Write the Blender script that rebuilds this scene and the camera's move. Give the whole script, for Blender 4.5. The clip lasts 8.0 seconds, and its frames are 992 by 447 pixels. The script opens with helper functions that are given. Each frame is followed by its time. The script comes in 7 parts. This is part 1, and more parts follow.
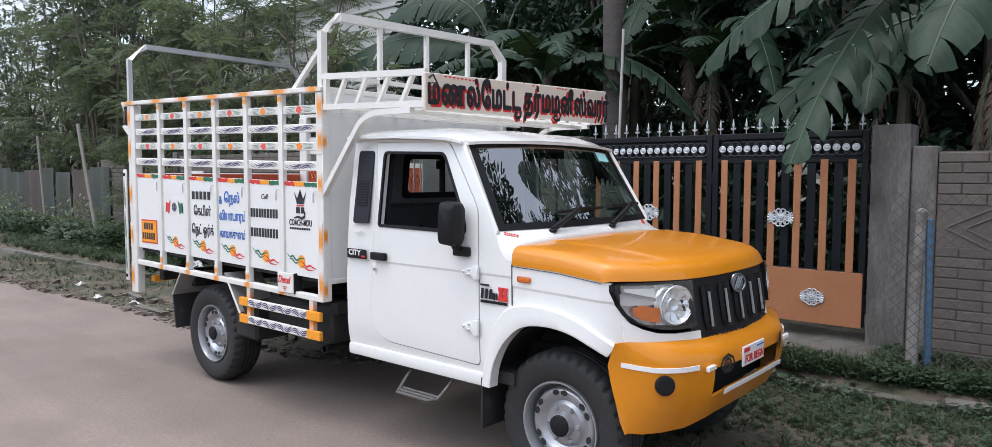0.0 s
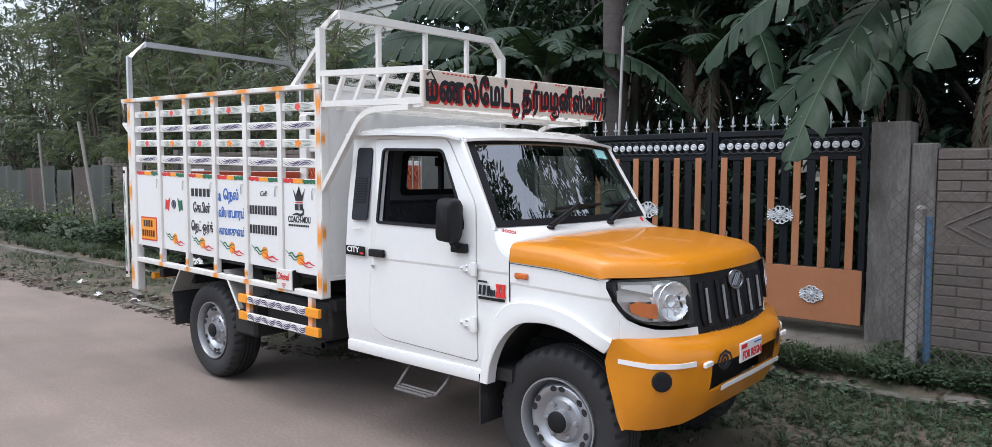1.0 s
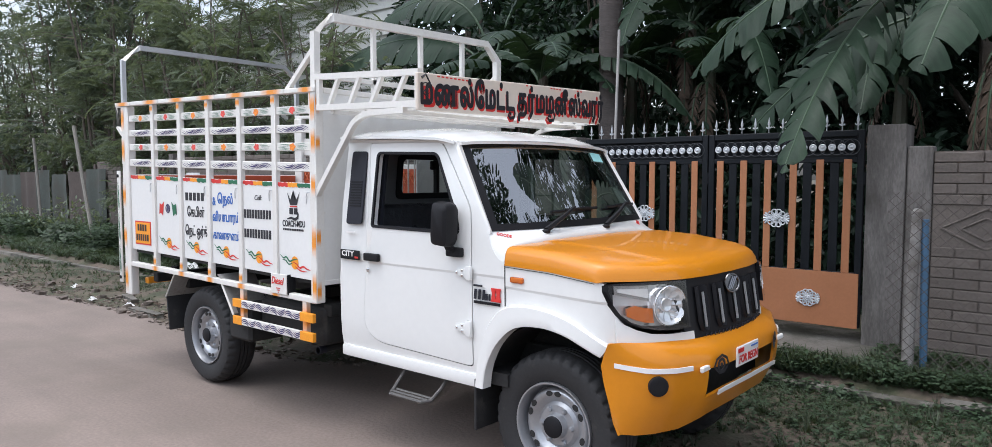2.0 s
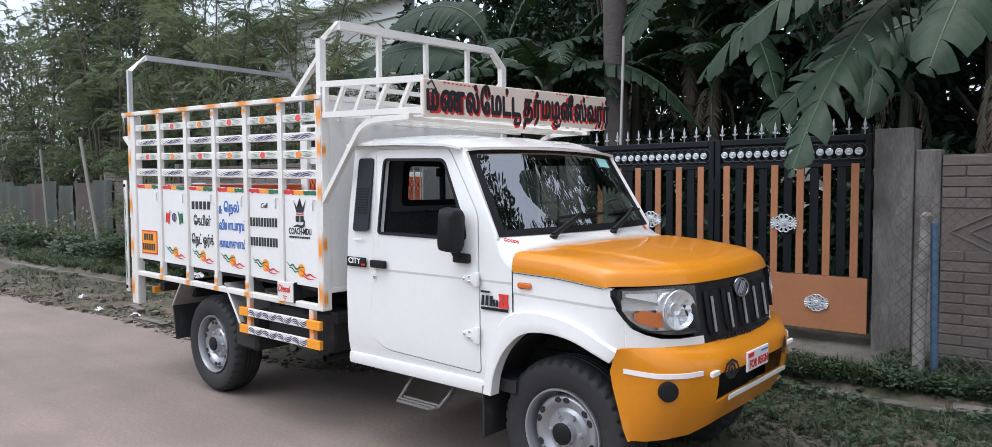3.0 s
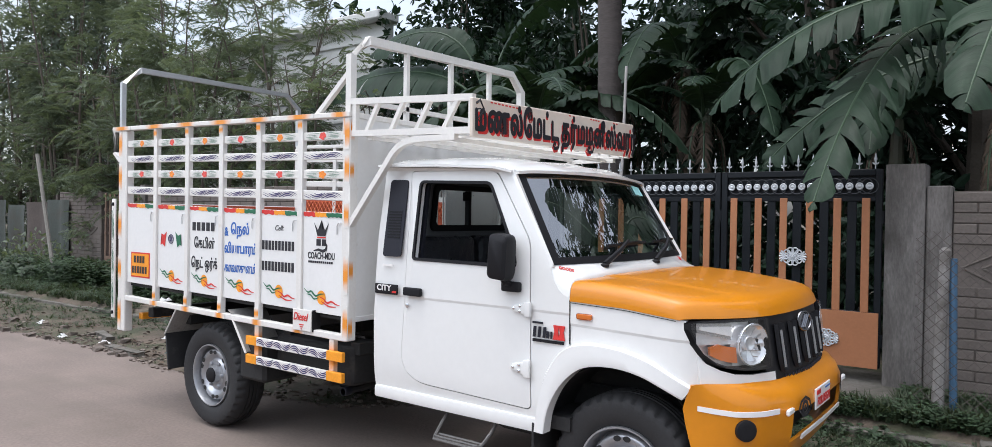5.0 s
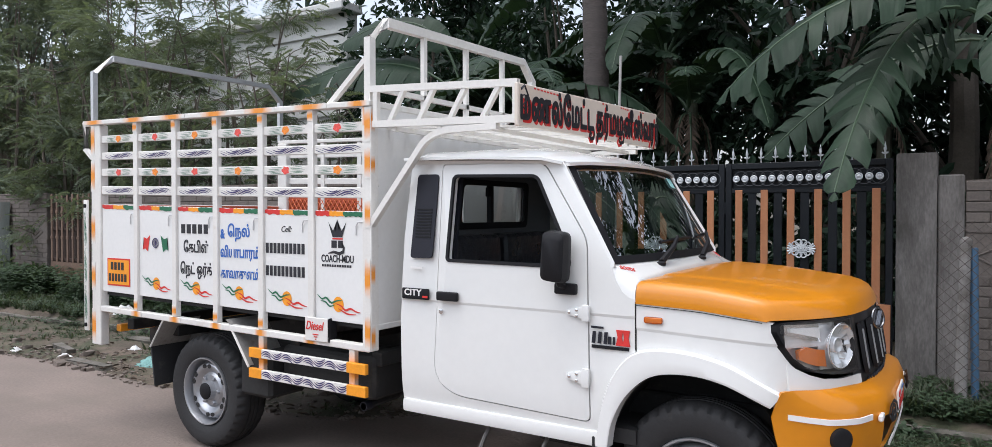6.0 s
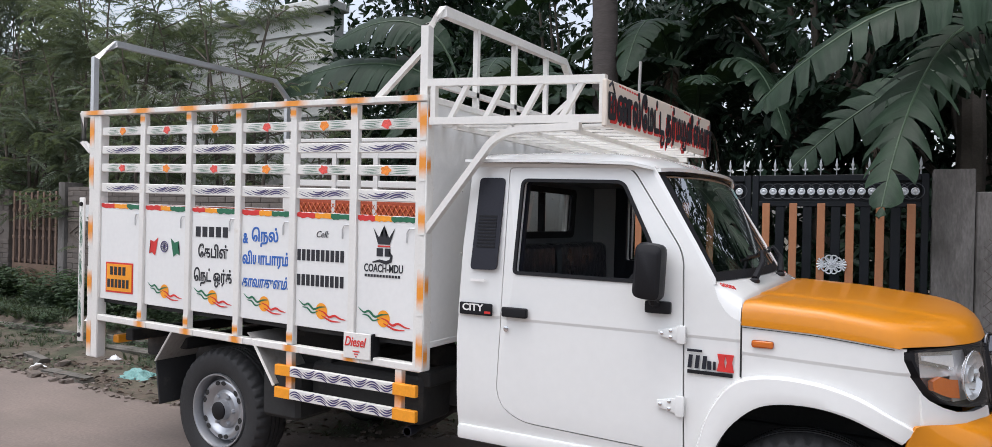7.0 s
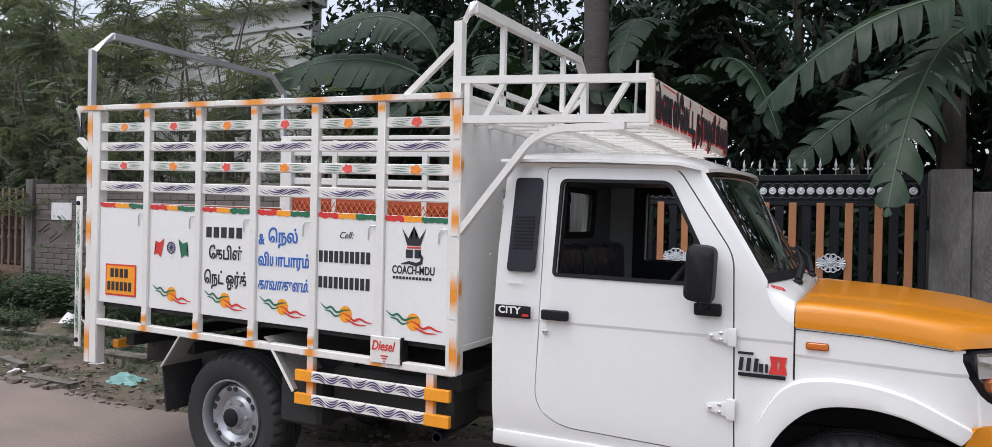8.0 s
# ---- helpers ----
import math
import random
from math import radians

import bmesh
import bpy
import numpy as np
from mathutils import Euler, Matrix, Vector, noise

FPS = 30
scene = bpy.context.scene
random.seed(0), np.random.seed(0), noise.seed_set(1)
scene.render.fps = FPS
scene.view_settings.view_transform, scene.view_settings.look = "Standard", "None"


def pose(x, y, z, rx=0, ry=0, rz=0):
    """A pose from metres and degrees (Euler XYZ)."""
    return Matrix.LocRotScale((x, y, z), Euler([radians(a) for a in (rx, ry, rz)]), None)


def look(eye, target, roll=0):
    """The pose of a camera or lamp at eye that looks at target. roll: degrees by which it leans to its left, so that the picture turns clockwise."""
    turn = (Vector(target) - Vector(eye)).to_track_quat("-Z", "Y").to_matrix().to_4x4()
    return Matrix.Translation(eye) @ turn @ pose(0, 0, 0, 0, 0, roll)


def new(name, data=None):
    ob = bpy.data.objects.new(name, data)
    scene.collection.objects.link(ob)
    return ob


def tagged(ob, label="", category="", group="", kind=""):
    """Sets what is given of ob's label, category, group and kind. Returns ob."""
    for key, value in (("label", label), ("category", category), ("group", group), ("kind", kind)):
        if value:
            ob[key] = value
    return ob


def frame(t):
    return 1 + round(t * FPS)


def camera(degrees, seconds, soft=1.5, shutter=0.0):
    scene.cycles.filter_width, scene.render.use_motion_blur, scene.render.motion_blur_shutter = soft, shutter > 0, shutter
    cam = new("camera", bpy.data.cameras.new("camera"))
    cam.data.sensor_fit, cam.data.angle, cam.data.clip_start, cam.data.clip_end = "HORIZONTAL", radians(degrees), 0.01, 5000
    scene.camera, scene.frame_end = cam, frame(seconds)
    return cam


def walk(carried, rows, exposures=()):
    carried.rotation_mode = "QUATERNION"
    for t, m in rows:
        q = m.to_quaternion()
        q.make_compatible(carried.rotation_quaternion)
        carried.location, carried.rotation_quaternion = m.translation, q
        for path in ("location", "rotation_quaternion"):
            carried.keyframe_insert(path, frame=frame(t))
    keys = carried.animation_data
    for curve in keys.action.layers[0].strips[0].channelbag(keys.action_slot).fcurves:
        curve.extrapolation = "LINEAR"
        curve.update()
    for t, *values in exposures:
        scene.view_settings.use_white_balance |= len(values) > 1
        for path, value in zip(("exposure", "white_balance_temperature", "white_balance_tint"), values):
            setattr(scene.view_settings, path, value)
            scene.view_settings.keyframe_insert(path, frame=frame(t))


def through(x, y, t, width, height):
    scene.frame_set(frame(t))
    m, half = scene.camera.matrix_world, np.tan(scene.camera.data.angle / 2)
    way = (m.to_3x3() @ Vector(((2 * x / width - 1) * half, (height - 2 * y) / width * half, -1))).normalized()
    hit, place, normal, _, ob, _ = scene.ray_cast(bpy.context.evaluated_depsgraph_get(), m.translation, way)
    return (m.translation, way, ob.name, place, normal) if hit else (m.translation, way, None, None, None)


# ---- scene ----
cam = camera(68.5, 8.0, soft=0.75)
PATH = [
    (0, (1.848, -3.386, 1.464), (0.556, -1.865, 1.332), 0.2),
    (0.5, (1.855, -3.382, 1.462), (0.563, -1.86, 1.332), 0.2),
    (1, (1.864, -3.377, 1.457), (0.569, -1.859, 1.32), 0.2),
    (2.3, (1.849, -3.353, 1.456), (0.568, -1.822, 1.341), -0.0),
    (2.5, (1.842, -3.351, 1.453), (0.573, -1.808, 1.371), -0.1),
    (3, (1.842, -3.356, 1.441), (0.542, -1.839, 1.338), -0.3),
    (3.5, (1.814, -3.369, 1.436), (0.493, -1.872, 1.308), -0.4),
    (4, (1.714, -3.43, 1.435), (0.425, -1.903, 1.344), 0.9),
    (4.5, (1.572, -3.512, 1.427), (0.332, -1.945, 1.336), -0.4),
    (5, (1.376, -3.51, 1.415), (0.177, -1.909, 1.395), 0.9),
    (5.2, (1.279, -3.505, 1.415), (0.1, -1.889, 1.397), 0.9),
    (6.3, (0.684, -3.53, 1.412), (-0.37, -1.83, 1.389), -0.3),
    (6.5, (0.575, -3.53, 1.399), (-0.468, -1.823, 1.397), -0.2),
    (7, (0.28, -3.514, 1.409), (-0.708, -1.775, 1.402), 1.2),
    (7.5, (0.065, -3.573, 1.416), (-0.877, -1.808, 1.401), 0.8),
    (8, (-0.03, -3.604, 1.417), (-0.928, -1.817, 1.405), 1.2),
]
walk(cam, [(t, look(eye, target, roll)) for t, eye, target, roll in PATH], [(0.0, -0.63, 6080, 10), (4.5, -0.60, 6130, 10), (6.5, -0.74, 6270, 11), (8.0, -0.87, 6330, 12)])

# ---- light ----
world = bpy.data.worlds.new("overcast_sky")
scene.world = world
world.use_nodes = True
wn, wl = world.node_tree.nodes, world.node_tree.links
sky = wn.new("ShaderNodeTexSky")
sky.sky_type = "NISHITA"
sky.sun_disc = False
sky.sun_elevation, sky.sun_rotation = radians(78), radians(200)
sky.air_density, sky.dust_density, sky.ozone_density = 1.0, 4.0, 1.0
grey = wn.new("ShaderNodeHueSaturation")
grey.inputs["Saturation"].default_value = 0.42
grey.inputs["Value"].default_value = 3.05
wl.new(sky.outputs[0], grey.inputs["Color"])
wl.new(grey.outputs[0], wn["Background"].inputs["Color"])
wn["Background"].inputs["Strength"].default_value = 0.15
sun = new("sun", bpy.data.lights.new("sun", "SUN"))
sun.data.energy, sun.data.angle, sun.data.color = 1.45, radians(40), (0.97, 0.985, 1.0)
sun.matrix_world = look((-6, -10, 10.5), (-1, 0, 0))

# ---- helpers of this scene ----
rnd = random.Random(7)


def thing(name, loc, label, category, group="", kind=""):
    ob = new(name)
    ob.empty_display_size = 0.1
    ob.matrix_basis = Matrix.Translation(loc)
    return tagged(ob, label, category, group, kind)


def to_mesh(name, bm, mats, smooth=35, fix=True):
    if fix:
        bmesh.ops.recalc_face_normals(bm, faces=bm.faces)
    me = bpy.data.meshes.new(name)
    bm.to_mesh(me)
    bm.free()
    for m in mats if isinstance(mats, (list, tuple)) else [mats]:
        me.materials.append(m)
    if smooth:
        me.shade_smooth()
        me.set_sharp_from_angle(angle=radians(smooth))
    return me


def hang(ob, parent):
    if parent is not None:
        ob.parent = parent
        if parent.type == "EMPTY":
            ob.matrix_parent_inverse = Matrix.Translation(parent.matrix_basis.translation).inverted()
    return ob


def part(name, bm, mats, parent=None, label="", smooth=35, fix=True):
    ob = hang(new(name, to_mesh(name, bm, mats, smooth, fix)), parent)
    return tagged(ob, label) if label else ob


def setting(name, bm, mats, label, category, smooth=35):
    return tagged(part(name, bm, mats, None, label, smooth), label, category, kind="structure")


def box(x0, x1, y0, y1, z0, z1, bev=0.0, bm=None, seg=1):
    b = bmesh.new()
    bmesh.ops.create_cube(b, size=1)
    bmesh.ops.scale(b, vec=(abs(x1 - x0), abs(y1 - y0), abs(z1 - z0)), verts=b.verts)
    if bev:
        bmesh.ops.bevel(b, geom=b.edges, offset=bev, segments=seg, affect="EDGES", profile=0.6)
    bmesh.ops.translate(b, vec=((x0 + x1) / 2, (y0 + y1) / 2, (z0 + z1) / 2), verts=b.verts)
    return join(bm, b)


def join(bm, b):
    if bm is None:
        return b
    me = bpy.data.meshes.new("tmp")
    b.to_mesh(me)
    b.free()
    bm.from_mesh(me)
    bpy.data.meshes.remove(me)
    return bm


def plate(outer, holes, put, thick, bm=None):
    """A flat plate with holes. put(a, b, d) turns plan coordinates and depth into a place."""
    b = bmesh.new()
    edges = []
    for loop in [outer, *holes]:
        vs = [b.verts.new((p[0], p[1], 0)) for p in loop]
        for i in range(len(vs)):
            edges.append(b.edges.new((vs[i], vs[(i + 1) % len(vs)])))
    bmesh.ops.triangle_fill(b, edges=edges, use_beauty=True, use_dissolve=False)
    faces = b.faces[:]
    made = bmesh.ops.extrude_face_region(b, geom=faces)
    for v in [g for g in made["geom"] if isinstance(g, bmesh.types.BMVert)]:
        v.co.z = thick
    for v in b.verts:
        v.co = put(*v.co)
    return join(bm, b)


def xz(y):
    return lambda a, b, d: Vector((a, y + d, b))


def yz(x):
    return lambda a, b, d: Vector((x + d, a, b))


def loft(rows, closed=False, caps=False, bm=None):
    """A skin over rows of places, all rows of one length."""
    b = bmesh.new()
    vs = [[b.verts.new(p) for p in r] for r in rows]
    n = len(rows[0])
    for i in range(len(rows) - 1):
        for j in range(n if closed else n - 1):
            k = (j + 1) % n
            b.faces.new((vs[i][j], vs[i][k], vs[i + 1][k], vs[i + 1][j]))
    if caps:
        b.faces.new(vs[0][::-1])
        b.faces.new(vs[-1])
    return join(bm, b)


def thicken(b, t, core=None):
    """Gives a skin a thickness against its normals."""
    bmesh.ops.recalc_face_normals(b, faces=b.faces)
    b.normal_update()
    if core and sum(f.normal.dot(f.calc_center_median() - Vector(core)) for f in b.faces) < 0:
        bmesh.ops.reverse_faces(b, faces=b.faces)
        b.normal_update()
    faces = b.faces[:]
    normals = {v: v.normal.copy() for v in b.verts}
    made = bmesh.ops.duplicate(b, geom=b.verts[:] + b.edges[:] + faces)
    twin = made["vert_map"]
    for v, n in normals.items():
        twin[v].co = v.co - n * t
    for f in [g for g in made["geom"] if isinstance(g, bmesh.types.BMFace)]:
        f.normal_flip()
    for e in [e for e in b.edges if len(e.link_faces) == 1 and e.verts[0] in normals and e.verts[1] in normals]:
        a, c = e.verts
        b.faces.new((a, c, twin[c], twin[a]))
    return b


def frame_of(d):
    d = d.normalized()
    up = Vector((0, 0, 1)) if abs(d.z) < 0.95 else Vector((0, 1, 0))
    s = d.cross(up).normalized()
    return s, s.cross(d).normalized()


def tube(pts, r, n=10, bm=None, taper=None, square=False, caps=True):
    """A round or square bar along places."""
    pts = [Vector(p) for p in pts]
    rows = []
    for i, p in enumerate(pts):
        a = pts[max(i - 1, 0)]
        c = pts[min(i + 1, len(pts) - 1)]
        d = (c - a).normalized()
        s, u = frame_of(d)
        k = 1.0
        if 0 < i < len(pts) - 1:
            h = max(0.35, (p - a).normalized().dot(d))
            k = 1 / h
        rr = taper[i] if taper else r
        if square:
            w, h = rr if isinstance(rr, tuple) else (rr, rr)
            rows.append([p + s * w * sx + u * h * sz * k for sx, sz in ((-1, -1), (1, -1), (1, 1), (-1, 1))])
        else:
            rows.append([p + (s * math.cos(2 * math.pi * j / n) + u * math.sin(2 * math.pi * j / n)) * rr for j in range(n)])
    return loft(rows, True, caps, bm)


def lathe(profile, n=32, bm=None, axis="y", caps=True):
    """Turns (radius, along) pairs round an axis through the origin."""
    rows = []
    for r, a in profile:
        row = []
        for j in range(n):
            t = 2 * math.pi * j / n
            c, s = r * math.cos(t), r * math.sin(t)
            row.append({"y": (c, a, s), "z": (c, s, a), "x": (a, c, s)}[axis])
        rows.append(row)
    return loft(rows, True, caps, bm)


def moved(bm, m):
    bmesh.ops.transform(bm, matrix=m, verts=bm.verts)
    return bm


def ring(R, r, n=16, m=6, bm=None, axis="y"):
    rows = []
    for i in range(n + 1):
        t = 2 * math.pi * i / n
        row = []
        for j in range(m):
            p = 2 * math.pi * j / m
            q = R + r * math.cos(p)
            c, s, a = q * math.cos(t), q * math.sin(t), r * math.sin(p)
            row.append({"y": (c, a, s), "z": (c, s, a), "x": (a, c, s)}[axis])
        rows.append(row)
    b = loft(rows, True)
    bmesh.ops.remove_doubles(b, verts=b.verts, dist=1e-5)
    return join(bm, b)


def flow(pts, n=18):
    """A smooth run through a few places."""
    p = [pts[0], *pts, pts[-1]]
    out = []
    for i in range(n + 1):
        u = i / n * (len(pts) - 1)
        k = min(int(u), len(pts) - 2)
        t = u - k
        a, b, c, d = (Vector(q) for q in p[k:k + 4])
        q = b + (c - a) * (t / 2) + (a * 2 - b * 5 + c * 4 - d) * (t * t / 2) + (b * 3 - a - c * 3 + d) * (t ** 3 / 2)
        out.append((q[0], q[1]))
    return out


def letters(text, size, m, bm=None, weight=0.0, shear=0.0, depth=0.0008, width=None, rise="CENTER"):
    """Text as a thin mesh, centred on the pose m (text runs along its x, up along its y)."""
    cu = bpy.data.curves.new("letters", "FONT")
    cu.body, cu.size, cu.shear, cu.offset = text, size, shear, weight
    cu.align_x, cu.align_y, cu.extrude, cu.resolution_u = "CENTER", rise, depth, 3
    ob = bpy.data.objects.new("letters", cu)
    scene.collection.objects.link(ob)
    dg = bpy.context.evaluated_depsgraph_get()
    me = bpy.data.meshes.new_from_object(ob.evaluated_get(dg))
    b = bmesh.new()
    b.from_mesh(me)
    if width and b.verts:
        xs = [v.co.x for v in b.verts]
        k, mid = width / max(max(xs) - min(xs), 1e-6), (max(xs) + min(xs)) / 2
        for v in b.verts:
            v.co.x = (v.co.x - mid) * k
    bpy.data.objects.remove(ob)
    bpy.data.curves.remove(cu)
    bpy.data.meshes.remove(me)
    return join(bm, moved(b, m))


def soup(name, verts, faces, mats, parent=None, label="", smooth=False):
    """A mesh from generated lists, for leaves and stones."""
    me = bpy.data.meshes.new(name)
    me.from_pydata(verts, [], faces)
    for m in mats if isinstance(mats, (list, tuple)) else [mats]:
        me.materials.append(m)
    if smooth:
        me.shade_smooth()
    ob = hang(new(name, me), parent)
    return tagged(ob, label) if label else ob


# ---- materials ----
def surf(name, col, rough=0.6, metal=0.0, var=0.15, scale=3.0, fine=60.0, bump=0.1, stain=None, stain_at=0.62, coat=0.0, island=0.0, piece=0.0, spec=0.5, rvar=0.12, stretch=(1, 1, 1)):
    """A surface with variation at two scales, optional stains in a second colour, and fine relief."""
    m = bpy.data.materials.new(name)
    m.use_nodes = True
    N, L = m.node_tree.nodes, m.node_tree.links
    bs = N["Principled BSDF"]
    co = N.new("ShaderNodeTexCoord")
    mp = N.new("ShaderNodeMapping")
    mp.inputs["Scale"].default_value = stretch
    L.new(co.outputs["Object"], mp.inputs["Vector"])
    n1, n2 = N.new("ShaderNodeTexNoise"), N.new("ShaderNodeTexNoise")
    for n, s, d in ((n1, scale, 4), (n2, fine, 3)):
        n.inputs["Scale"].default_value, n.inputs["Detail"].default_value = s, d
        L.new(mp.outputs[0], n.inputs["Vector"])
    add = N.new("ShaderNodeMath")
    add.operation = "ADD"
    L.new(n1.outputs["Fac"], add.inputs[0])
    L.new(n2.outputs["Fac"], add.inputs[1])
    rng = N.new("ShaderNodeMapRange")
    rng.inputs["From Min"].default_value, rng.inputs["From Max"].default_value = 0.6, 1.4
    rng.inputs["To Min"].default_value, rng.inputs["To Max"].default_value = 1 - var, 1 + var
    L.new(add.outputs[0], rng.inputs["Value"])
    value = rng.outputs[0]
    for amount, kind in ((island, "ShaderNodeNewGeometry"), (piece, "ShaderNodeObjectInfo")):
        if amount:
            g = N.new(kind)
            r2 = N.new("ShaderNodeMapRange")
            r2.inputs["To Min"].default_value, r2.inputs["To Max"].default_value = 1 - amount, 1 + amount
            L.new(g.outputs["Random Per Island" if kind.endswith("Geometry") else "Random"], r2.inputs["Value"])
            mu = N.new("ShaderNodeMath")
            mu.operation = "MULTIPLY"
            L.new(value, mu.inputs[0])
            L.new(r2.outputs[0], mu.inputs[1])
            value = mu.outputs[0]
    mix = N.new("ShaderNodeMix")
    mix.data_type, mix.blend_type = "RGBA", "MULTIPLY"
    mix.inputs["Factor"].default_value = 1
    mix.inputs["A"].default_value = (*col, 1)
    L.new(value, mix.inputs["B"])
    colour = mix.outputs["Result"]
    if stain:
        n3 = N.new("ShaderNodeTexNoise")
        n3.inputs["Scale"].default_value, n3.inputs["Detail"].default_value, n3.inputs["Roughness"].default_value = scale * 0.7, 6, 0.65
        L.new(mp.outputs[0], n3.inputs["Vector"])
        r3 = N.new("ShaderNodeMapRange")
        r3.inputs["From Min"].default_value, r3.inputs["From Max"].default_value = stain_at - 0.1, stain_at + 0.1
        L.new(n3.outputs["Fac"], r3.inputs["Value"])
        m2 = N.new("ShaderNodeMix")
        m2.data_type = "RGBA"
        L.new(r3.outputs[0], m2.inputs["Factor"])
        L.new(colour, m2.inputs["A"])
        m2.inputs["B"].default_value = (*stain, 1)
        colour = m2.outputs["Result"]
    L.new(colour, bs.inputs["Base Color"])
    rr = N.new("ShaderNodeMapRange")
    rr.inputs["To Min"].default_value, rr.inputs["To Max"].default_value = max(0.02, rough - rvar), min(1, rough + rvar)
    L.new(n1.outputs["Fac"], rr.inputs["Value"])
    L.new(rr.outputs[0], bs.inputs["Roughness"])
    bs.inputs["Metallic"].default_value = metal
    bs.inputs["Specular IOR Level"].default_value = spec
    bs.inputs["Coat Weight"].default_value = coat
    bs.inputs["Coat Roughness"].default_value = 0.035
    if bump:
        b = N.new("ShaderNodeBump")
        b.inputs["Strength"].default_value, b.inputs["Distance"].default_value = bump, 0.01
        L.new(add.outputs[0], b.inputs["Height"])
        L.new(b.outputs[0], bs.inputs["Normal"])
    return m


def leafy(name, col, rough=0.45, var=0.35, through=0.25, spec=0.4):
    """Leaf material with some light passing through."""
    m = surf(name, col, rough, var=0.12, scale=6, fine=40, bump=0.05, island=var)
    bs = m.node_tree.nodes["Principled BSDF"]
    bs.inputs["Specular IOR Level"].default_value = spec
    out = m.node_tree.nodes["Material Output"]
    tr = m.node_tree.nodes.new("ShaderNodeBsdfTranslucent")
    tr.inputs["Color"].default_value = (col[0] * 1.6, col[1] * 1.6, col[2] * 0.8, 1)
    mx = m.node_tree.nodes.new("ShaderNodeMixShader")
    mx.inputs["Fac"].default_value = through
    L = m.node_tree.links
    L.new(bs.outputs[0], mx.inputs[1])
    L.new(tr.outputs[0], mx.inputs[2])
    L.new(mx.outputs[0], out.inputs["Surface"])
    return m


def glassy(name, tint, rough=0.0, head_on=0.06):
    """Clear sheet whose gloss grows towards grazing angles, alike from both sides."""
    m = bpy.data.materials.new(name)
    m.use_nodes = True
    N, L = m.node_tree.nodes, m.node_tree.links
    N.remove(N["Principled BSDF"])
    tr, gl, mx, fr = N.new("ShaderNodeBsdfTransparent"), N.new("ShaderNodeBsdfGlossy"), N.new("ShaderNodeMixShader"), N.new("ShaderNodeLayerWeight")
    power, scaled = N.new("ShaderNodeMath"), N.new("ShaderNodeMath")
    power.operation, scaled.operation = "POWER", "MULTIPLY_ADD"
    fr.inputs["Blend"].default_value = 0.5
    power.inputs[1].default_value = 4.5
    scaled.inputs[1].default_value, scaled.inputs[2].default_value = 1 - head_on, head_on
    tr.inputs["Color"].default_value = (*tint, 1)
    gl.inputs["Roughness"].default_value = rough
    gl.inputs["Color"].default_value = (1, 1, 1, 1)
    L.new(fr.outputs["Facing"], power.inputs[0])
    L.new(power.outputs[0], scaled.inputs[0])
    L.new(scaled.outputs[0], mx.inputs["Fac"])
    L.new(tr.outputs[0], mx.inputs[1])
    L.new(gl.outputs[0], mx.inputs[2])
    L.new(mx.outputs[0], N["Material Output"].inputs["Surface"])
    return m


WHITE = surf("white_vehicle_paint", (0.78, 0.78, 0.76), 0.22, var=0.02, scale=2, fine=30, bump=0.008, coat=0.7, rvar=0.05)
CAGE = surf("white_enamel_on_steel", (0.75, 0.73, 0.69), 0.38, var=0.06, scale=5, fine=70, bump=0.06, stain=(0.58, 0.5, 0.4), stain_at=0.7)
PANEL = surf("white_painted_sheet", (0.77, 0.765, 0.745), 0.42, var=0.035, scale=2.5, fine=40, bump=0.05, stain=(0.62, 0.62, 0.6), stain_at=0.72)
SILVER = surf("bare_metal_tube", (0.62, 0.63, 0.64), 0.38, metal=0.6, var=0.08, scale=6, fine=80, bump=0.04)
YELLOW = surf("yellow_vehicle_paint", (0.60, 0.216, 0.008), 0.30, var=0.04, scale=3, fine=40, bump=0.01, spec=0.25, coat=0.4, rvar=0.05)
ORANGE = surf("orange_enamel", (0.87, 0.33, 0.02), 0.4, var=0.1, scale=12, fine=80, bump=0.05)
BLACK = surf("black_plastic", (0.012, 0.012, 0.014), 0.55, spec=0.22, var=0.15, scale=8, fine=150, bump=0.06)
GRILLE = surf("black_grille_plastic", (0.012, 0.012, 0.014), 0.35, var=0.15, scale=8, fine=120, bump=0.04)
UNDER = surf("underbody_black", (0.018, 0.018, 0.018), 0.75, var=0.3, scale=6, fine=50, bump=0.1, stain=(0.07, 0.06, 0.05), stain_at=0.66)
RUBBER = surf("tyre_rubber", (0.022, 0.022, 0.023), 0.72, var=0.2, scale=10, fine=90, bump=0.12, stain=(0.075, 0.068, 0.06), stain_at=0.7)
RIM = surf("silver_steel_rim", (0.40, 0.41, 0.43), 0.38, metal=0.7, var=0.07, scale=9, fine=80, bump=0.04)
CHROME = surf("chrome", (0.85, 0.85, 0.86), 0.12, metal=1, var=0.03, bump=0.0, rvar=0.05)
REFLECT = surf("lamp_reflector", (0.93, 0.93, 0.94), 0.16, metal=0.55, var=0.04, scale=20, bump=0.03)
DARKGREY = surf("grey_vent_plastic", (0.018, 0.019, 0.027), 0.5, spec=0.3, var=0.1, scale=8, fine=120, bump=0.05)
GALV = surf("galvanised_sheet", (0.36, 0.35, 0.33), 0.5, metal=0.3, var=0.18, scale=10, fine=60, bump=0.06, stain=(0.18, 0.16, 0.14), stain_at=0.64)
REDPAINT = surf("red_paint", (0.62, 0.035, 0.03), 0.45, var=0.12, scale=20, fine=90, bump=0.03)
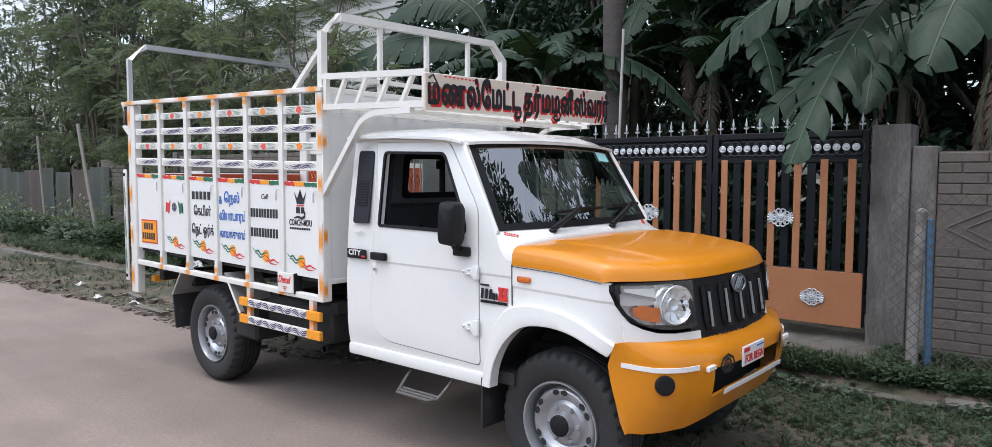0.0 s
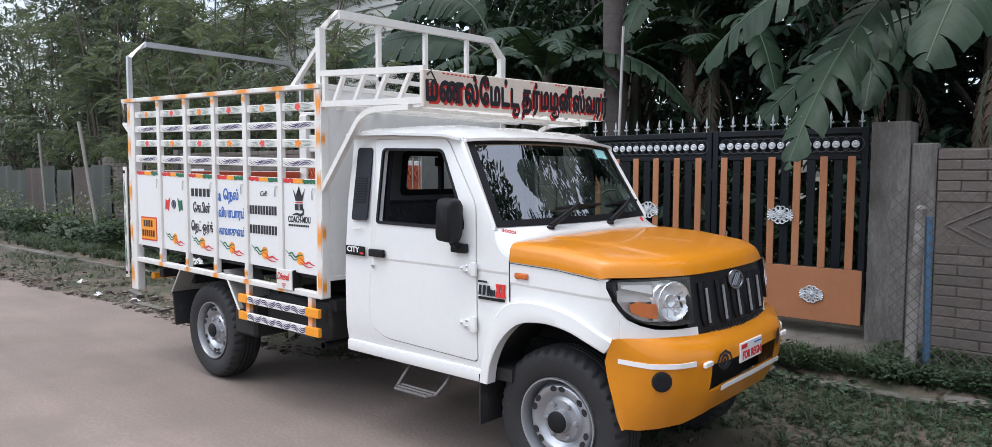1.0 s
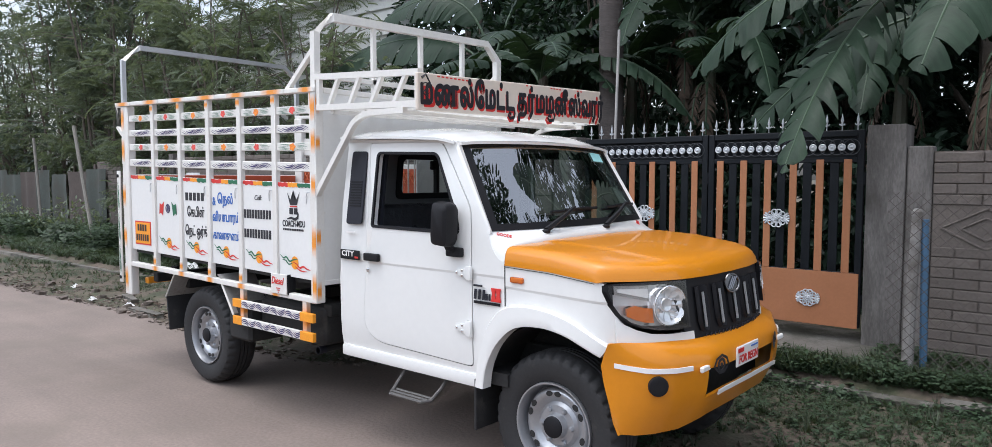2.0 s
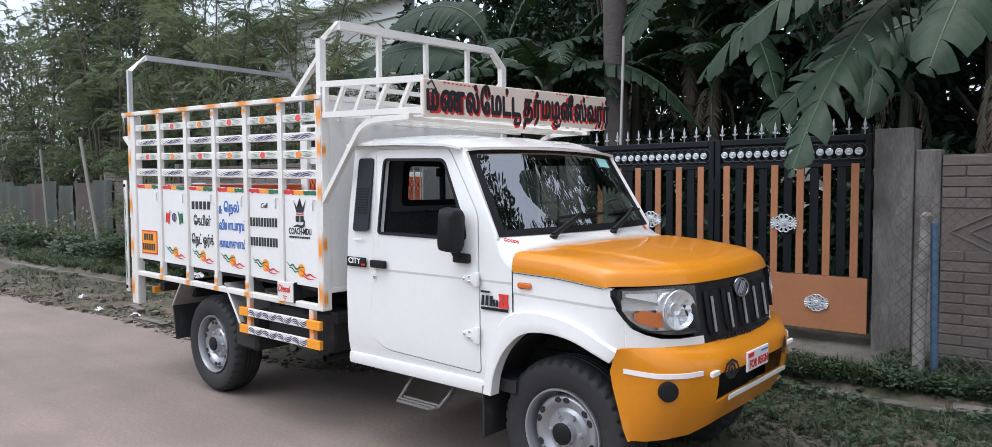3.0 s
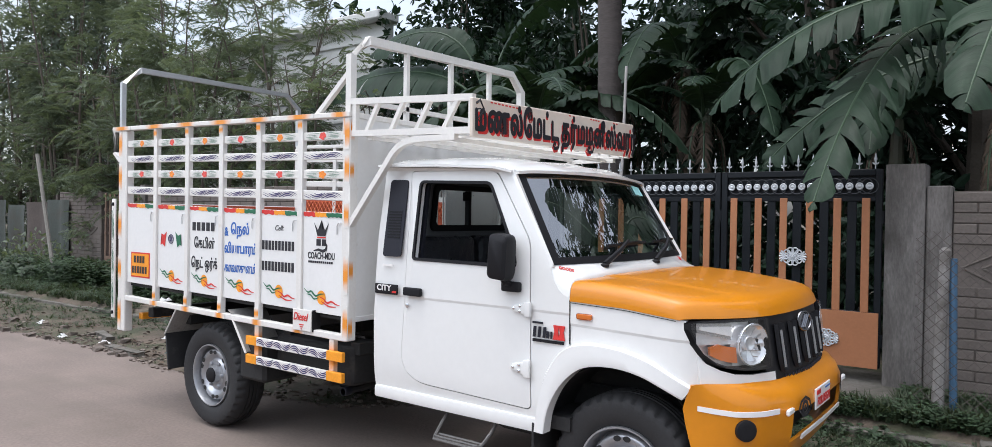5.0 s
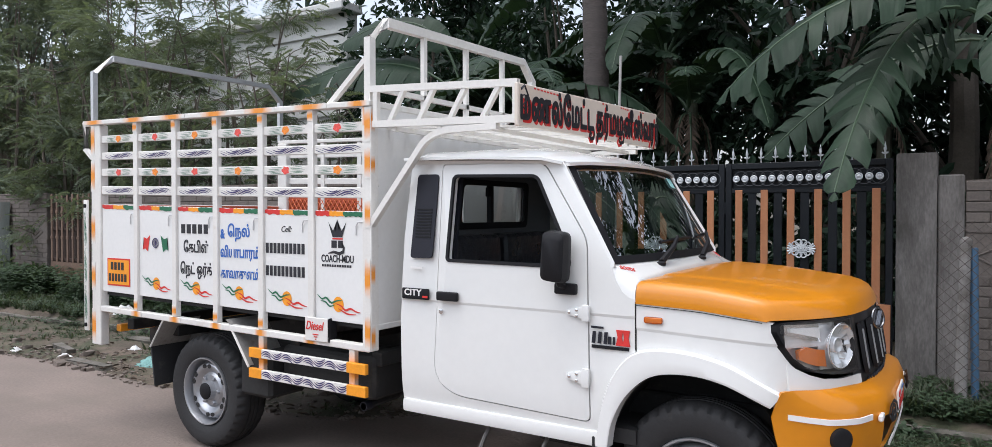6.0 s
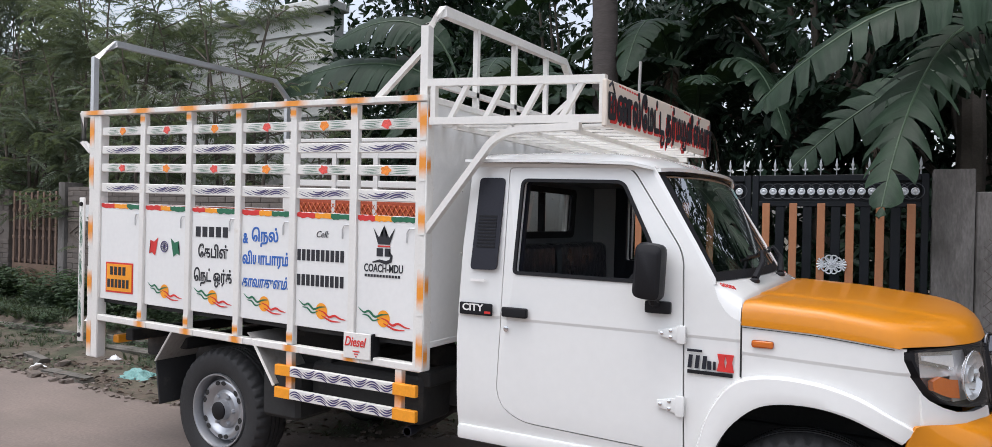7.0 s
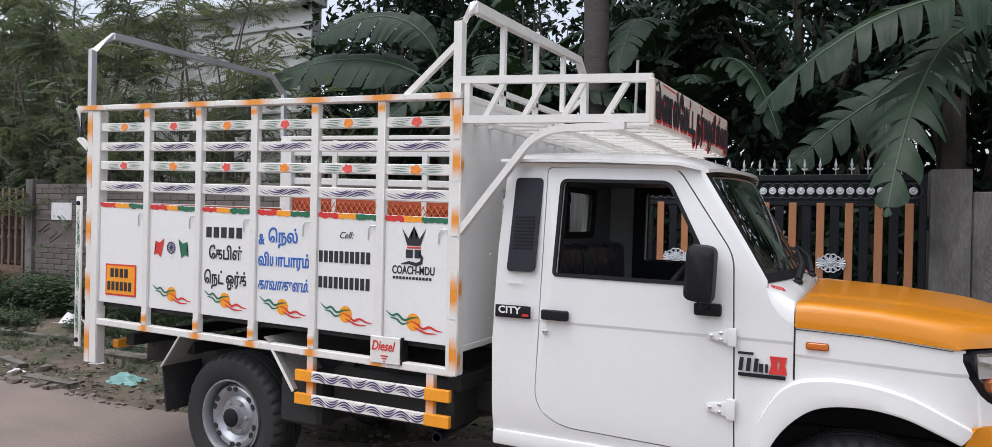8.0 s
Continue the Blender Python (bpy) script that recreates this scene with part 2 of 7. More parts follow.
ROSE = surf("rose_paint", (0.75, 0.09, 0.07), 0.5, var=0.35, scale=60, fine=160, bump=0.03)
ORANGEROSE = surf("orange_rose_paint", (0.85, 0.26, 0.03), 0.5, var=0.3, scale=60, fine=160, bump=0.03)
GREENPAINT = surf("green_paint", (0.02, 0.14, 0.07), 0.5, var=0.15, scale=20, fine=90, bump=0.03)
VIOLET = surf("violet_paint", (0.055, 0.042, 0.13), 0.5, var=0.2, scale=20, fine=90, bump=0.03)
BLACKPAINT = surf("black_lettering_paint", (0.02, 0.02, 0.025), 0.5, var=0.15, scale=20, fine=90, bump=0.03)
BLUEPAINT = surf("blue_lettering_paint", (0.03, 0.13, 0.45), 0.5, var=0.15, scale=20, fine=90, bump=0.03)
LATTICEBAR = surf("orange_red_lattice", (0.62, 0.15, 0.045), 0.5, var=0.2, scale=20, fine=80, bump=0.05)
LATTICE = surf("red_orange_floor_paint", (0.42, 0.075, 0.028), 0.55, var=0.15, scale=8, fine=60, bump=0.05)
CREAM = surf("cream_sign_vinyl", (0.72, 0.64, 0.55), 0.4, var=0.04, scale=4, fine=40, bump=0.02)
PLATEWHITE = surf("number_plate_white", (0.8, 0.78, 0.76), 0.35, var=0.03, bump=0.0)
SCREEN = glassy("windscreen_glass", (0.44, 0.51, 0.50), 0.0, 0.36)
GLASS = glassy("window_glass", (0.52, 0.56, 0.56))
LENS = glassy("lamp_lens", (0.9, 0.91, 0.91), 0.0, 0.1)
AMBER = surf("amber_lens", (0.6, 0.15, 0.02), 0.15, var=0.05, bump=0.0, coat=0.6)
SEATPLASTIC = surf("plastic_covered_seat", (0.035, 0.035, 0.042), 0.3, var=0.3, scale=10, fine=26, bump=1.0, coat=0.2)
LINING = surf("grey_cab_lining", (0.17, 0.17, 0.178), 0.6, var=0.08, scale=5, fine=60, bump=0.05)
TRIM = surf("grey_cab_trim", (0.12, 0.122, 0.128), 0.6, var=0.1, scale=6, fine=60, bump=0.05)
GATEBLACK = surf("black_gate_enamel", (0.010, 0.012, 0.015), 0.42, spec=0.25, var=0.2, scale=8, fine=80, bump=0.05)
GATEORANGE = surf("peach_gate_enamel", (0.42, 0.18, 0.088), 0.48, spec=0.3, var=0.08, scale=4, fine=60, bump=0.05, stain=(0.40, 0.19, 0.10), stain_at=0.68)
GATETAN = surf("faded_tan_enamel", (0.18, 0.115, 0.08), 0.6, var=0.2, scale=5, fine=60, bump=0.12, stain=(0.14, 0.09, 0.065), stain_at=0.6)
GATESILVER = surf("silver_casting", (0.62, 0.64, 0.66), 0.38, metal=0.35, var=0.12, scale=20, fine=90, bump=0.05)
RINGGREY = surf("dull_grey_enamel", (0.045, 0.048, 0.055), 0.45, var=0.2, scale=10, fine=80, bump=0.05)
CEMENT = surf("weathered_cement", (0.165, 0.152, 0.142), 0.9, var=0.4, stretch=(2.2, 2.2, 0.6), scale=2.6, fine=40, bump=0.4, stain=(0.075, 0.068, 0.06), stain_at=0.56)
PRECAST = surf("grey_precast_wall", (0.14, 0.119, 0.105), 0.9, var=0.22, scale=4, fine=50, bump=0.35, stain=(0.095, 0.075, 0.06), stain_at=0.62, piece=0.1)
PIPEBLUE = surf("blue_pvc", (0.07, 0.15, 0.25), 0.5, var=0.15, scale=8, fine=60, bump=0.05)
PVC = surf("dusty_white_pvc", (0.42, 0.40, 0.38), 0.55, var=0.15, scale=8, fine=60, bump=0.05)
ROADMAT = surf("dusty_concrete_road", (0.215, 0.172, 0.148), 0.92, var=0.22, scale=1.3, fine=46, bump=0.3, stain=(0.182, 0.148, 0.124), stain_at=0.57)
SOIL = surf("bare_soil", (0.108, 0.083, 0.063), 0.98, var=0.35, scale=3, fine=35, bump=0.8, stain=(0.055, 0.06, 0.032), stain_at=0.52)
CONCRETE = surf("kerb_concrete", (0.15, 0.138, 0.12), 0.92, var=0.2, scale=5, fine=50, bump=0.4, stain=(0.07, 0.065, 0.05), stain_at=0.52)
GRASS = leafy("grass_blades", (0.06, 0.078, 0.045), 0.6, 0.5)
WEED = leafy("weed_leaves", (0.045, 0.074, 0.038), 0.5, 0.45)
MIDLEAF = leafy("grey_green_oval_leaves", (0.098, 0.125, 0.098), 0.5, 0.4, 0.2)
FEATHER = leafy("feathery_leaves", (0.142, 0.174, 0.126), 0.5, 0.4, 0.3)
# near-black green: part of the garden's deep shade is put into this colour
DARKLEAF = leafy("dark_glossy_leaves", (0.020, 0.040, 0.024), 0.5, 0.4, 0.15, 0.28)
BANANA = leafy("banana_leaf", (0.023, 0.044, 0.025), 0.5, 0.2, 0.15, 0.25)
MIDRIB = surf("banana_midrib", (0.045, 0.08, 0.04), 0.5, var=0.15, scale=5, fine=50, bump=0.05)
DRYLEAF = surf("dry_brown_leaf", (0.085, 0.060, 0.042), 0.85, var=0.35, scale=6, fine=40, bump=0.3, island=0.35)
BARK = surf("ringed_palm_bark", (0.085, 0.072, 0.066), 0.92, var=0.28, scale=2.0, fine=18, bump=0.7, stretch=(1, 1, 6))
TWIG = surf("grey_twig_bark", (0.12, 0.10, 0.08), 0.9, var=0.25, scale=8, fine=50, bump=0.4)
STALK = surf("banana_stalk", (0.05, 0.06, 0.035), 0.7, var=0.3, scale=4, fine=30, bump=0.2, stain=(0.05, 0.035, 0.025), stain_at=0.55)
HOUSE = surf("pale_house_plaster", (0.66, 0.66, 0.64), 0.85, var=0.1, scale=1.5, fine=25, bump=0.15, stain=(0.36, 0.35, 0.33), stain_at=0.64)
RUSTGATE = surf("brown_painted_iron", (0.05, 0.028, 0.02), 0.7, var=0.25, scale=6, fine=60, bump=0.2)
POLE = surf("weathered_pole", (0.24, 0.225, 0.2), 0.85, var=0.2, scale=8, fine=60, bump=0.15)
POSTGREY = surf("grey_cement_post", (0.27, 0.255, 0.24), 0.9, var=0.2, scale=6, fine=50, bump=0.3, stain=(0.13, 0.115, 0.1), stain_at=0.55)
TARPGREEN = surf("faded_green_sheet", (0.06, 0.07, 0.062), 0.85, var=0.25, scale=2.5, fine=40, bump=0.3, stain=(0.06, 0.055, 0.045), stain_at=0.58)
TARPBROWN = surf("faded_brown_sheet", (0.085, 0.068, 0.06), 0.88, var=0.25, scale=2.5, fine=40, bump=0.3, stain=(0.07, 0.055, 0.05), stain_at=0.58)
PAPER = surf("crumpled_paper", (0.7, 0.7, 0.69), 0.8, var=0.15, scale=20, fine=60, bump=0.3)
TEAL = surf("teal_plastic_bag", (0.16, 0.33, 0.31), 0.45, var=0.2, scale=15, fine=60, bump=0.3)
STONE = surf("roadside_stone", (0.17, 0.14, 0.118), 0.95, var=0.25, scale=12, fine=60, bump=0.4, island=0.35)



def veined(m, amount, scale):
    """Parallel markings along the first axis of the UV map, pressed in and tinted."""
    N, L = m.node_tree.nodes, m.node_tree.links
    uv, mp, nz, rg, mx = (N.new("ShaderNode" + k) for k in ("UVMap", "Mapping", "TexNoise", "MapRange", "Mix"))
    mp.inputs["Scale"].default_value = scale
    nz.inputs["Scale"].default_value, nz.inputs["Detail"].default_value = 1.0, 3
    rg.inputs["From Min"].default_value, rg.inputs["From Max"].default_value = 0.3, 0.7
    rg.inputs["To Min"].default_value, rg.inputs["To Max"].default_value = 1 - amount, 1 + amount
    L.new(uv.outputs[0], mp.inputs["Vector"])
    L.new(mp.outputs[0], nz.inputs["Vector"])
    L.new(nz.outputs["Fac"], rg.inputs["Value"])
    bs = N["Principled BSDF"]
    mx.data_type, mx.blend_type = "RGBA", "MULTIPLY"
    mx.inputs["Factor"].default_value = 1
    L.new(bs.inputs["Base Color"].links[0].from_socket, mx.inputs["A"])
    L.new(rg.outputs[0], mx.inputs["B"])
    L.new(mx.outputs["Result"], bs.inputs["Base Color"])
    bp = N.new("ShaderNodeBump")
    bp.inputs["Strength"].default_value, bp.inputs["Distance"].default_value = 0.5, 0.01
    L.new(nz.outputs["Fac"], bp.inputs["Height"])
    L.new(bs.inputs["Normal"].links[0].from_socket, bp.inputs["Normal"])
    L.new(bp.outputs[0], bs.inputs["Normal"])


def streaked(m, amount, scale):
    """Long soft wheel-worn streaks along x."""
    N, L = m.node_tree.nodes, m.node_tree.links
    co, mp, nz, rg, mx = (N.new("ShaderNode" + k) for k in ("TexCoord", "Mapping", "TexNoise", "MapRange", "Mix"))
    mp.inputs["Scale"].default_value = scale
    nz.inputs["Scale"].default_value, nz.inputs["Detail"].default_value = 1.0, 5
    rg.inputs["From Min"].default_value, rg.inputs["From Max"].default_value = 0.3, 0.7
    rg.inputs["To Min"].default_value, rg.inputs["To Max"].default_value = 1 - amount, 1 + amount
    L.new(co.outputs["Object"], mp.inputs["Vector"])
    L.new(mp.outputs[0], nz.inputs["Vector"])
    L.new(nz.outputs["Fac"], rg.inputs["Value"])
    bs = N["Principled BSDF"]
    mx.data_type, mx.blend_type = "RGBA", "MULTIPLY"
    mx.inputs["Factor"].default_value = 1
    L.new(bs.inputs["Base Color"].links[0].from_socket, mx.inputs["A"])
    L.new(rg.outputs[0], mx.inputs["B"])
    L.new(mx.outputs["Result"], bs.inputs["Base Color"])


veined(BANANA, 0.22, (60, 1.2, 1))
streaked(ROADMAT, 0.14, (0.16, 1.9, 1))
streaked(SOIL, 0.25, (0.8, 3.0, 1))

# ---- ground ----
def road_edge(x):
    """Where the paving ends towards the verge."""
    base = 0.02 if x < -4 else 0.02 - 0.10 * (x + 4)
    if x < -6:
        base += 0.055 * (x + 6)
    base += 1.1 * math.exp(-((x + 1.6) / 1.0) ** 2)
    return base + 0.09 * noise.noise(Vector((x * 0.9, 3.1, 0))) + 0.04 * noise.noise(Vector((x * 4.0, 7.7, 0)))


def kerb_line(x):
    return 1.80 + (0.055 * (x - 0.6) if x > -16 else -0.91)


def ground_z(x, y):
    e, k = road_edge(x), kerb_line(x)
    n = noise.noise(Vector((x * 1.3, y * 1.3, 0.5))) * 0.025 + noise.noise(Vector((x * 5, y * 5, 1.5))) * 0.008
    if y < e + 0.05:
        return -0.03
    if y < k + 0.06:
        return -0.03 + min(1, (y - e) / 0.5) * (0.045 + n)
    return 0.10 + n


def axis_steps(a, b, near0, near1, fine, coarse):
    out = [a + (near0 - a) * k / round((near0 - a) / coarse) for k in range(round((near0 - a) / coarse))]
    n = round((near1 - near0) / fine)
    out += [near0 + (near1 - near0) * k / n for k in range(n)]
    n = round((b - near1) / coarse)
    return out + [near1 + (b - near1) * k / n for k in range(n + 1)]


xs = axis_steps(-400, 400, -24, 6, 0.2, 20)
ys = axis_steps(-400, 400, -0.8, 3.4, 0.1, 20)
gv = [(x, y, ground_z(x, y) if -24.01 <= x <= 6.01 and -0.81 <= y <= 3.41 else (-0.03 if y < 1 else 0.1)) for x in xs for y in ys]
gf = [(i * len(ys) + j, (i + 1) * len(ys) + j, (i + 1) * len(ys) + j + 1, i * len(ys) + j + 1) for i in range(len(xs) - 1) for j in range(len(ys) - 1)]
ground = tagged(soup("ground", gv, gf, SOIL, None, "", True), "dark bare soil verge beside the road", "ground", kind="structure")

rx = axis_steps(-120, 60, -24, 6, 0.12, 6)
rv, rf = [], []
for x in rx:
    e = road_edge(max(-30, min(8, x)))
    for y, z in ((-9, 0.0), (-3, 0.0), (-1.2, 0.0), (e - 0.12, 0.0), (e, -0.004), (e + 0.03, -0.04)):
        rv.append((x, y, z))
for i in range(len(rx) - 1):
    for j in range(5):
        rf.append((i * 6 + j, (i + 1) * 6 + j, (i + 1) * 6 + j + 1, i * 6 + j + 1))
road = tagged(soup("road", rv, rf, ROADMAT, None, "", True), "dusty grey-brown concrete road with a broken edge", "road", kind="structure")

# kerb of separate concrete lengths at the foot of the raised strip
kerb = tagged(thing("kerb", (-6, 1.5, 0), "low broken concrete kerb stones along the verge", "kerb"), kind="structure")
x = -22.0
while x < 4.0:
    ln = rnd.uniform(0.85, 1.15)
    if not (-6.3 < x < -5.4):
        b = box(x, x + ln - 0.015, -0.06, 0.06, -0.04, 0.10, 0.012)
        sink = rnd.uniform(-0.05, 0.0)
        for v in b.verts:
            v.co.y += kerb_line(v.co.x) + rnd.uniform(-0.014, 0.014)
            v.co.z += rnd.uniform(-0.02, 0.008) + sink
        part("kerb_stone", b, CONCRETE, kerb)
    x += ln

# threshold slab before the gate
b = box(-2.6, 0.62, 2.18, 3.1, -0.05, 0.20, 0.02)
for v in b.verts:
    if v.co.y < 2.5 and v.co.z > 0.1:
        v.co.z -= 0.07
setting("threshold", b, CONCRETE, "worn cement ramp at the foot of the gate", "ramp")

# ---- compound wall ----
WALLY = 2.74


def precast_wall(name, x0, x1, top, label, diamonds):
    """Precast slabs between posts: courses of bricks in relief with a band of lozenges."""
    wall = part(name, box(x0, x1, WALLY + 0.010, WALLY + 0.12, -0.05, top - 0.01), PRECAST, None)
    tagged(wall, label, "wall", kind="structure")
    h = 0.076
    meshes = {}
    zs = [float(z0) for z0 in np.arange(0.05, top - 0.02, h)]
    for r, z0 in enumerate(zs):
        z1 = min(z0 + h - 0.006, top)
        if any(a <= z0 + h / 2 <= c for a, c in diamonds):
            continue
        x = x0 - (0.155 if r % 2 else 0.0)
        while x < x1:
            a, c = max(x, x0 + 0.002), min(x + 0.302, x1 - 0.002)
            if c - a > 0.04:
                key = (round(c - a, 3), round(z1 - z0, 3))
                if key not in meshes:
                    meshes[key] = to_mesh("brick", box(0, c - a, -0.006, 0.03, 0, z1 - z0, 0.005), PRECAST, 0)
                ob = hang(new("brick", meshes[key]), wall)
                ob.location = (a, WALLY + 0.002 + 0.002 * rnd.random(), z0)
            x += 0.31
    for a, c in diamonds:
        part("panel", box(x0 + 0.002, x1 - 0.002, WALLY + 0.004, WALLY + 0.03, a - h / 2 + 0.01, c + h / 2 - 0.012, 0.005), PRECAST, wall)
        mid, hh = (a + c) / 2, (c - a) / 2
        cx = x0 + 0.335
        while cx < x1 - 0.3:
            for k in (1.0, 0.55):
                b = bmesh.new()
                pts = [(cx - 0.275 * k, mid), (cx, mid + hh * k), (cx + 0.275 * k, mid), (cx, mid - hh * k)]
                for i in range(4):
                    p, q = pts[i], pts[(i + 1) % 4]
                    tube([(p[0], WALLY, p[1]), (q[0], WALLY, q[1])], 0.008, 5, b)
                part("lozenge", b, PRECAST, wall)
            cx += 0.95
    return wall


precast_wall("wall_far", -13.9, -12.2, 1.75, "grey precast compound wall with brick courses and lozenges", [(0.95, 1.24)])
precast_wall("wall_right", 0.86, 9.0, 1.66, "grey precast compound wall with brick courses and lozenges", [(0.95, 1.24)])
precast_wall("wall_left", -10.58, -2.55, 1.78, "grey precast compound wall with brick courses and lozenges", [(0.95, 1.24)])
for x0, x1, z1, lab in ((0.42, 0.685, 1.855, "square weathered cement gate pillar"), (-2.5, -2.23, 1.855, "square weathered cement gate pillar"), (-10.76, -10.6, 1.85, "slim cement wall post")):
    b = box(x0, x1, WALLY - 0.04, WALLY + 0.24, -0.05, z1, 0.012, seg=2)
    tagged(part("gate_pillar", b, CEMENT), lab, "pillar")
for px in (0.69, 3.1, 5.5):
    tagged(part("wall_post", box(px, px + 0.165, WALLY - 0.02, WALLY + 0.13, -0.05, 1.69, 0.01), CEMENT), "slim grey cement post of the compound wall", "post", "wall posts")
tagged(part("paper_notice", box(-10.2, -9.75, WALLY - 0.012, WALLY - 0.007, 1.28, 1.52, 0.0), PAPER), "torn white paper notice pasted on the wall", "notice")

# ---- black and peach sheet gate ----
def rosette(bm, x, y, z, r):
    m = Matrix.Translation((x, y, z))
    b = lathe([(r, 0.0), (r * 0.98, -0.006), (r * 0.8, -0.010), (r * 0.6, -0.006), (r * 0.45, -0.006), (r * 0.38, -0.013), (r * 0.12, -0.016)], 14)
    return join(bm, moved(b, m))


def medallion(bm, x, y, z, w, h):
    """An openwork casting: a middle flower, a ring of loops and two fans."""
    for i in range(10):
        t = 2 * math.pi * i / 10
        b = ring(0.024, 0.006, 10, 5)
        join(bm, moved(b, Matrix.Translation((x + math.cos(t) * w * 0.52, y, z + math.sin(t) * h * 0.66))))
    for i in range(6):
        t = 2 * math.pi * i / 6
        b = ring(0.016, 0.006, 10, 5)
        join(bm, moved(b, Matrix.Translation((x + math.cos(t) * w * 0.22, y, z + math.sin(t) * h * 0.28))))
    rosette(bm, x, y - 0.004, z, 0.022)
    for s in (-1, 1):
        for k in (-2, -1, 0, 1, 2):
            a = k * 0.42
            tube([(x + s * w * 0.55, y, z), (x + s * (w * 0.55 + math.cos(a) * w * 0.42), y, z + math.sin(a) * h * 0.8)], 0.007, 6, bm, taper=[0.004, 0.009])
    return bm


def gate_leaf(name, x0, x1, gems):
    g = thing(name, ((x0 + x1) / 2, WALLY, 0.2), "black steel gate leaf with peach bars and silver castings", "gate", "gate leaves")
    y0, y1 = WALLY - 0.02, WALLY + 0.02
    for n, a in (("stile", (x0, x0 + 0.05)), ("stile", (x1 - 0.05, x1))):
        part(n, box(a[0], a[1], y0, y1, 0.29, 1.825, 0.004), GATEBLACK, g)
    for z0, z1 in ((1.775, 1.825), (1.575, 1.615), (0.69, 0.72)):
        part("rail", box(x0 + 0.05, x1 - 0.05, y0 + 0.003, y1 - 0.003, z0, z1, 0.004), GATEBLACK, g)
    part("kick_panel", box(x0 + 0.012, x1 - 0.012, y0 - 0.012, y0 - 0.004, 0.285, 0.715, 0.002), GATEORANGE, g, "peach painted steel sheet")
    part("back_sheet", box(x0 + 0.05, x1 - 0.05, y1 - 0.004, y1, 1.615, 1.775), GATEBLACK, g)
    n = 6
    step = (x1 - x0 - 0.02) / n
    for i in range(n):
        cx = x0 + 0.01 + step * (i + 0.5)
        part("bar", box(cx - 0.029, cx + 0.029, y0 - 0.014, y0 - 0.004, 0.716, 1.60, 0.003), GATEORANGE, g, "peach painted flat bar")
        if i < n - 1:
            part("inner_bar", box(cx + step / 2 - 0.034, cx + step / 2 + 0.034, y0 + 0.008, y0 + 0.02, 0.72, 1.575, 0.003), GATEBLACK, g)
    k = 16
    st = (x1 - x0 - 0.11) / k
    for i in range(k):
        cx = x0 + 0.055 + st * (i + 0.5)
        part("rosette", rosette(bmesh.new(), cx, y0 - 0.006, 1.693, 0.0295), GATESILVER, g, "silver pressed rosette")
        b = ring(0.060, 0.0035, 20, 5)
        part("scroll_ring", moved(b, Matrix.Translation((cx + st / 2 if i < k - 1 else cx, y0 - 0.001, 1.695))), RINGGREY, g)
    k = 11
    st = (x1 - x0) / k
    for i in range(k):
        cx = x0 + st * (i + 0.5)
        b = tube([(cx, WALLY, 1.825), (cx, WALLY, 1.86), (cx, WALLY, 1.868), (cx, WALLY, 1.885), (cx, WALLY, 1.90), (cx, WALLY, 1.955)], 0.01, 6,
                 taper=[0.004, 0.004, 0.009, 0.007, 0.012, 0.001])
        for s in (-1, 1):
            tube([(cx, WALLY, 1.862), (cx + s * 0.016, WALLY, 1.868), (cx + s * 0.021, WALLY, 1.876)], 0.0055, 5, b)
        part("spike", b, GATESILVER, g, "silver spear point")
    for cx, cz, w, h in gems:
        part("medallion", medallion(bmesh.new(), cx, y0 - 0.02, cz, w, h), GATESILVER, g, "silver openwork casting")
    for hz in (0.5, 1.45):
        part("hinge", tube([(x1 + 0.0, WALLY, hz - 0.05), (x1 + 0.0, WALLY, hz + 0.05)], 0.018, 8), GATEBLACK, g)
    return g


gate_leaf("gate_leaf", -0.85, 0.40, [(-0.245, 1.125, 0.11, 0.075), (0.02, 0.495, 0.095, 0.065)])
gate_leaf("gate_leaf", -2.13, -0.86, [(-1.46, 1.125, 0.11, 0.075), (-1.72, 0.495, 0.095, 0.065)])

# ---- brown iron gate and sheet fence farther along ----
ig = thing("iron_gate", (-11.45, WALLY, 0.1), "old brown iron gate with faded tan bars", "gate")
for z in (0.62, 1.12, 1.62):
    part("rail", box(-12.1, -10.8, WALLY, WALLY + 0.03, z, z + 0.045, 0.004), RUSTGATE, ig)
part("back_sheet", box(-12.1, -10.8, WALLY + 0.034, WALLY + 0.04, 0.12, 1.60), RUSTGATE, ig)
for k in range(8):
    x = -12.04 + k * 0.165
    bar = part("bar", box(x, x + 0.05, WALLY - 0.018, WALLY - 0.004, 0.60, 1.72, 0.004), GATETAN, ig, "faded tan painted bar")
    for z in (0.98, 1.40):
        part("collar", box(x - 0.008, x + 0.058, WALLY - 0.024, WALLY - 0.002, z, z + 0.05, 0.006), GATETAN, bar)
part("kick_panel", box(-12.06, -10.84, WALLY - 0.012, WALLY - 0.004, 0.14, 0.60, 0.002), GATETAN, ig, "faded tan steel sheet")
x = -24.0
k = 0
while x < -14.1:
    w = rnd.uniform(0.8, 1.2)
    rows = []
    for i in range(9):
        u = i / 8
        rows.append([(x + w * u, WALLY - 0.05 + 0.035 * math.sin(u * 9 + k) + 0.02 * noise.noise(Vector((x + u, z * 3, k))), z) for z in (0.05, 0.4, 0.8, 1.2, 1.55 + 0.06 * math.sin(k * 2.1))])
    tagged(part("sheet_fence", thicken(loft(rows), 0.004), TARPGREEN if k % 3 else TARPBROWN), "faded sagging sheet hung as a fence panel", "fence", "fence sheets")
    x += w - 0.02
    k += 1
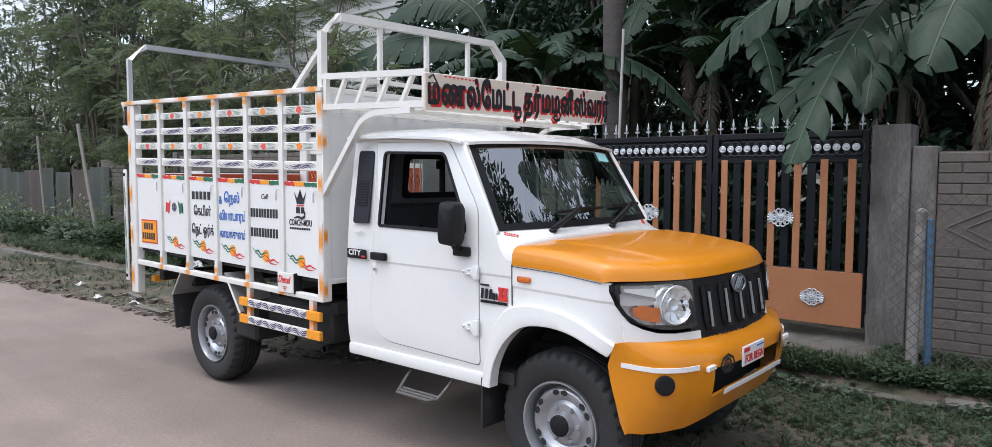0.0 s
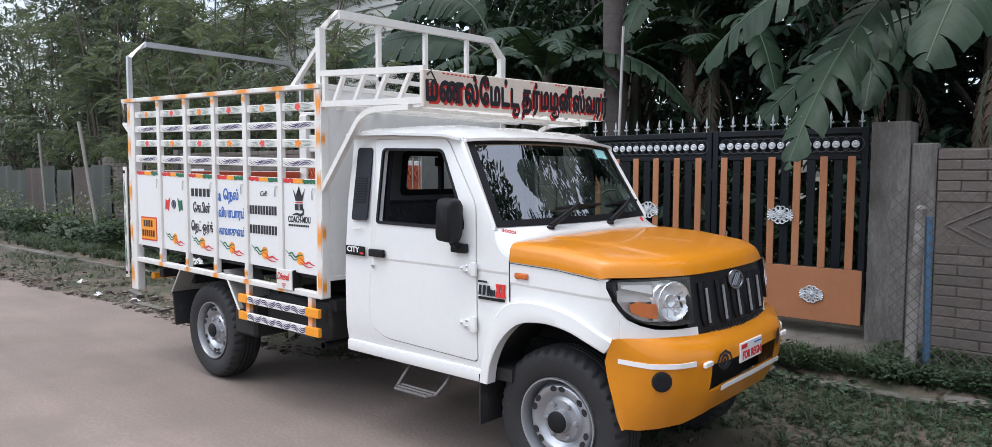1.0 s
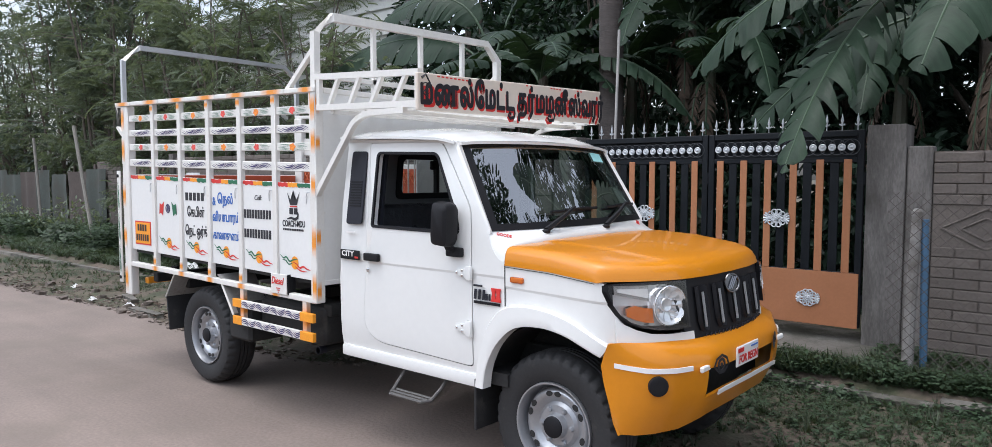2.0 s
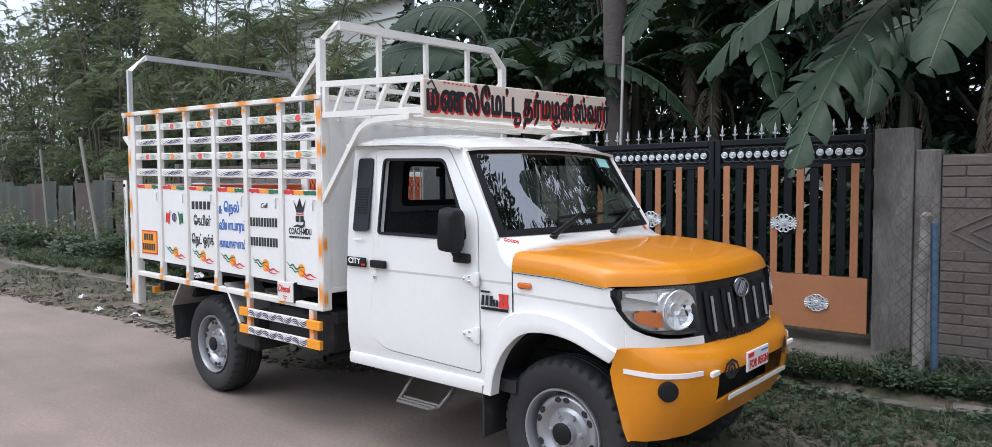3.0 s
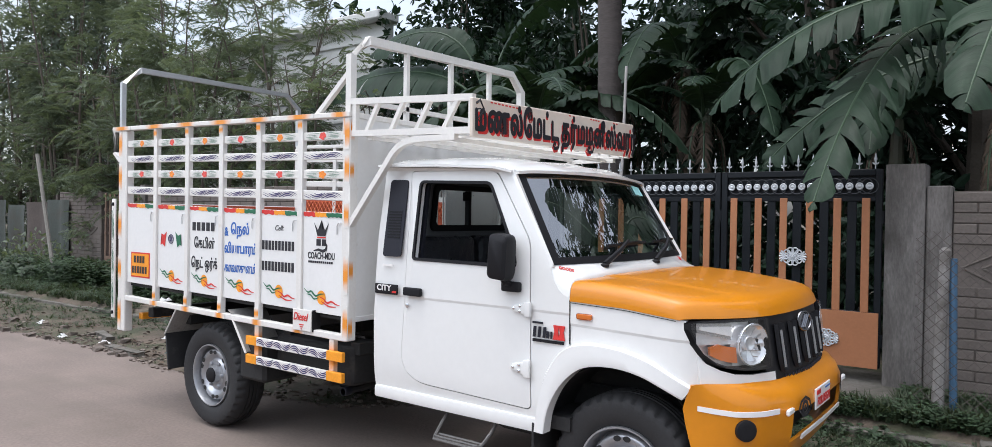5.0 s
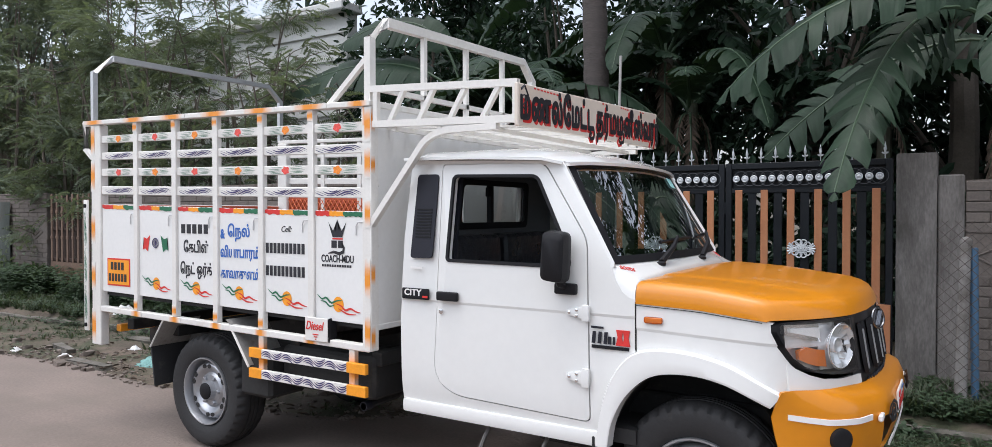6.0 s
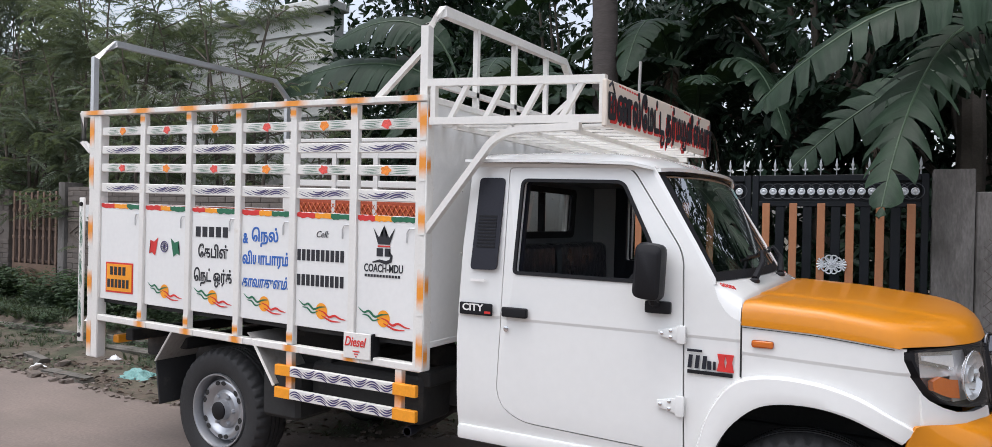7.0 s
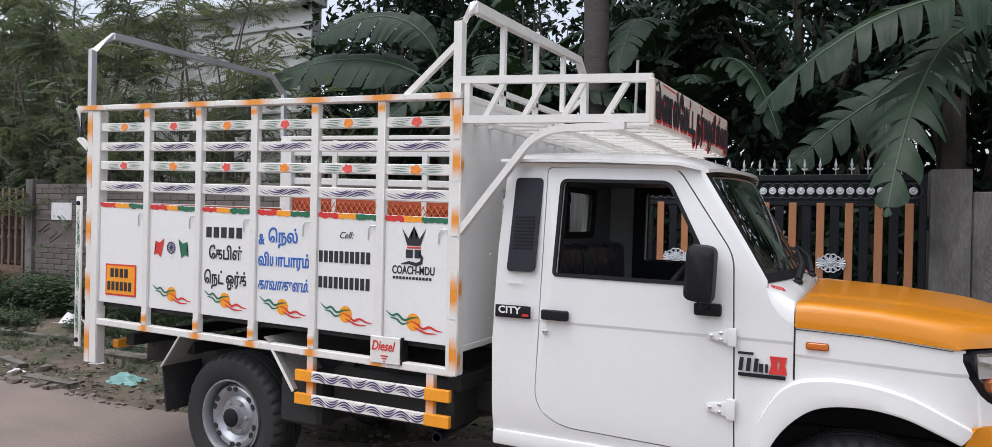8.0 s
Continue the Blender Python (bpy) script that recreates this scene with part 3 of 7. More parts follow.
for x in (-23.9, -20.2, -17.0, -14.05):
    tagged(part("fence_post", box(x, x + 0.09, WALLY - 0.02, WALLY + 0.07, -0.05, 1.7, 0.01), TARPBROWN), "weathered wooden fence post", "post", "fence posts")
tagged(part("leaning_pole", tube([(-12.6, 2.15, 0.05), (-13.0, 2.15, 1.2), (-13.42, 2.15, 2.42)], 0.035, 8), POLE), "pale bamboo pole leaning in the weeds", "pole")
tagged(part("thin_pole", tube([(-16.05, 2.4, 0.0), (-16.22, 2.4, 1.2), (-16.4, 2.4, 2.3)], 0.03, 8), POLE), "thin pale pole by the fence", "pole")

# ---- chain-link fence and pipes beside the pillar ----
cf = thing("chain_link_fence", (1.5, 2.5, 0.1), "rusty chain-link fence between slim posts", "fence")
wires = bmesh.new()
x0, x1, z0, z1, cy0 = 0.70, 2.6, 0.12, 1.36, 2.13
for s in (-1, 1):
    c = -1.4
    while c < 2.2:
        a = max(x0, x0 + c) if s > 0 else max(x0, x0 + c)
        b_ = min(x1, x0 + c + (z1 - z0))
        if b_ > a:
            za, zb = z0 + (a - x0 - c), z0 + (b_ - x0 - c)
            if s < 0:
                za, zb = z1 - (za - z0), z1 - (zb - z0)
            tube([(a, cy0 + 0.003 * s, za), (b_, cy0 + 0.003 * s, zb)], 0.0022, 4, wires, caps=False)
        c += 0.075
tagged(part("mesh", wires, surf("rusty_wire", (0.12, 0.10, 0.09), 0.7, metal=0.4, var=0.3, scale=20, fine=80, bump=0.1), cf), kind="stuff")
part("post", tube([(0.835, 2.17, -0.05), (0.846, 2.185, 0.6), (0.864, 2.20, 1.22)], 0.034, 10, taper=[0.040, 0.036, 0.032]), POSTGREY, cf, "dusty grey cement post, paler at its top")
part("post_cap", moved(lathe([(0.036, 0.0), (0.036, 0.03), (0.02, 0.05), (0.002, 0.055)], 10, axis="z"), Matrix.Translation((0.864, 2.20, 1.20))), POSTGREY, cf)
part("post", tube([(2.6, 2.16, -0.05), (2.6, 2.16, 1.45)], 0.03, 10), CEMENT, cf)
tagged(part("blue_pipe", tube([(0.925, 2.26, 0.0), (0.908, 2.22, 1.18)], 0.024, 10), PIPEBLUE), "faded blue plastic pipe standing by the fence", "pipe")
tagged(part("white_rod", tube([(-1.98, 2.95, 0.15), (-1.90, 2.95, 2.9)], 0.014, 8), PVC), "thin white rod standing behind the gate", "rod")

# ---- pale house behind the trees ----
house = thing("house", (-14, 8, 0), "pale plastered house with banded walls and flat roof", "house")
hm = plate([(-26.0, 0.0), (-8.6, 0.0), (-8.6, 5.05), (-26.0, 5.05)], [], xz(6.2), 0.25)
part("wall", hm, HOUSE, house)
part("roof_slab", box(-26.3, -8.5, 5.95, 6.5, 5.06, 5.22, 0.02), HOUSE, house)
for z in (4.7, 4.2, 3.7, 3.2, 2.7):
    part("band", box(-26.0, -8.58, 6.16, 6.2, z, z + 0.06, 0.006), HOUSE, house)

# unseen wall added across the street; its pale plaster brightens the chrome reflections
setting("wall_across", box(-40, 30, -9.2, -9.0, -0.05, 2.2), surf("pale_plaster_across", (0.45, 0.43, 0.4), 0.9, var=0.15, scale=1.5, fine=20, bump=0.2), "unseen pale wall added across the street to brighten reflections", "wall")

# ---- the pickup truck ----
truck = thing("pickup_truck", (-1.6, -0.1, 0.0), "white and yellow pickup truck with a painted slatted cargo cage", "truck")
CY = -0.10          # the cab's middle line
HW = 0.72           # half the cab's width


def lean(bm):
    """The cab's sides fall inwards above the belt line."""
    for v in bm.verts:
        if v.co.z > 1.15:
            d = (v.co.z - 1.15) * 0.09
            v.co.y += d if v.co.y < CY else -d
    return bm


def crease(bm):
    """A waist line pressed into the sides, and a turn-in towards the sill."""
    for z in (1.004, 0.992, 0.66, 0.58, 0.51):
        bmesh.ops.bisect_plane(bm, geom=bm.verts[:] + bm.edges[:] + bm.faces[:], plane_co=(0, 0, z), plane_no=(0, 0, 1))
    for v in bm.verts:
        s = 1 if v.co.y < CY else -1
        if v.co.z < 0.998:
            v.co.y += s * 0.0042
        if v.co.z < 0.66:
            v.co.y += s * (0.66 - v.co.z) ** 2 * 0.7
    return bm


def rounded(pts, radii, n=5):
    """A polygon with rounded corners."""
    out = []
    m = len(pts)
    for i in range(m):
        p, a, c = Vector(pts[i]), Vector(pts[i - 1]), Vector(pts[(i + 1) % m])
        r = radii[i] if isinstance(radii, (list, tuple)) else radii
        if r <= 0:
            out.append(tuple(p))
            continue
        da, dc = (a - p).normalized(), (c - p).normalized()
        s, e = p + da * r, p + dc * r
        for k in range(n + 1):
            t = k / n
            q = s * (1 - t) ** 2 + p * 2 * t * (1 - t) + e * t ** 2
            out.append((q.x, q.y))
    return out


DOOR = rounded([(-1.207, 1.636), (-0.668, 1.626), (-0.452, 1.30), (-0.436, 0.555), (-1.15, 0.575), (-1.232, 0.66)], [0.02, 0.04, 0.05, 0.03, 0.09, 0.06])
WINDOW = rounded([(-1.142, 1.583), (-0.700, 1.572), (-0.535, 1.25), (-0.525, 1.188), (-1.158, 1.195)], [0.025, 0.03, 0.05, 0.02, 0.015])
SIDE = [(-1.43, 0.50), (-1.438, 0.9), (-1.42, 1.30), (-1.395, 1.655), (-0.595, 1.628), (-0.345, 1.215), (-0.3185, 1.140), (-0.292, 1.1005), (-0.2655, 1.079), (-0.239, 1.070), (-0.235, 1.06), (-0.235, 0.86), (-0.33, 0.74), (-0.375, 0.62), (-0.395, 0.47)]


def grow(poly, d):
    """The polygon pushed outwards by d."""
    c = Vector((sum(p[0] for p in poly) / len(poly), sum(p[1] for p in poly) / len(poly)))
    out = []
    n = len(poly)
    area = sum(poly[i][0] * poly[(i + 1) % n][1] - poly[(i + 1) % n][0] * poly[i][1] for i in range(n))
    for i in range(n):
        a, p, q = Vector(poly[i - 1]), Vector(poly[i]), Vector(poly[(i + 1) % n])
        t = (q - a).normalized()
        nn = Vector((t.y, -t.x)) * (1 if area > 0 else -1)
        out.append(tuple(p + nn * d))
    return out


def cab_side(near):
    s = 1 if near else -1
    yy = CY - s * HW
    put = lambda a, b, d: Vector((a, yy + s * d, b))
    body = part("side_panel", crease(lean(plate(SIDE, [grow(DOOR, 0.005)], put, 0.03))), WHITE, truck, smooth=15)
    door = part("door", crease(lean(plate(DOOR, [WINDOW], lambda a, b, d: Vector((a, yy - s * 0.003 + s * d, b)), 0.035))), WHITE, truck, "white front door with its window open" if near else "", smooth=15)
    inner = plate(DOOR, [grow(WINDOW, -0.002)], lambda a, b, d: Vector((a, yy + s * (0.05 + d), b)), 0.02)
    part("door_lining", lean(inner), DARKGREY, door, "dark door lining")
    part("window_seal", lean(plate(grow(WINDOW, 0.008), [grow(WINDOW, -0.006)], lambda a, b, d: Vector((a, yy - s * 0.007 + s * d, b)), 0.012)), BLACK, door, "black rubber window seal")
    vent = rounded([(-1.352, 1.596), (-1.228, 1.594), (-1.246, 1.2), (-1.374, 1.198)], 0.02)
    v = part("quarter_vent", lean(plate(vent, [], lambda a, b, d: Vector((a, yy - s * 0.006 + s * d, b)), 0.01)), DARKGREY, truck, "dark plastic quarter panel with louvres")
    for i in range(10):
        z = 1.295 + i * 0.0145
        b = box(-1.352 + (z - 1.2) * 0.03, -1.262 + (z - 1.2) * 0.03, yy - 0.009 * s, yy - 0.004 * s, z, z + 0.007)
        part("louvre", lean(b), BLACK, v)
    for z, w in ((1.003, 1), (0.738, 1.15)):
        b = bmesh.new()
        box(-0.535, -0.452, yy - s * 0.016, yy - s * 0.003, z - 0.027 * w, z + 0.027 * w, 0.006, b, 2)
        for v in b.verts:
            if v.co.x < -0.5:
                v.co.z = z + (v.co.z - z) * 0.42
        box(-0.462, -0.430, yy - s * 0.022, yy - s * 0.003, z - 0.034 * w, z + 0.034 * w, 0.006, b, 2)
        h = part("door_hinge", b, WHITE, door)
        for dx, dz in ((-0.519, 0.0), (-0.485, 0.012), (-0.485, -0.012)):
            part("bolt", moved(lathe([(0.007, 0), (0.007, -0.005), (0.003, -0.007)], 8), Matrix.Translation((dx, yy - s * 0.015, z + dz * w))), CHROME, h)
    hb = box(-1.203, -1.085, yy - s * 0.028, yy - s * 0.004, 1.008, 1.05, 0.01, None, 3)
    part("door_handle", hb, BLACK, door, "black pull handle")
    part("lock", moved(lathe([(0.012, 0), (0.012, -0.004), (0.005, -0.006)], 12), Matrix.Translation((-1.19, yy - 0.001 * s, 0.955))), CHROME, door)
    # mirror
    mr = bmesh.new()
    rows = []
    for k, (dy, sc) in enumerate(((0.0, 0.80), (-0.02, 0.97), (-0.05, 1.0), (-0.085, 0.94), (-0.1, 0.7))):
        pts = rounded([(-0.06, -0.102), (0.048, -0.112), (0.058, 0.10), (-0.047, 0.110)], 0.03, 4)
        rows.append([(-0.553 + p[0] * sc, yy - s * 0.02 + s * dy, 1.235 + p[1] * sc) for p in pts])
    loft(rows, True, True, mr)
    mirror = part("mirror", mr, BLACK, door, "black plastic wing mirror")
    ar = box(-0.585, -0.485, yy - s * 0.03, yy - s * 0.001, 1.075, 1.122, 0.01, None, 2)
    tube([(-0.54, yy - s * 0.02, 1.11), (-0.545, yy - s * 0.05, 1.12), (-0.55, yy - s * 0.07, 1.16)], 0.017, 8, ar)
    part("mirror_arm", ar, BLACK, door)
    return body, door


side_near, door_near = cab_side(True)
cab_side(False)


# roof with a gentle crown and three ribs
def roof_z(x, y):
    u = (y - CY) / HW
    base = np.interp(x, [-1.41, -1.36, -0.9, -0.72, -0.64, -0.585], [1.676, 1.710, 1.708, 1.688, 1.660, 1.622])
    edge = np.interp(x, [-1.41, -0.62, -0.585], [1.662, 1.634, 1.616])
    w = max(0.0, 1 - abs(u) ** 12)
    rib = 0.006 * max(0, math.cos(u * math.pi * 3.5)) * (1 if -1.3 < x < -0.62 else 0)
    return edge + (base - edge) * w + 0.012 * (1 - u * u) + rib


rows = []
for x in (-1.41, -1.40, -1.36, -1.30, -1.2, -1.0, -0.85, -0.75, -0.70, -0.66, -0.63, -0.605, -0.59, -0.585):
    sw = (HW - 0.035) - max(0, x + 0.66) * 0.3
    fx = max(0, x + 0.85) / 0.265 * 0.18
    rows.append([(x + fx * (1 - (k / 15 - 1) ** 2) * 0.5, CY + sw * (k / 15 - 1), roof_z(x, CY + HW * (k / 15 - 1))) for k in range(31)])
part("roof", thicken(loft(rows), 0.02), WHITE, truck, "white ribbed cab roof")
for s in (-1, 1):
    part("gutter", tube([(-1.405, CY + s * (HW - 0.016), 1.668), (-1.0, CY + s * (HW - 0.016), 1.660), (-0.66, CY + s * (HW - 0.018), 1.642), (-0.585, CY + s * (HW - 0.05), 1.622)], (0.026, 0.006), 4, square=True), WHITE, truck, "overhanging rain gutter of the roof")
lip = []
for k in range(-10, 11):
    u = k / 10
    lip.append((-0.572 + 0.082 * (1 - u * u), CY + u * (HW - 0.062), roof_z(-0.585, CY + HW * u) + 0.002))
part("roof_lip", tube(lip, (0.016, 0.007), 4, square=True), WHITE, truck, "overhanging front edge of the roof")

# windscreen and its frame
def screen_pt(u, v):
    """u across, v up the windscreen."""
    hb, ht = HW - 0.020, HW - 0.070
    x0, z0, x1, z1 = -0.345, 1.210, -0.585, 1.62
    x = x0 + (x1 - x0) * v + 0.08 * (1 - u * u)
    return Vector((x, CY + u * (hb + (ht - hb) * v), z0 + (z1 - z0) * v + 0.02 * (1 - u * u) * v))


rows = [[screen_pt(-1 + k / 10, v) for k in range(21)] for v in (0.02, 0.2, 0.4, 0.6, 0.8, 0.985)]
glass = part("windscreen", loft(rows), SCREEN, truck, "laminated windscreen reflecting the sky")
glass.visible_shadow = False
fr = bmesh.new()
for v0, v1 in ((-0.02, 0.055), (0.945, 1.01)):
    loft([[screen_pt(-1 + k / 10, v) + Vector((0.004, 0, 0.003)) for k in range(21)] for v in (v0, v1)], bm=fr)
for s in (-1, 1):
    loft([[screen_pt(s * (1.0 - 0.075 * q), v) + Vector((0.004, 0, 0.003)) for q in (0, 0.5, 1)] for v in (0, 0.25, 0.5, 0.75, 1)], bm=fr)
part("windscreen_seal", fr, BLACK, truck, "black ceramic windscreen border")
for s in (-1, 1):
    pts = []
    for v in (-0.05, 0.0, 0.3, 0.6, 0.9, 1.02):
        p = screen_pt(s, v)
        zz = p.z
        side_y = CY + s * (HW - max(0, zz - 1.15) * 0.09)
        sx = np.interp(zz, [1.215, 1.628], [-0.345, -0.595])
        pts.append([(p.x + 0.006, p.y - s * 0.006, p.z + 0.004), (sx + 0.014, side_y - s * 0.005, zz + 0.006), (sx, side_y, zz), (sx - 0.03, side_y - s * 0.02, zz - 0.01), (p.x - 0.04, p.y - s * 0.03, p.z - 0.02)])
    part("windscreen_pillar", loft(pts, True, True), WHITE, truck)

# rear wall of the cab with its window
put = lambda a, b, d: Vector((-1.43 + d + max(0, b - 1.3) * 0.07, a, b))
part("rear_wall", plate([(CY - HW + 0.03, 0.52), (CY + HW - 0.03, 0.52), (CY + HW - 0.07, 1.66), (CY - HW + 0.07, 1.66)],
     [rounded([(CY - 0.34, 1.345), (CY + 0.34, 1.345), (CY + 0.33, 1.57), (CY - 0.33, 1.57)], 0.03)], put, 0.03), [WHITE], truck)
part("rear_lining", plate([(CY - HW + 0.04, 0.56), (CY + HW - 0.04, 0.56), (CY + HW - 0.08, 1.62), (CY - HW + 0.08, 1.62)],
     [rounded([(CY - 0.34, 1.345), (CY + 0.34, 1.345), (CY + 0.33, 1.57), (CY - 0.33, 1.57)], 0.03)], lambda a, b, d: Vector((-1.39 + d + max(0, b - 1.3) * 0.07, a, b)), 0.012), LINING, truck, "grey lining behind the seats")
rw = part("rear_window", loft([[(-1.415 + (z - 1.3) * 0.07, y, z) for y in (CY - 0.34, CY, CY + 0.34)] for z in (1.345, 1.57)]), GLASS, truck, fix=False)
rw.visible_shadow = False
part("rear_window_seal", plate(rounded([(CY - 0.36, 1.325), (CY + 0.36, 1.325), (CY + 0.35, 1.59), (CY - 0.35, 1.59)], 0.04), [rounded([(CY - 0.325, 1.36), (CY + 0.325, 1.36), (CY + 0.315, 1.56), (CY - 0.315, 1.56)], 0.03)],
     lambda a, b, d: Vector((-1.376 + d + max(0, b - 1.3) * 0.07, a, b)), 0.015), BLACK, rw)
part("window_divider", box(-1.405, -1.372, CY - 0.013, CY + 0.013, 1.35, 1.565, 0.003), BLACK, rw)
part("window_latch", box(-1.375, -1.35, CY - 0.075, CY - 0.03, 1.50, 1.555, 0.006), BLACK, rw)
part("headlining", box(-1.37, -0.64, CY - HW + 0.09, CY + HW - 0.09, 1.612, 1.625), LINING, truck)
part("cab_floor", box(-1.41, -0.25, CY - HW + 0.04, CY + HW - 0.04, 0.48, 0.54), UNDER, truck)

# nose plan shared by bonnet, lamps and grille
def nose_x(y, z):
    """The front face, rounded in plan and leaning back upwards."""
    u = abs(y - CY) / HW
    return float(np.interp(u, [0, 0.3, 0.5, 0.6, 0.75, 0.87, 0.96, 1.02], [0.527, 0.518, 0.497, 0.477, 0.427, 0.362, 0.295, 0.235])) + (1.0 - z) * 0.17 * max(0.3, 1 - u * u * 0.5)


# bonnet
def bonnet_pt(u, v):
    """u across (-1 near, 1 far), v from the cowl (0) to the nose (1)."""
    a = abs(u)
    half = HW + 0.004
    y = CY + half * u
    front = nose_x(y, 1.02) + 0.012
    back = -0.235 + 0.03 * (1 - u * u)
    x = back + v * (front - back)
    edge = float(np.interp(v, [0, 0.5, 1.0], [1.056, 1.047, 1.022]))
    crown = float(np.interp(v, [0, 0.06, 0.5, 0.85, 1.0], [0.102, 0.108, 0.100, 0.088, 0.078]))
    fall = float(np.interp(v, [0, 0.85, 0.92, 0.96, 0.985, 1.0], [1.0, 1.0, 0.93, 0.76, 0.46, 0.10]))
    prof = float(np.interp(a, [0, 0.3, 0.60, 0.62, 0.645, 0.80, 0.92, 0.95, 0.975, 0.99, 0.998, 1.0], [1.0, 0.985, 0.945, 0.93, 0.895, 0.875, 0.84, 0.81, 0.72, 0.52, 0.2, 0.0]))
    return Vector((x, y, edge + crown * prof * fall))


us = [-1, -0.998, -0.99, -0.975, -0.95, -0.92, -0.86, -0.80, -0.7, -0.645, -0.62, -0.60, -0.5, -0.3, -0.15, 0]
us = us + [-u for u in us[-2::-1]]
rows = [[bonnet_pt(u, v) for u in us] for v in (0, 0.03, 0.08, 0.2, 0.35, 0.5, 0.65, 0.78, 0.86, 0.92, 0.96, 0.985, 1.0)]
bonnet = part("bonnet", thicken(loft(rows), 0.015), YELLOW, truck, "glossy yellow bonnet with a raised middle", smooth=60)

# shade in the panel gaps, drawn as thin dark tubes
for s in (-1, 1):
    seam = [bonnet_pt(s * 1.0, v) + Vector((0, s * 0.0005, -0.006)) for v in np.linspace(0, 0.97, 10)]
    part("shut_line", tube(seam, 0.0017, 5), UNDER, bonnet, "dark bead drawn for the shaded gap below the bonnet")
    part("shut_line", tube([(-0.236, CY + s * (HW + 0.0006), 1.062), (-0.236, CY + s * (HW - 0.003), 0.87)], 0.0026, 5), UNDER, bonnet)

# cowl between bonnet and windscreen, rolling over into the side panels
def cowl_pt(u, w):
    """u across, w from the foot of the windscreen (0) to the bonnet (1)."""
    p, q = bonnet_pt(u, 0.0), screen_pt(u, 0.0)
    t = min(1.0, max(0.0, abs(u) - 0.93) / 0.07)
    roll = 0.035 * (1 - math.sqrt(1 - t * t))
    low = max(p.z + 0.004 + roll, 1.105)
    x = q.x + (p.x - 0.004 - q.x) * w
    return Vector((x, CY + u * (HW - 0.003 * (1 - w)), low + (q.z - 0.006 - low) * (1 - w) ** (0.6 + 1.1 * abs(u) ** 6) - roll * min(1.0, 3.2 * w)))


rows = [[cowl_pt(u, w) for w in (0, 0.12, 0.25, 0.375, 0.5, 0.625, 0.75, 0.875, 1.0)] + [Vector((bonnet_pt(u, 0.0).x - 0.004, CY + u * HW, 1.05))] for u in sorted(us + [s * a for s in (-1, 1) for a in (0.935, 0.965, 0.983, 0.995)])]
cowl = part("cowl", loft(rows), WHITE, truck, smooth=80)

# front wings
def wing(near):
    s = -1 if near else 1
    outer = [(-0.232, 0.86), (-0.232, 1.055), (0.0, 1.05), (0.28, 1.02), (0.272, 0.985), (0.30, 0.92), (0.335, 0.86), (0.345, 0.80), (0.345, 0.745), (0.28, 0.715), (0.22, 0.74), (0.12, 0.80), (0.0, 0.835), (-0.12, 0.83)]
    b = plate(outer, [], lambda a, c, d: Vector((a, CY + s * (HW - d), c)), 0.02)
    bmesh.ops.subdivide_edges(b, edges=[e for e in b.edges if e.calc_length() > 0.15], cuts=3)
    for k in range(9):
        bmesh.ops.bisect_plane(b, geom=b.verts[:] + b.edges[:] + b.faces[:], plane_co=(0.10 + 0.027 * k, 0, 0), plane_no=(1, 0, 0))
    for v in b.verts:
        if v.co.x > 0.22:
            v.co.y -= s * (v.co.x - 0.22) ** 2 * 4
    line = lambda x: 0.962 - 0.035 * (x + 0.235)
    for dz in (0.0, -0.012):
        bmesh.ops.bisect_plane(b, geom=b.verts[:] + b.edges[:] + b.faces[:], plane_co=(0, 0, line(0) + dz), plane_no=(0.035, 0, 1))
    for v in b.verts:
        v.co.y -= s * 0.005 * min(1.0, max(0.0, (line(v.co.x) - v.co.z) / 0.012))
    w = part("wing", b, WHITE, truck, "white front wing", smooth=16)
    # flared arch
    arc_o = flow([(-0.40, 0.47), (-0.382, 0.60), (-0.342, 0.735), (-0.262, 0.848), (-0.15, 0.886), (0.0, 0.883), (0.13, 0.853), (0.24, 0.800), (0.312, 0.762)], 30)
    arc_i = flow([(-0.345, 0.47), (-0.328, 0.57), (-0.278, 0.675), (-0.20, 0.757), (-0.12, 0.793), (0.0, 0.802), (0.11, 0.784), (0.205, 0.745), (0.272, 0.712)], 30)
    rows = []
    for i, ((xo, zo), (xi, zi)) in enumerate(zip(arc_o, arc_i)):
        tuck = 0.03 * max(0.0, (i - 20) / 10) ** 2
        q = lambda k, d: (xo * (1 - k) + xi * k, CY + s * (HW + d - tuck), zo * (1 - k) + zi * k)
        rows.append([q(0, -0.014), q(0.0, 0.004), q(0.03, 0.019), q(0.08, 0.025), q(0.5, 0.028), q(0.9, 0.030), q(1.0, 0.027), q(1.0, -0.03)])
    part("wheel_arch", loft(rows, caps=True), WHITE, w, "white flared wheel arch", smooth=25)
    rows = []
    for t in np.linspace(0.5, math.pi * 1.02, 14):
        cx, cz = math.cos(t) * 0.39 - 0.02, 0.40 + math.sin(t) * 0.40
        rows.append([(cx, CY + s * (HW - 0.05), cz), (cx, CY + s * 0.38, cz)])
    part("arch_liner", loft(rows), UNDER, w)
    part("arch_back", plate([(0.42 * math.cos(t), 0.42 + 0.42 * math.sin(t)) for t in np.linspace(0.3, math.pi + 0.3, 16)], [], lambda a, c, d: Vector((a, CY + s * (0.38 - d), c)), 0.01), UNDER, w)
    m = part("side_marker", box(-0.198, -0.124, CY + s * HW, CY + s * (HW + 0.012), 0.983, 1.009, 0.010, None, 3), AMBER, w, "amber side repeater")
    return w


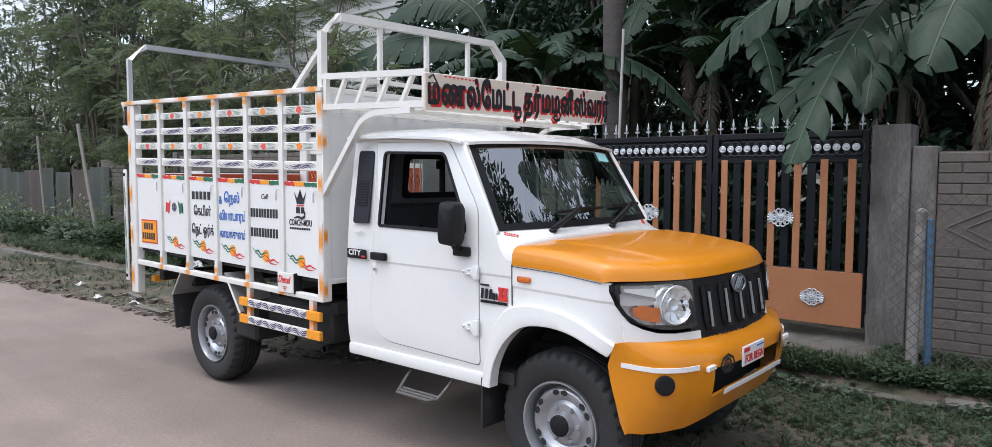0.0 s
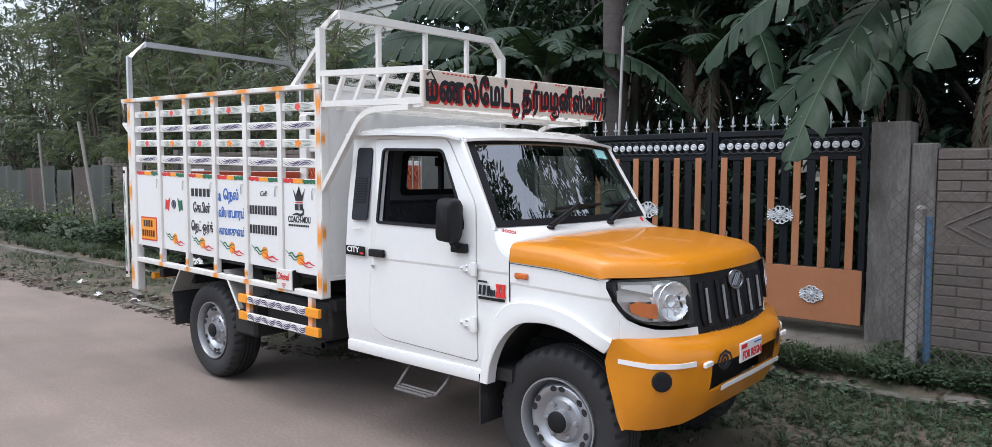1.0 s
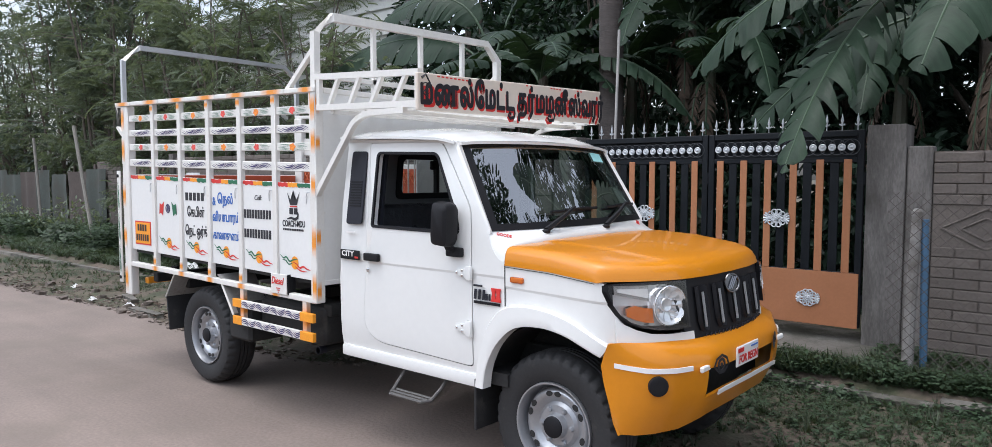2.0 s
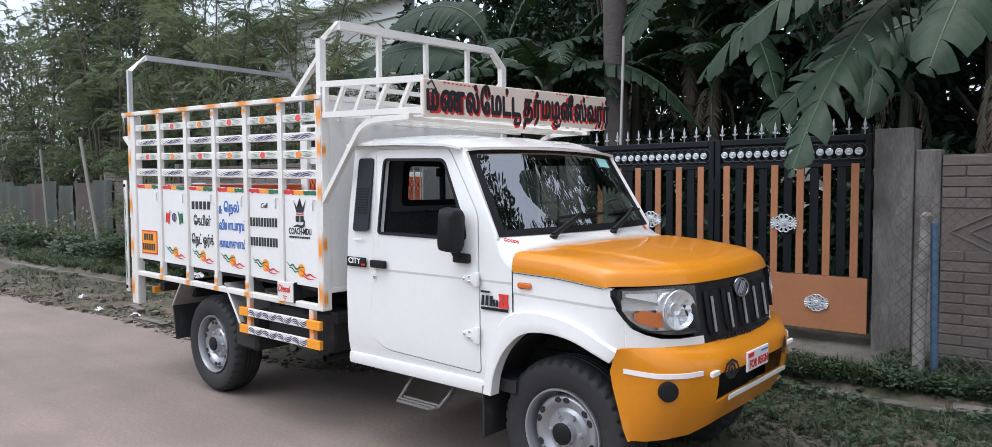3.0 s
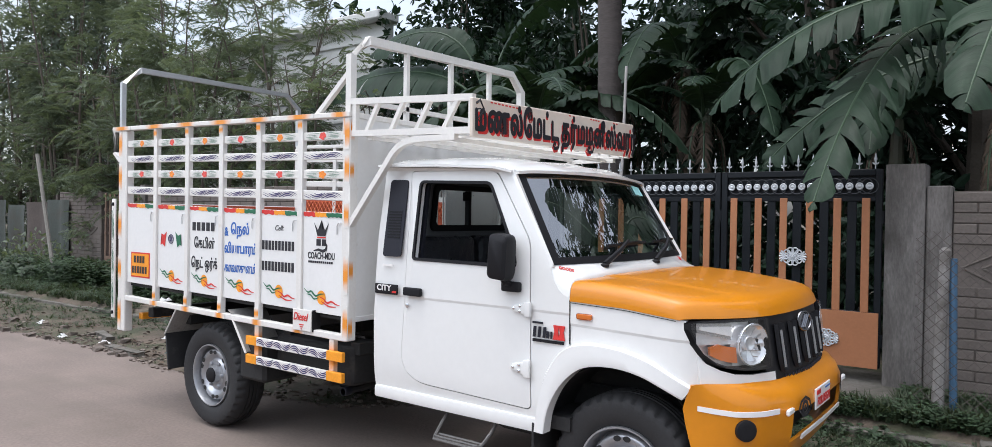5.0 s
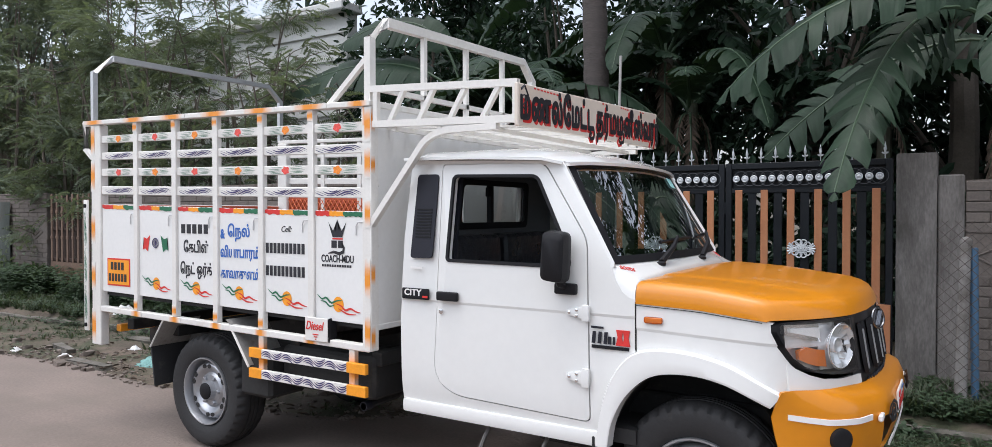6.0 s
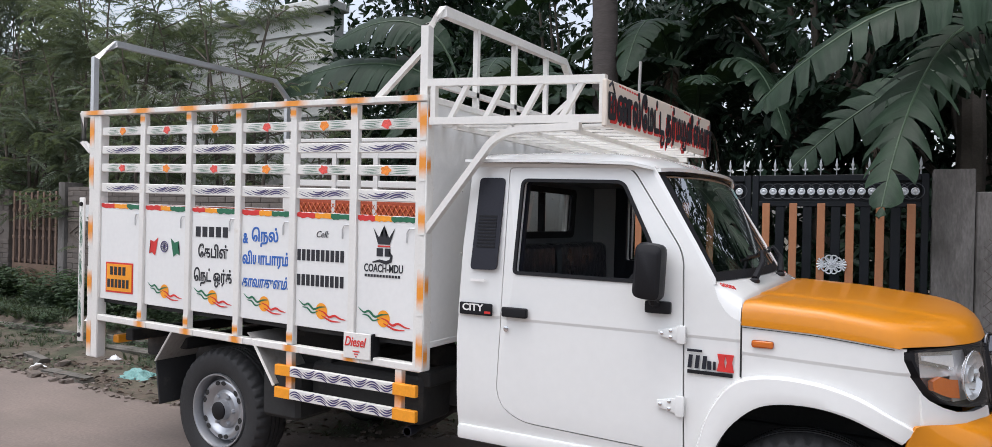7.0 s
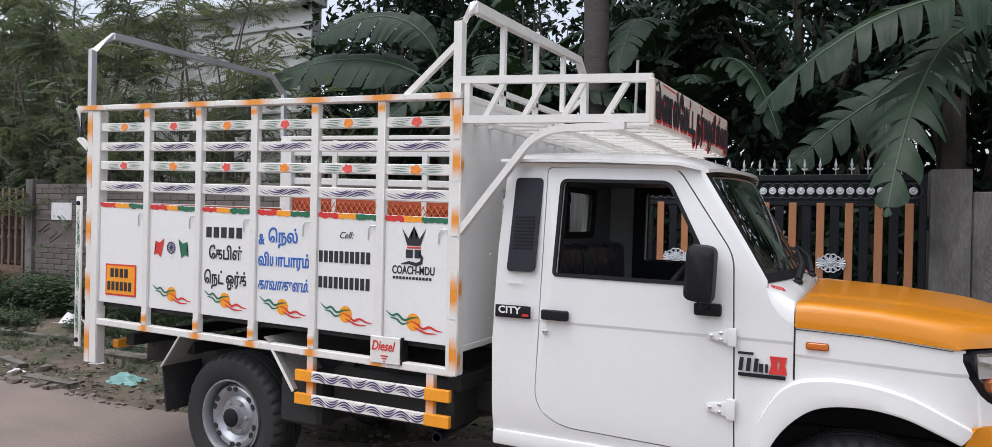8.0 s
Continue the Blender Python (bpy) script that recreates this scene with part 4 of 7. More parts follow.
wing(True)
wing(False)
part("sill", box(-1.43, -0.37, CY - HW + 0.004, CY - HW + 0.05, 0.455, 0.52, 0.015, None, 2), WHITE, truck)
part("sill", box(-1.43, -0.37, CY + HW - 0.05, CY + HW - 0.004, 0.455, 0.52, 0.015, None, 2), WHITE, truck)


# nose: grille panel
gy = lambda u: CY + u * HW
rows = []
for z in (0.735, 0.76, 0.80, 0.86, 0.92, 0.98, 1.02, 1.045):
    hw = np.interp(z, [0.735, 0.80, 1.045], [0.53, 0.585, 0.68])
    rows.append([(nose_x(gy(hw * k / 8), z), gy(hw * k / 8), z) for k in range(-8, 9)])
grille = part("grille", thicken(loft(rows), 0.02), GRILLE, truck, "black plastic grille with upright slots")
for k in range(5):
    u = (k - 2) * 0.195 - 0.03
    b = bmesh.new()
    rws = []
    for z in (0.80, 0.84, 0.90, 0.955, 0.99):
        rws.append([(nose_x(gy(u), z) + dx, gy(u) + dy * (0.6 if z < 0.82 else 1), z) for dx, dy in ((0.002, -0.048), (0.016, -0.040), (0.003, -0.020), (0.003, 0.020), (0.016, 0.040), (0.002, 0.048))])
    loft(rws, True, True, b)
    part("grille_slot", b, BLACK, grille)
    b = loft([[(nose_x(gy(u), z) + 0.016, gy(u) - 0.004 + dy, z), (nose_x(gy(u), z) + 0.016, gy(u) + 0.010 + dy, z)] for z, dy in ((0.815, 0), (0.9, 0), (0.965, 0))])
    part("slot_trim", thicken(b, 0.006), SILVER, grille, "brushed silver slot trim")
for row in range(2):
    for k in range(-9, 10):
        u = (k + 0.5 * row) * 0.048
        z = 0.752 + row * 0.022
        b = ring(0.010, 0.003, 6, 4, axis="x")
        part("mesh_cell", moved(b, Matrix.Translation((nose_x(gy(u), z) + 0.004, gy(u), z))), DARKGREY, grille)
b = ring(0.040, 0.005, 24, 6, axis="x")
join(b, lathe([(0.039, -0.008), (0.039, -0.003), (0.002, -0.002)], 24, axis="x"))
for a in (-0.5, 0.0, 0.5):
    tube([(0, 0.018 * a - 0.012, -0.028), (0.002, 0.02 * a, 0.0), (0, 0.02 * a + 0.016, 0.028)], 0.005, 6, b)
part("badge", moved(b, Matrix.Translation((nose_x(CY, 0.98) + 0.024, CY - 0.055, 0.98)) @ Matrix.Rotation(-0.45, 4, "Z") @ Matrix.Rotation(-0.13, 4, "Y")), surf("dark_chrome", (0.2, 0.2, 0.21), 0.25, metal=0.9, var=0.05, bump=0.0), grille, "round dull metal badge")


# headlamps
def headlamp(near):
    s = -1 if near else 1
    def hp(u, z, out=0.0):
        x = nose_x(gy(s * u), z) + out
        y = gy(s * u)
        return Vector((x, y, z))
    cols = [0.595, 0.64, 0.70, 0.78, 0.85, 0.90, 0.94, 0.965, 0.985]
    topz = [1.026, 1.026, 1.026, 1.025, 1.024, 1.022, 1.02, 1.017, 1.012]
    botz = [0.835, 0.828, 0.826, 0.829, 0.838, 0.856, 0.888, 0.93, 0.985]
    edge = list(zip(cols, topz, botz))
    inner = lambda u, t, bz, k, d: hp(u, t + (bz - t) * k, d)
    shell = thicken(loft([[inner(u, t, bz, k / 4, -0.040) for k in range(5)] for u, t, bz in edge]), 0.008)
    lamp = part("headlamp", shell, REFLECT, truck, "clear headlamp with chrome reflector and amber corner")
    for nm, k0, k1 in (("upper_bezel", 0.0, 0.05), ("lower_bezel", 0.955, 1.0)):
        rows = [[inner(u, t, bz, k0, -0.045), inner(u, t, bz, k0, 0.022), inner(u, t, bz, k1, 0.022), inner(u, t, bz, k1, -0.045)] for u, t, bz in edge]
        part(nm, loft(rows, True, True), BLACK, lamp)
    rows = [[hp(u, z, d) for u, d in ((0.590, -0.045), (0.590, 0.022), (0.604, 0.022), (0.604, -0.045))] for z in (0.832, 0.93, 1.02)]
    part("inner_bezel", loft(rows, True, True), BLACK, lamp)
    part("outer_bezel", loft([[inner(u, t, bz, k, d) for u, t, bz, d in ((*edge[-2], -0.045), (*edge[-2], 0.022), (*edge[-1], 0.022), (*edge[-1], -0.045))] for k in (0.0, 0.33, 0.66, 1.0)], True, True), BLACK, lamp)
    # silvered box behind the lens and the deep round bowl in it
    part("reflector_back", thicken(loft([[hp(u, z, -0.012) for u in (0.606, 0.66, 0.72, 0.79, 0.86, 0.92, 0.955)] for z in (0.926, 0.96, 1.014)]), 0.004), REFLECT, lamp, "silvered reflector behind the lens")
    part("reflector_back", thicken(loft([[hp(u, z, -0.012) for u in (0.606, 0.66, 0.72, 0.785)] for z in (0.842, 0.88, 0.926)]), 0.004), REFLECT, lamp)
    face = Matrix.Rotation(s * 0.40, 4, "Z")
    bowl = lathe([(0.086, 0.006), (0.080, 0.008), (0.077, 0.004), (0.068, -0.005), (0.052, -0.012), (0.034, -0.016), (0.022, -0.017)], 28, axis="x", caps=False)
    for v in bowl.verts:
        t = math.atan2(v.co.z, v.co.y)
        v.co.x += 0.003 * math.cos(t * 9) * (v.co.x < 0.0)
    part("reflector", moved(bowl, Matrix.Translation(hp(0.695, 0.925, 0.014)) @ face), REFLECT, lamp, "round chrome reflector", smooth=12)
    bulb = lathe([(0.030, -0.030), (0.030, 0.004), (0.027, 0.008), (0.020, 0.004), (0.003, 0.002)], 20, axis="x")
    part("bulb_shield", moved(bulb, Matrix.Translation(hp(0.715, 0.930, 0.012)) @ face), REFLECT, lamp, "small round lamp shield")
    part("reflector_ring", moved(ring(0.083, 0.0020, 28, 6, axis="x"), Matrix.Translation(hp(0.695, 0.925, 0.021)) @ face), CHROME, lamp)
    for k in range(5):
        z = 0.872 + 0.024 * k
        part("reflector_rib", tube([hp(0.622 + 0.010 * abs(k - 2), z, 0.002), hp(0.672, z + 0.004, -0.012)], 0.0026, 5), CHROME, lamp)
    # upper reflector: chrome frame over the indicator, bright reflection put in as a white block
    frame_rows = lambda d0, d1, g: [[hp(u, z, d) for z, d in ((0.944 + g + (u - 0.79) * 0.2, d0), (1.010 - g, d0), (1.010 - g, d1), (0.944 + g + (u - 0.79) * 0.2, d1))] for u in (0.792 + g, 0.84, 0.89, 0.945 - g)]
    part("daytime_frame", loft(frame_rows(0.004, -0.03, 0.0), True, True), CHROME, lamp)
    part("daytime_lamp", loft(frame_rows(0.013, 0.003, 0.012), True, True), PLATEWHITE, lamp, "white block put in for the upper reflector's bright reflection")
    part("indicator", thicken(loft([[hp(u, zz, 0.010) for u, zz in ((0.785, z0), (0.83, z0 + 0.004), (0.87, z0 + 0.014), (0.905, z1))] for z0, z1 in ((0.856, 0.886), (0.885, 0.900), (0.916, 0.916))]), 0.02), AMBER, lamp, "amber indicator lens")
    lens = part("lens", loft([[hp(u, t + (bz - t) * k / 4, 0.032) for k in range(5)] for u, t, bz in zip(cols, topz, botz)]), LENS, lamp)
    lens.visible_shadow = False
    # white strip below the lamp
    part("lamp_sill", thicken(loft([[hp(u, z, 0.008) for z in (z0, (z0 + 0.745) / 2, 0.738)] for u, z0 in ((0.53, 0.808), (0.7, 0.806), (0.80, 0.812), (0.87, 0.83), (0.92, 0.855), (0.95, 0.88))]), 0.02), WHITE, truck)


headlamp(True)
headlamp(False)


# bumper
def bumper_pt(u, k):
    """u across, k a row of the section from the upper lip to the lower edge."""
    a = abs(u)
    z = (0.775, 0.745, 0.70, 0.665, 0.62, 0.57, 0.52, 0.455, 0.40)[k]
    out = (0.015, 0.075, 0.095, 0.10, 0.098, 0.092, 0.082, 0.05, 0.02)[k]
    plan = float(np.interp(a, [0, 0.3, 0.47, 0.54, 0.62, 0.8, 0.9, 0.97, 1.0], [0.538, 0.535, 0.528, 0.516, 0.487, 0.437, 0.392, 0.328, 0.262]))
    out *= 1 - 0.85 * max(0.0, (a - 0.75) / 0.25) ** 2
    back = ((0.316, 0.772), (0.300, 0.752), (0.284, 0.724), (0.270, 0.685), (0.285, 0.62), (0.303, 0.57), (0.325, 0.52), (0.358, 0.455), (0.392, 0.415))[k]
    t = max(0.0, (a - 0.90) / 0.10) ** 1.6
    if k < 2:
        z += 0.012 * max(0, (a - 0.6) / 0.4)
    if k >= 6:
        z += 0.035 * max(0.0, 1 - (a / 0.62) ** 6)
    z += (back[1] - z) * t
    return Vector(((plan + out) * (1 - t) + back[0] * t, CY + u * (HW + 0.008), z))


cols = [-0.988, -0.97, -0.94, -0.90, -0.85] + [-0.8 + k * 0.08 for k in range(21)] + [0.85, 0.90, 0.94, 0.97, 0.988]
rows = [[bumper_pt(u, k) for u in cols] for k in range(9)]
b = loft(rows)
kill = []
for f in b.faces:
    c = f.calc_center_median()
    u = (c.y - CY) / HW
    if -0.56 < u < 0.44 and 0.545 < c.z < 0.645:
        kill.append(f)
bmesh.ops.delete(b, geom=kill, context="FACES")
bumper = part("bumper", thicken(b, 0.012, (0.1, CY, 0.6)), YELLOW, truck, "yellow moulded front bumper", smooth=50)
part("bumper_core", box(0.30, 0.47, CY - 0.48, CY + 0.48, 0.47, 0.72), UNDER, bumper)
for z, u0, u1, k in ((0.675, -0.965, -0.68, 2), (0.675, 0.68, 0.965, 2)):
    n = 10
    pts = [bumper_pt(u0 + (u1 - u0) * i / n, 3) + Vector((0.008, 0, 0.012)) for i in range(n + 1)]
    part("reflector_strip", thicken(loft([[p + Vector((0.002, 0, 0.010)) for p in pts], [p + Vector((0.002, 0, -0.010)) for p in pts]]), 0.006), PLATEWHITE, bumper, "white reflective strip")
pts = [bumper_pt(u, 6) + Vector((0.012, 0, 0.0)) for u in np.linspace(-0.46, 0.46, 12)]
part("reflector_strip", thicken(loft([[p + Vector((0.002, 0, 0.010)) for p in pts], [p + Vector((-0.002, 0, -0.010)) for p in pts]]), 0.006), PLATEWHITE, bumper, "white reflective strip")
for s in (-1, 1):
    c = bumper_pt(s * 0.865, 4)
    b = lathe([(0.041, -0.03), (0.041, 0.010), (0.036, 0.012), (0.020, 0.011), (0.003, 0.011)], 22, axis="x")
    part("fog_lamp_cover", moved(b, Matrix.Translation(c + Vector((0.004, 0, -0.004))) @ Matrix.Rotation(s * 0.75, 4, "Z")), BLACK, bumper, "round black fog lamp blank")
    c = bumper_pt(s * 0.56 - 0.03, 3)
    part("small_reflector", box(c.x - 0.004, c.x + 0.012, c.y - 0.04, c.y + 0.04, 0.655, 0.68, 0.005), PLATEWHITE, bumper)
    # round-eyed painted charm beside the plate
    c = bumper_pt(s * 0.42 - 0.05, 2)
    b = ring(0.026, 0.008, 14, 5, axis="x")
    join(b, lathe([(0.012, 0.0), (0.01, 0.004), (0.003, 0.005)], 10, axis="x"))
    tube([(0.0, -0.062, -0.006), (0.0, -0.042, 0.028), (0.0, 0.0, 0.044), (0.0, 0.042, 0.028), (0.0, 0.062, -0.006)], 0.007, 5, b)
    tube([(0.0, -0.05, -0.012), (0.0, -0.02, -0.034), (0.0, 0.02, -0.034), (0.0, 0.05, -0.012)], 0.006, 5, b)
    part("painted_eye", moved(b, Matrix.Translation((c.x + 0.012, c.y, 0.672)) @ Matrix.Rotation(s * 0.22, 4, "Z") @ Matrix.Diagonal((0.25, 0.8, 0.95, 1))), BLACKPAINT, bumper, "black painted eye motif")
plate_ob = part("number_plate", box(0.632, 0.640, CY - 0.190, CY + 0.060, 0.628, 0.718, 0.004), PLATEWHITE, bumper, "white temporary plate with red words")
R90 = Matrix.Rotation(radians(90), 4, "Z") @ Matrix.Rotation(radians(90), 4, "X")
part("lettering", letters("FOR REGN", 0.05, Matrix.Translation((0.642, CY - 0.061, 0.658)) @ R90, None, 0.001, width=0.21), REDPAINT, plate_ob)
b = box(0.641, 0.643, CY - 0.180, CY - 0.120, 0.691, 0.709)
part("plate_mark", b, REDPAINT, plate_ob)
part("plate_bars", box(0.641, 0.643, CY - 0.035, CY + 0.045, 0.697, 0.703), BLUEPAINT, plate_ob)

# wipers
for pivot, elbow, heel, tip in (((-0.54, -0.06), (-0.14, 0.17), (-0.40, 0.145), (0.20, 0.17)), ((0.20, -0.06), (0.72, 0.19), (0.36, 0.17), (0.95, 0.19))):
    lift = Vector((0.030, 0, 0.020))
    at_ = lambda q, k=1.0: screen_pt(*q) + lift * k
    mid = ((pivot[0] + elbow[0]) / 2, (pivot[1] + elbow[1]) / 2)
    b = tube([at_(pivot, 0.7), at_(mid, 1.3), at_(elbow, 1.0)], 0.010, 6, taper=[0.015, 0.012, 0.008])
    join(b, moved(lathe([(0.020, 0.0), (0.020, 0.012), (0.012, 0.018), (0.002, 0.019)], 10, axis="z"), Matrix.Translation(screen_pt(*pivot) + Vector((0.02, 0, 0.0)))))
    span = [(heel[0] + (tip[0] - heel[0]) * q, heel[1] + (tip[1] - heel[1]) * q) for q in (0, 0.25, 0.5, 0.75, 1)]
    tube([at_(q, 0.45) for q in span], 0.008, 5, b)
    tube([at_(q, 0.8) for q in span[1:4]], 0.006, 5, b)
    part("wiper", b, BLACK, truck, "black wiper arm and blade")
part("screen_sticker", thicken(loft([[screen_pt(u, v) + Vector((0.005, 0, 0.003)) for u in (0.60, 0.71, 0.82)] for v in (0.80, 0.86, 0.92)]), 0.002), surf("pale_blue_sticker", (0.4, 0.78, 0.78), 0.5, var=0.1), truck, "pale blue paper sticker on the windscreen")

# cab interior
seat = bmesh.new()
for y0, y1 in ((CY - 0.62, CY - 0.08), (CY - 0.04, CY + 0.62)):
    box(-1.30, -0.80, y0, y1, 0.72, 0.90, 0.05, seat, 3)
    bb = box(-1.37, -1.24, y0, y1, 0.86, 1.30, 0.045, None, 3)
    for v in bb.verts:
        v.co.x -= (v.co.z - 0.86) * 0.04
    join(seat, bb)
part("seat", seat, SEATPLASTIC, truck, "black seats under clear plastic wrapping")
dash = loft([[(-0.30, y, 0.75), (-0.62, y, 0.80), (-0.66, y, 0.98), (-0.63, y, 1.115), (-0.56, y, 1.175), (-0.33, y, 1.195)] for y in np.linspace(CY - HW + 0.06, CY + HW - 0.06, 6)], False)
part("dashboard", thicken(dash, 0.02), TRIM, truck, "dark grey dashboard")
b = ring(0.185, 0.014, 28, 8, axis="x")
for a in (0.0, 2.2, 4.08):
    tube([(0.02, 0, 0), (0, 0.18 * math.cos(a), 0.18 * math.sin(a))], 0.012, 6, b)
join(b, lathe([(0.05, 0.0), (0.045, 0.03), (0.01, 0.035)], 14, axis="x"))
part("steering_wheel", moved(b, Matrix.Translation((-0.745, CY - 0.34, 1.135)) @ Matrix.Rotation(radians(35), 4, "Y")), BLACK, truck, "black steering wheel")
part("steering_column", tube([(-0.75, CY - 0.34, 1.07), (-0.5, CY - 0.34, 0.9)], 0.03, 8), BLACK, truck)

# ---- wheels ----
def tyre_mesh():
    prof = [(0.208, -0.082), (0.222, -0.094), (0.255, -0.104), (0.295, -0.108), (0.322, -0.104), (0.338, -0.092), (0.349, -0.072), (0.352, -0.052), (0.352, -0.034), (0.343, -0.032), (0.343, -0.024),
            (0.353, -0.022), (0.353, -0.004), (0.344, -0.003), (0.344, 0.003), (0.353, 0.004), (0.353, 0.022), (0.343, 0.024), (0.343, 0.032), (0.352, 0.034), (0.352, 0.052), (0.349, 0.072),
            (0.338, 0.092), (0.322, 0.104), (0.295, 0.108), (0.255, 0.104), (0.222, 0.094), (0.208, 0.082)]
    n = 216
    rows = []
    for i in range(n + 1):
        t = 2 * math.pi * i / n
        row = []
        for r, a in prof:
            if 0.334 < r and abs(a) > 0.06 and i % 6 < 2:
                r -= 0.011
            row.append((r * math.cos(t), a, r * math.sin(t)))
        rows.append(row)
    rows = [[(x * 0.957, y, z * 0.957) for x, y, z in row] for row in rows]
    b = loft(rows, False)
    bmesh.ops.remove_doubles(b, verts=b.verts, dist=1e-5)
    return to_mesh("tyre", b, RUBBER, 40)


def rim_mesh():
    b = lathe([(0.207, -0.07), (0.215, -0.088), (0.213, -0.101), (0.206, -0.101), (0.200, -0.090), (0.197, -0.055), (0.191, -0.018), (0.184, -0.014), (0.179, -0.050), (0.172, -0.065), (0.164, -0.070), (0.148, -0.070), (0.134, -0.063),
               (0.122, -0.049), (0.112, -0.044), (0.104, -0.050), (0.096, -0.058), (0.076, -0.060), (0.062, -0.062), (0.058, -0.070), (0.055, -0.090), (0.048, -0.092)], 48, caps=False)
    for v in b.verts:
        v.co.x *= 0.945
        v.co.z *= 0.945
    return to_mesh("rim", b, RIM, 40)


TYRE, RIMM = tyre_mesh(), rim_mesh()
HOLE = to_mesh("vent_hole", moved(lathe([(0.0125, -0.004), (0.0115, 0.006)], 10), Matrix.Diagonal((1, 1, 1.45, 1))), UNDER, 0)
NUT = to_mesh("nut", lathe([(0.013, 0.01), (0.013, -0.012), (0.009, -0.02), (0.002, -0.021)], 6), RIM, 0)
CAP = to_mesh("cap", lathe([(0.050, 0.0), (0.049, -0.014), (0.044, -0.018), (0.003, -0.018)], 20), BLACK, 40)
for wx, wy, s in ((-0.01, -0.66, 1), (-2.985, -0.70, 1), (-0.01, 2 * CY + 0.66, -1), (-2.985, 2 * CY + 0.70, -1)):
    m = Matrix.Translation((wx, wy, 0.340)) @ Matrix.Rotation(0 if s > 0 else math.pi, 4, "Z")
    w = hang(new("wheel", TYRE), truck)
    w.matrix_basis = m
    w["label"] = "black tyre on a silver steel rim"
    r = new("rim", RIMM)
    r.parent = w
    for k in range(6):
        for d in (-0.155, 0.155):
            t = 2 * math.pi * k / 6 + d + 0.62
            h = new("vent_hole", HOLE)
            h.parent = w
            h.location = (0.1465 * math.cos(t), -0.0685, 0.1465 * math.sin(t))
            h.rotation_euler = (0, -t, 0)
    c = new("hub_cap", CAP)
    c.parent = w
    c.location = (0, -0.084, 0)
    for k in range(6):
        t = 2 * math.pi * k / 6
        nn = new("wheel_nut", NUT)
        nn.parent = w
        nn.location = (0.080 * math.cos(t), -0.056, 0.080 * math.sin(t))

# ---- chassis ----
for y in (CY - 0.42, CY + 0.36):
    part("chassis_rail", box(-4.0, 0.35, y, y + 0.06, 0.50, 0.64, 0.008), UNDER, truck)
for x in (-3.9, -3.4, -2.3, -1.7, -1.2, -0.6):
    part("cross_member", box(x, x + 0.07, CY - 0.64, CY + 0.64, 0.63, 0.70, 0.006), UNDER, truck)
part("rear_axle", tube([(-2.975, CY - 0.62, 0.352), (-2.975, CY - 0.1, 0.352), (-2.975, CY, 0.352), (-2.975, CY + 0.1, 0.352), (-2.975, CY + 0.62, 0.352)], 0.05, 12, taper=[0.045, 0.05, 0.12, 0.05, 0.045]), UNDER, truck)
part("front_axle", tube([(0, CY - 0.58, 0.352), (0, CY + 0.58, 0.352)], 0.05, 10), UNDER, truck)
for y in (CY - 0.50, CY + 0.44):
    part("leaf_spring", tube([(-3.55, y + 0.03, 0.52), (-3.25, y + 0.03, 0.44), (-2.975, y + 0.03, 0.41), (-2.7, y + 0.03, 0.44), (-2.4, y + 0.03, 0.52)], (0.03, 0.022), 4, square=True), UNDER, truck)
part("fuel_tank", box(-2.35, -1.66, CY - 0.66, CY - 0.40, 0.45, 0.68, 0.04, None, 3), UNDER, truck)
part("engine_sump", box(-0.9, 0.30, CY - 0.36, CY + 0.36, 0.30, 0.60, 0.06, None, 2), UNDER, truck)
part("drive_shaft", tube([(-0.9, CY, 0.42), (-2.9, CY, 0.37)], 0.04, 10), UNDER, truck)
b = lathe([(0.024, 0.0), (0.024, 0.05), (0.019, 0.05), (0.019, 0.0)], 14)
tail_pipe = part("exhaust", moved(b, Matrix.Translation((-1.745, -0.75, 0.415))), DARKGREY, truck, "short dark steel exhaust tail pipe")
part("pipe", tube([(-1.745, -0.70, 0.415), (-1.745, -0.5, 0.42), (-1.70, -0.42, 0.46), (-1.4, -0.40, 0.50)], 0.021, 8), UNDER, tail_pipe)
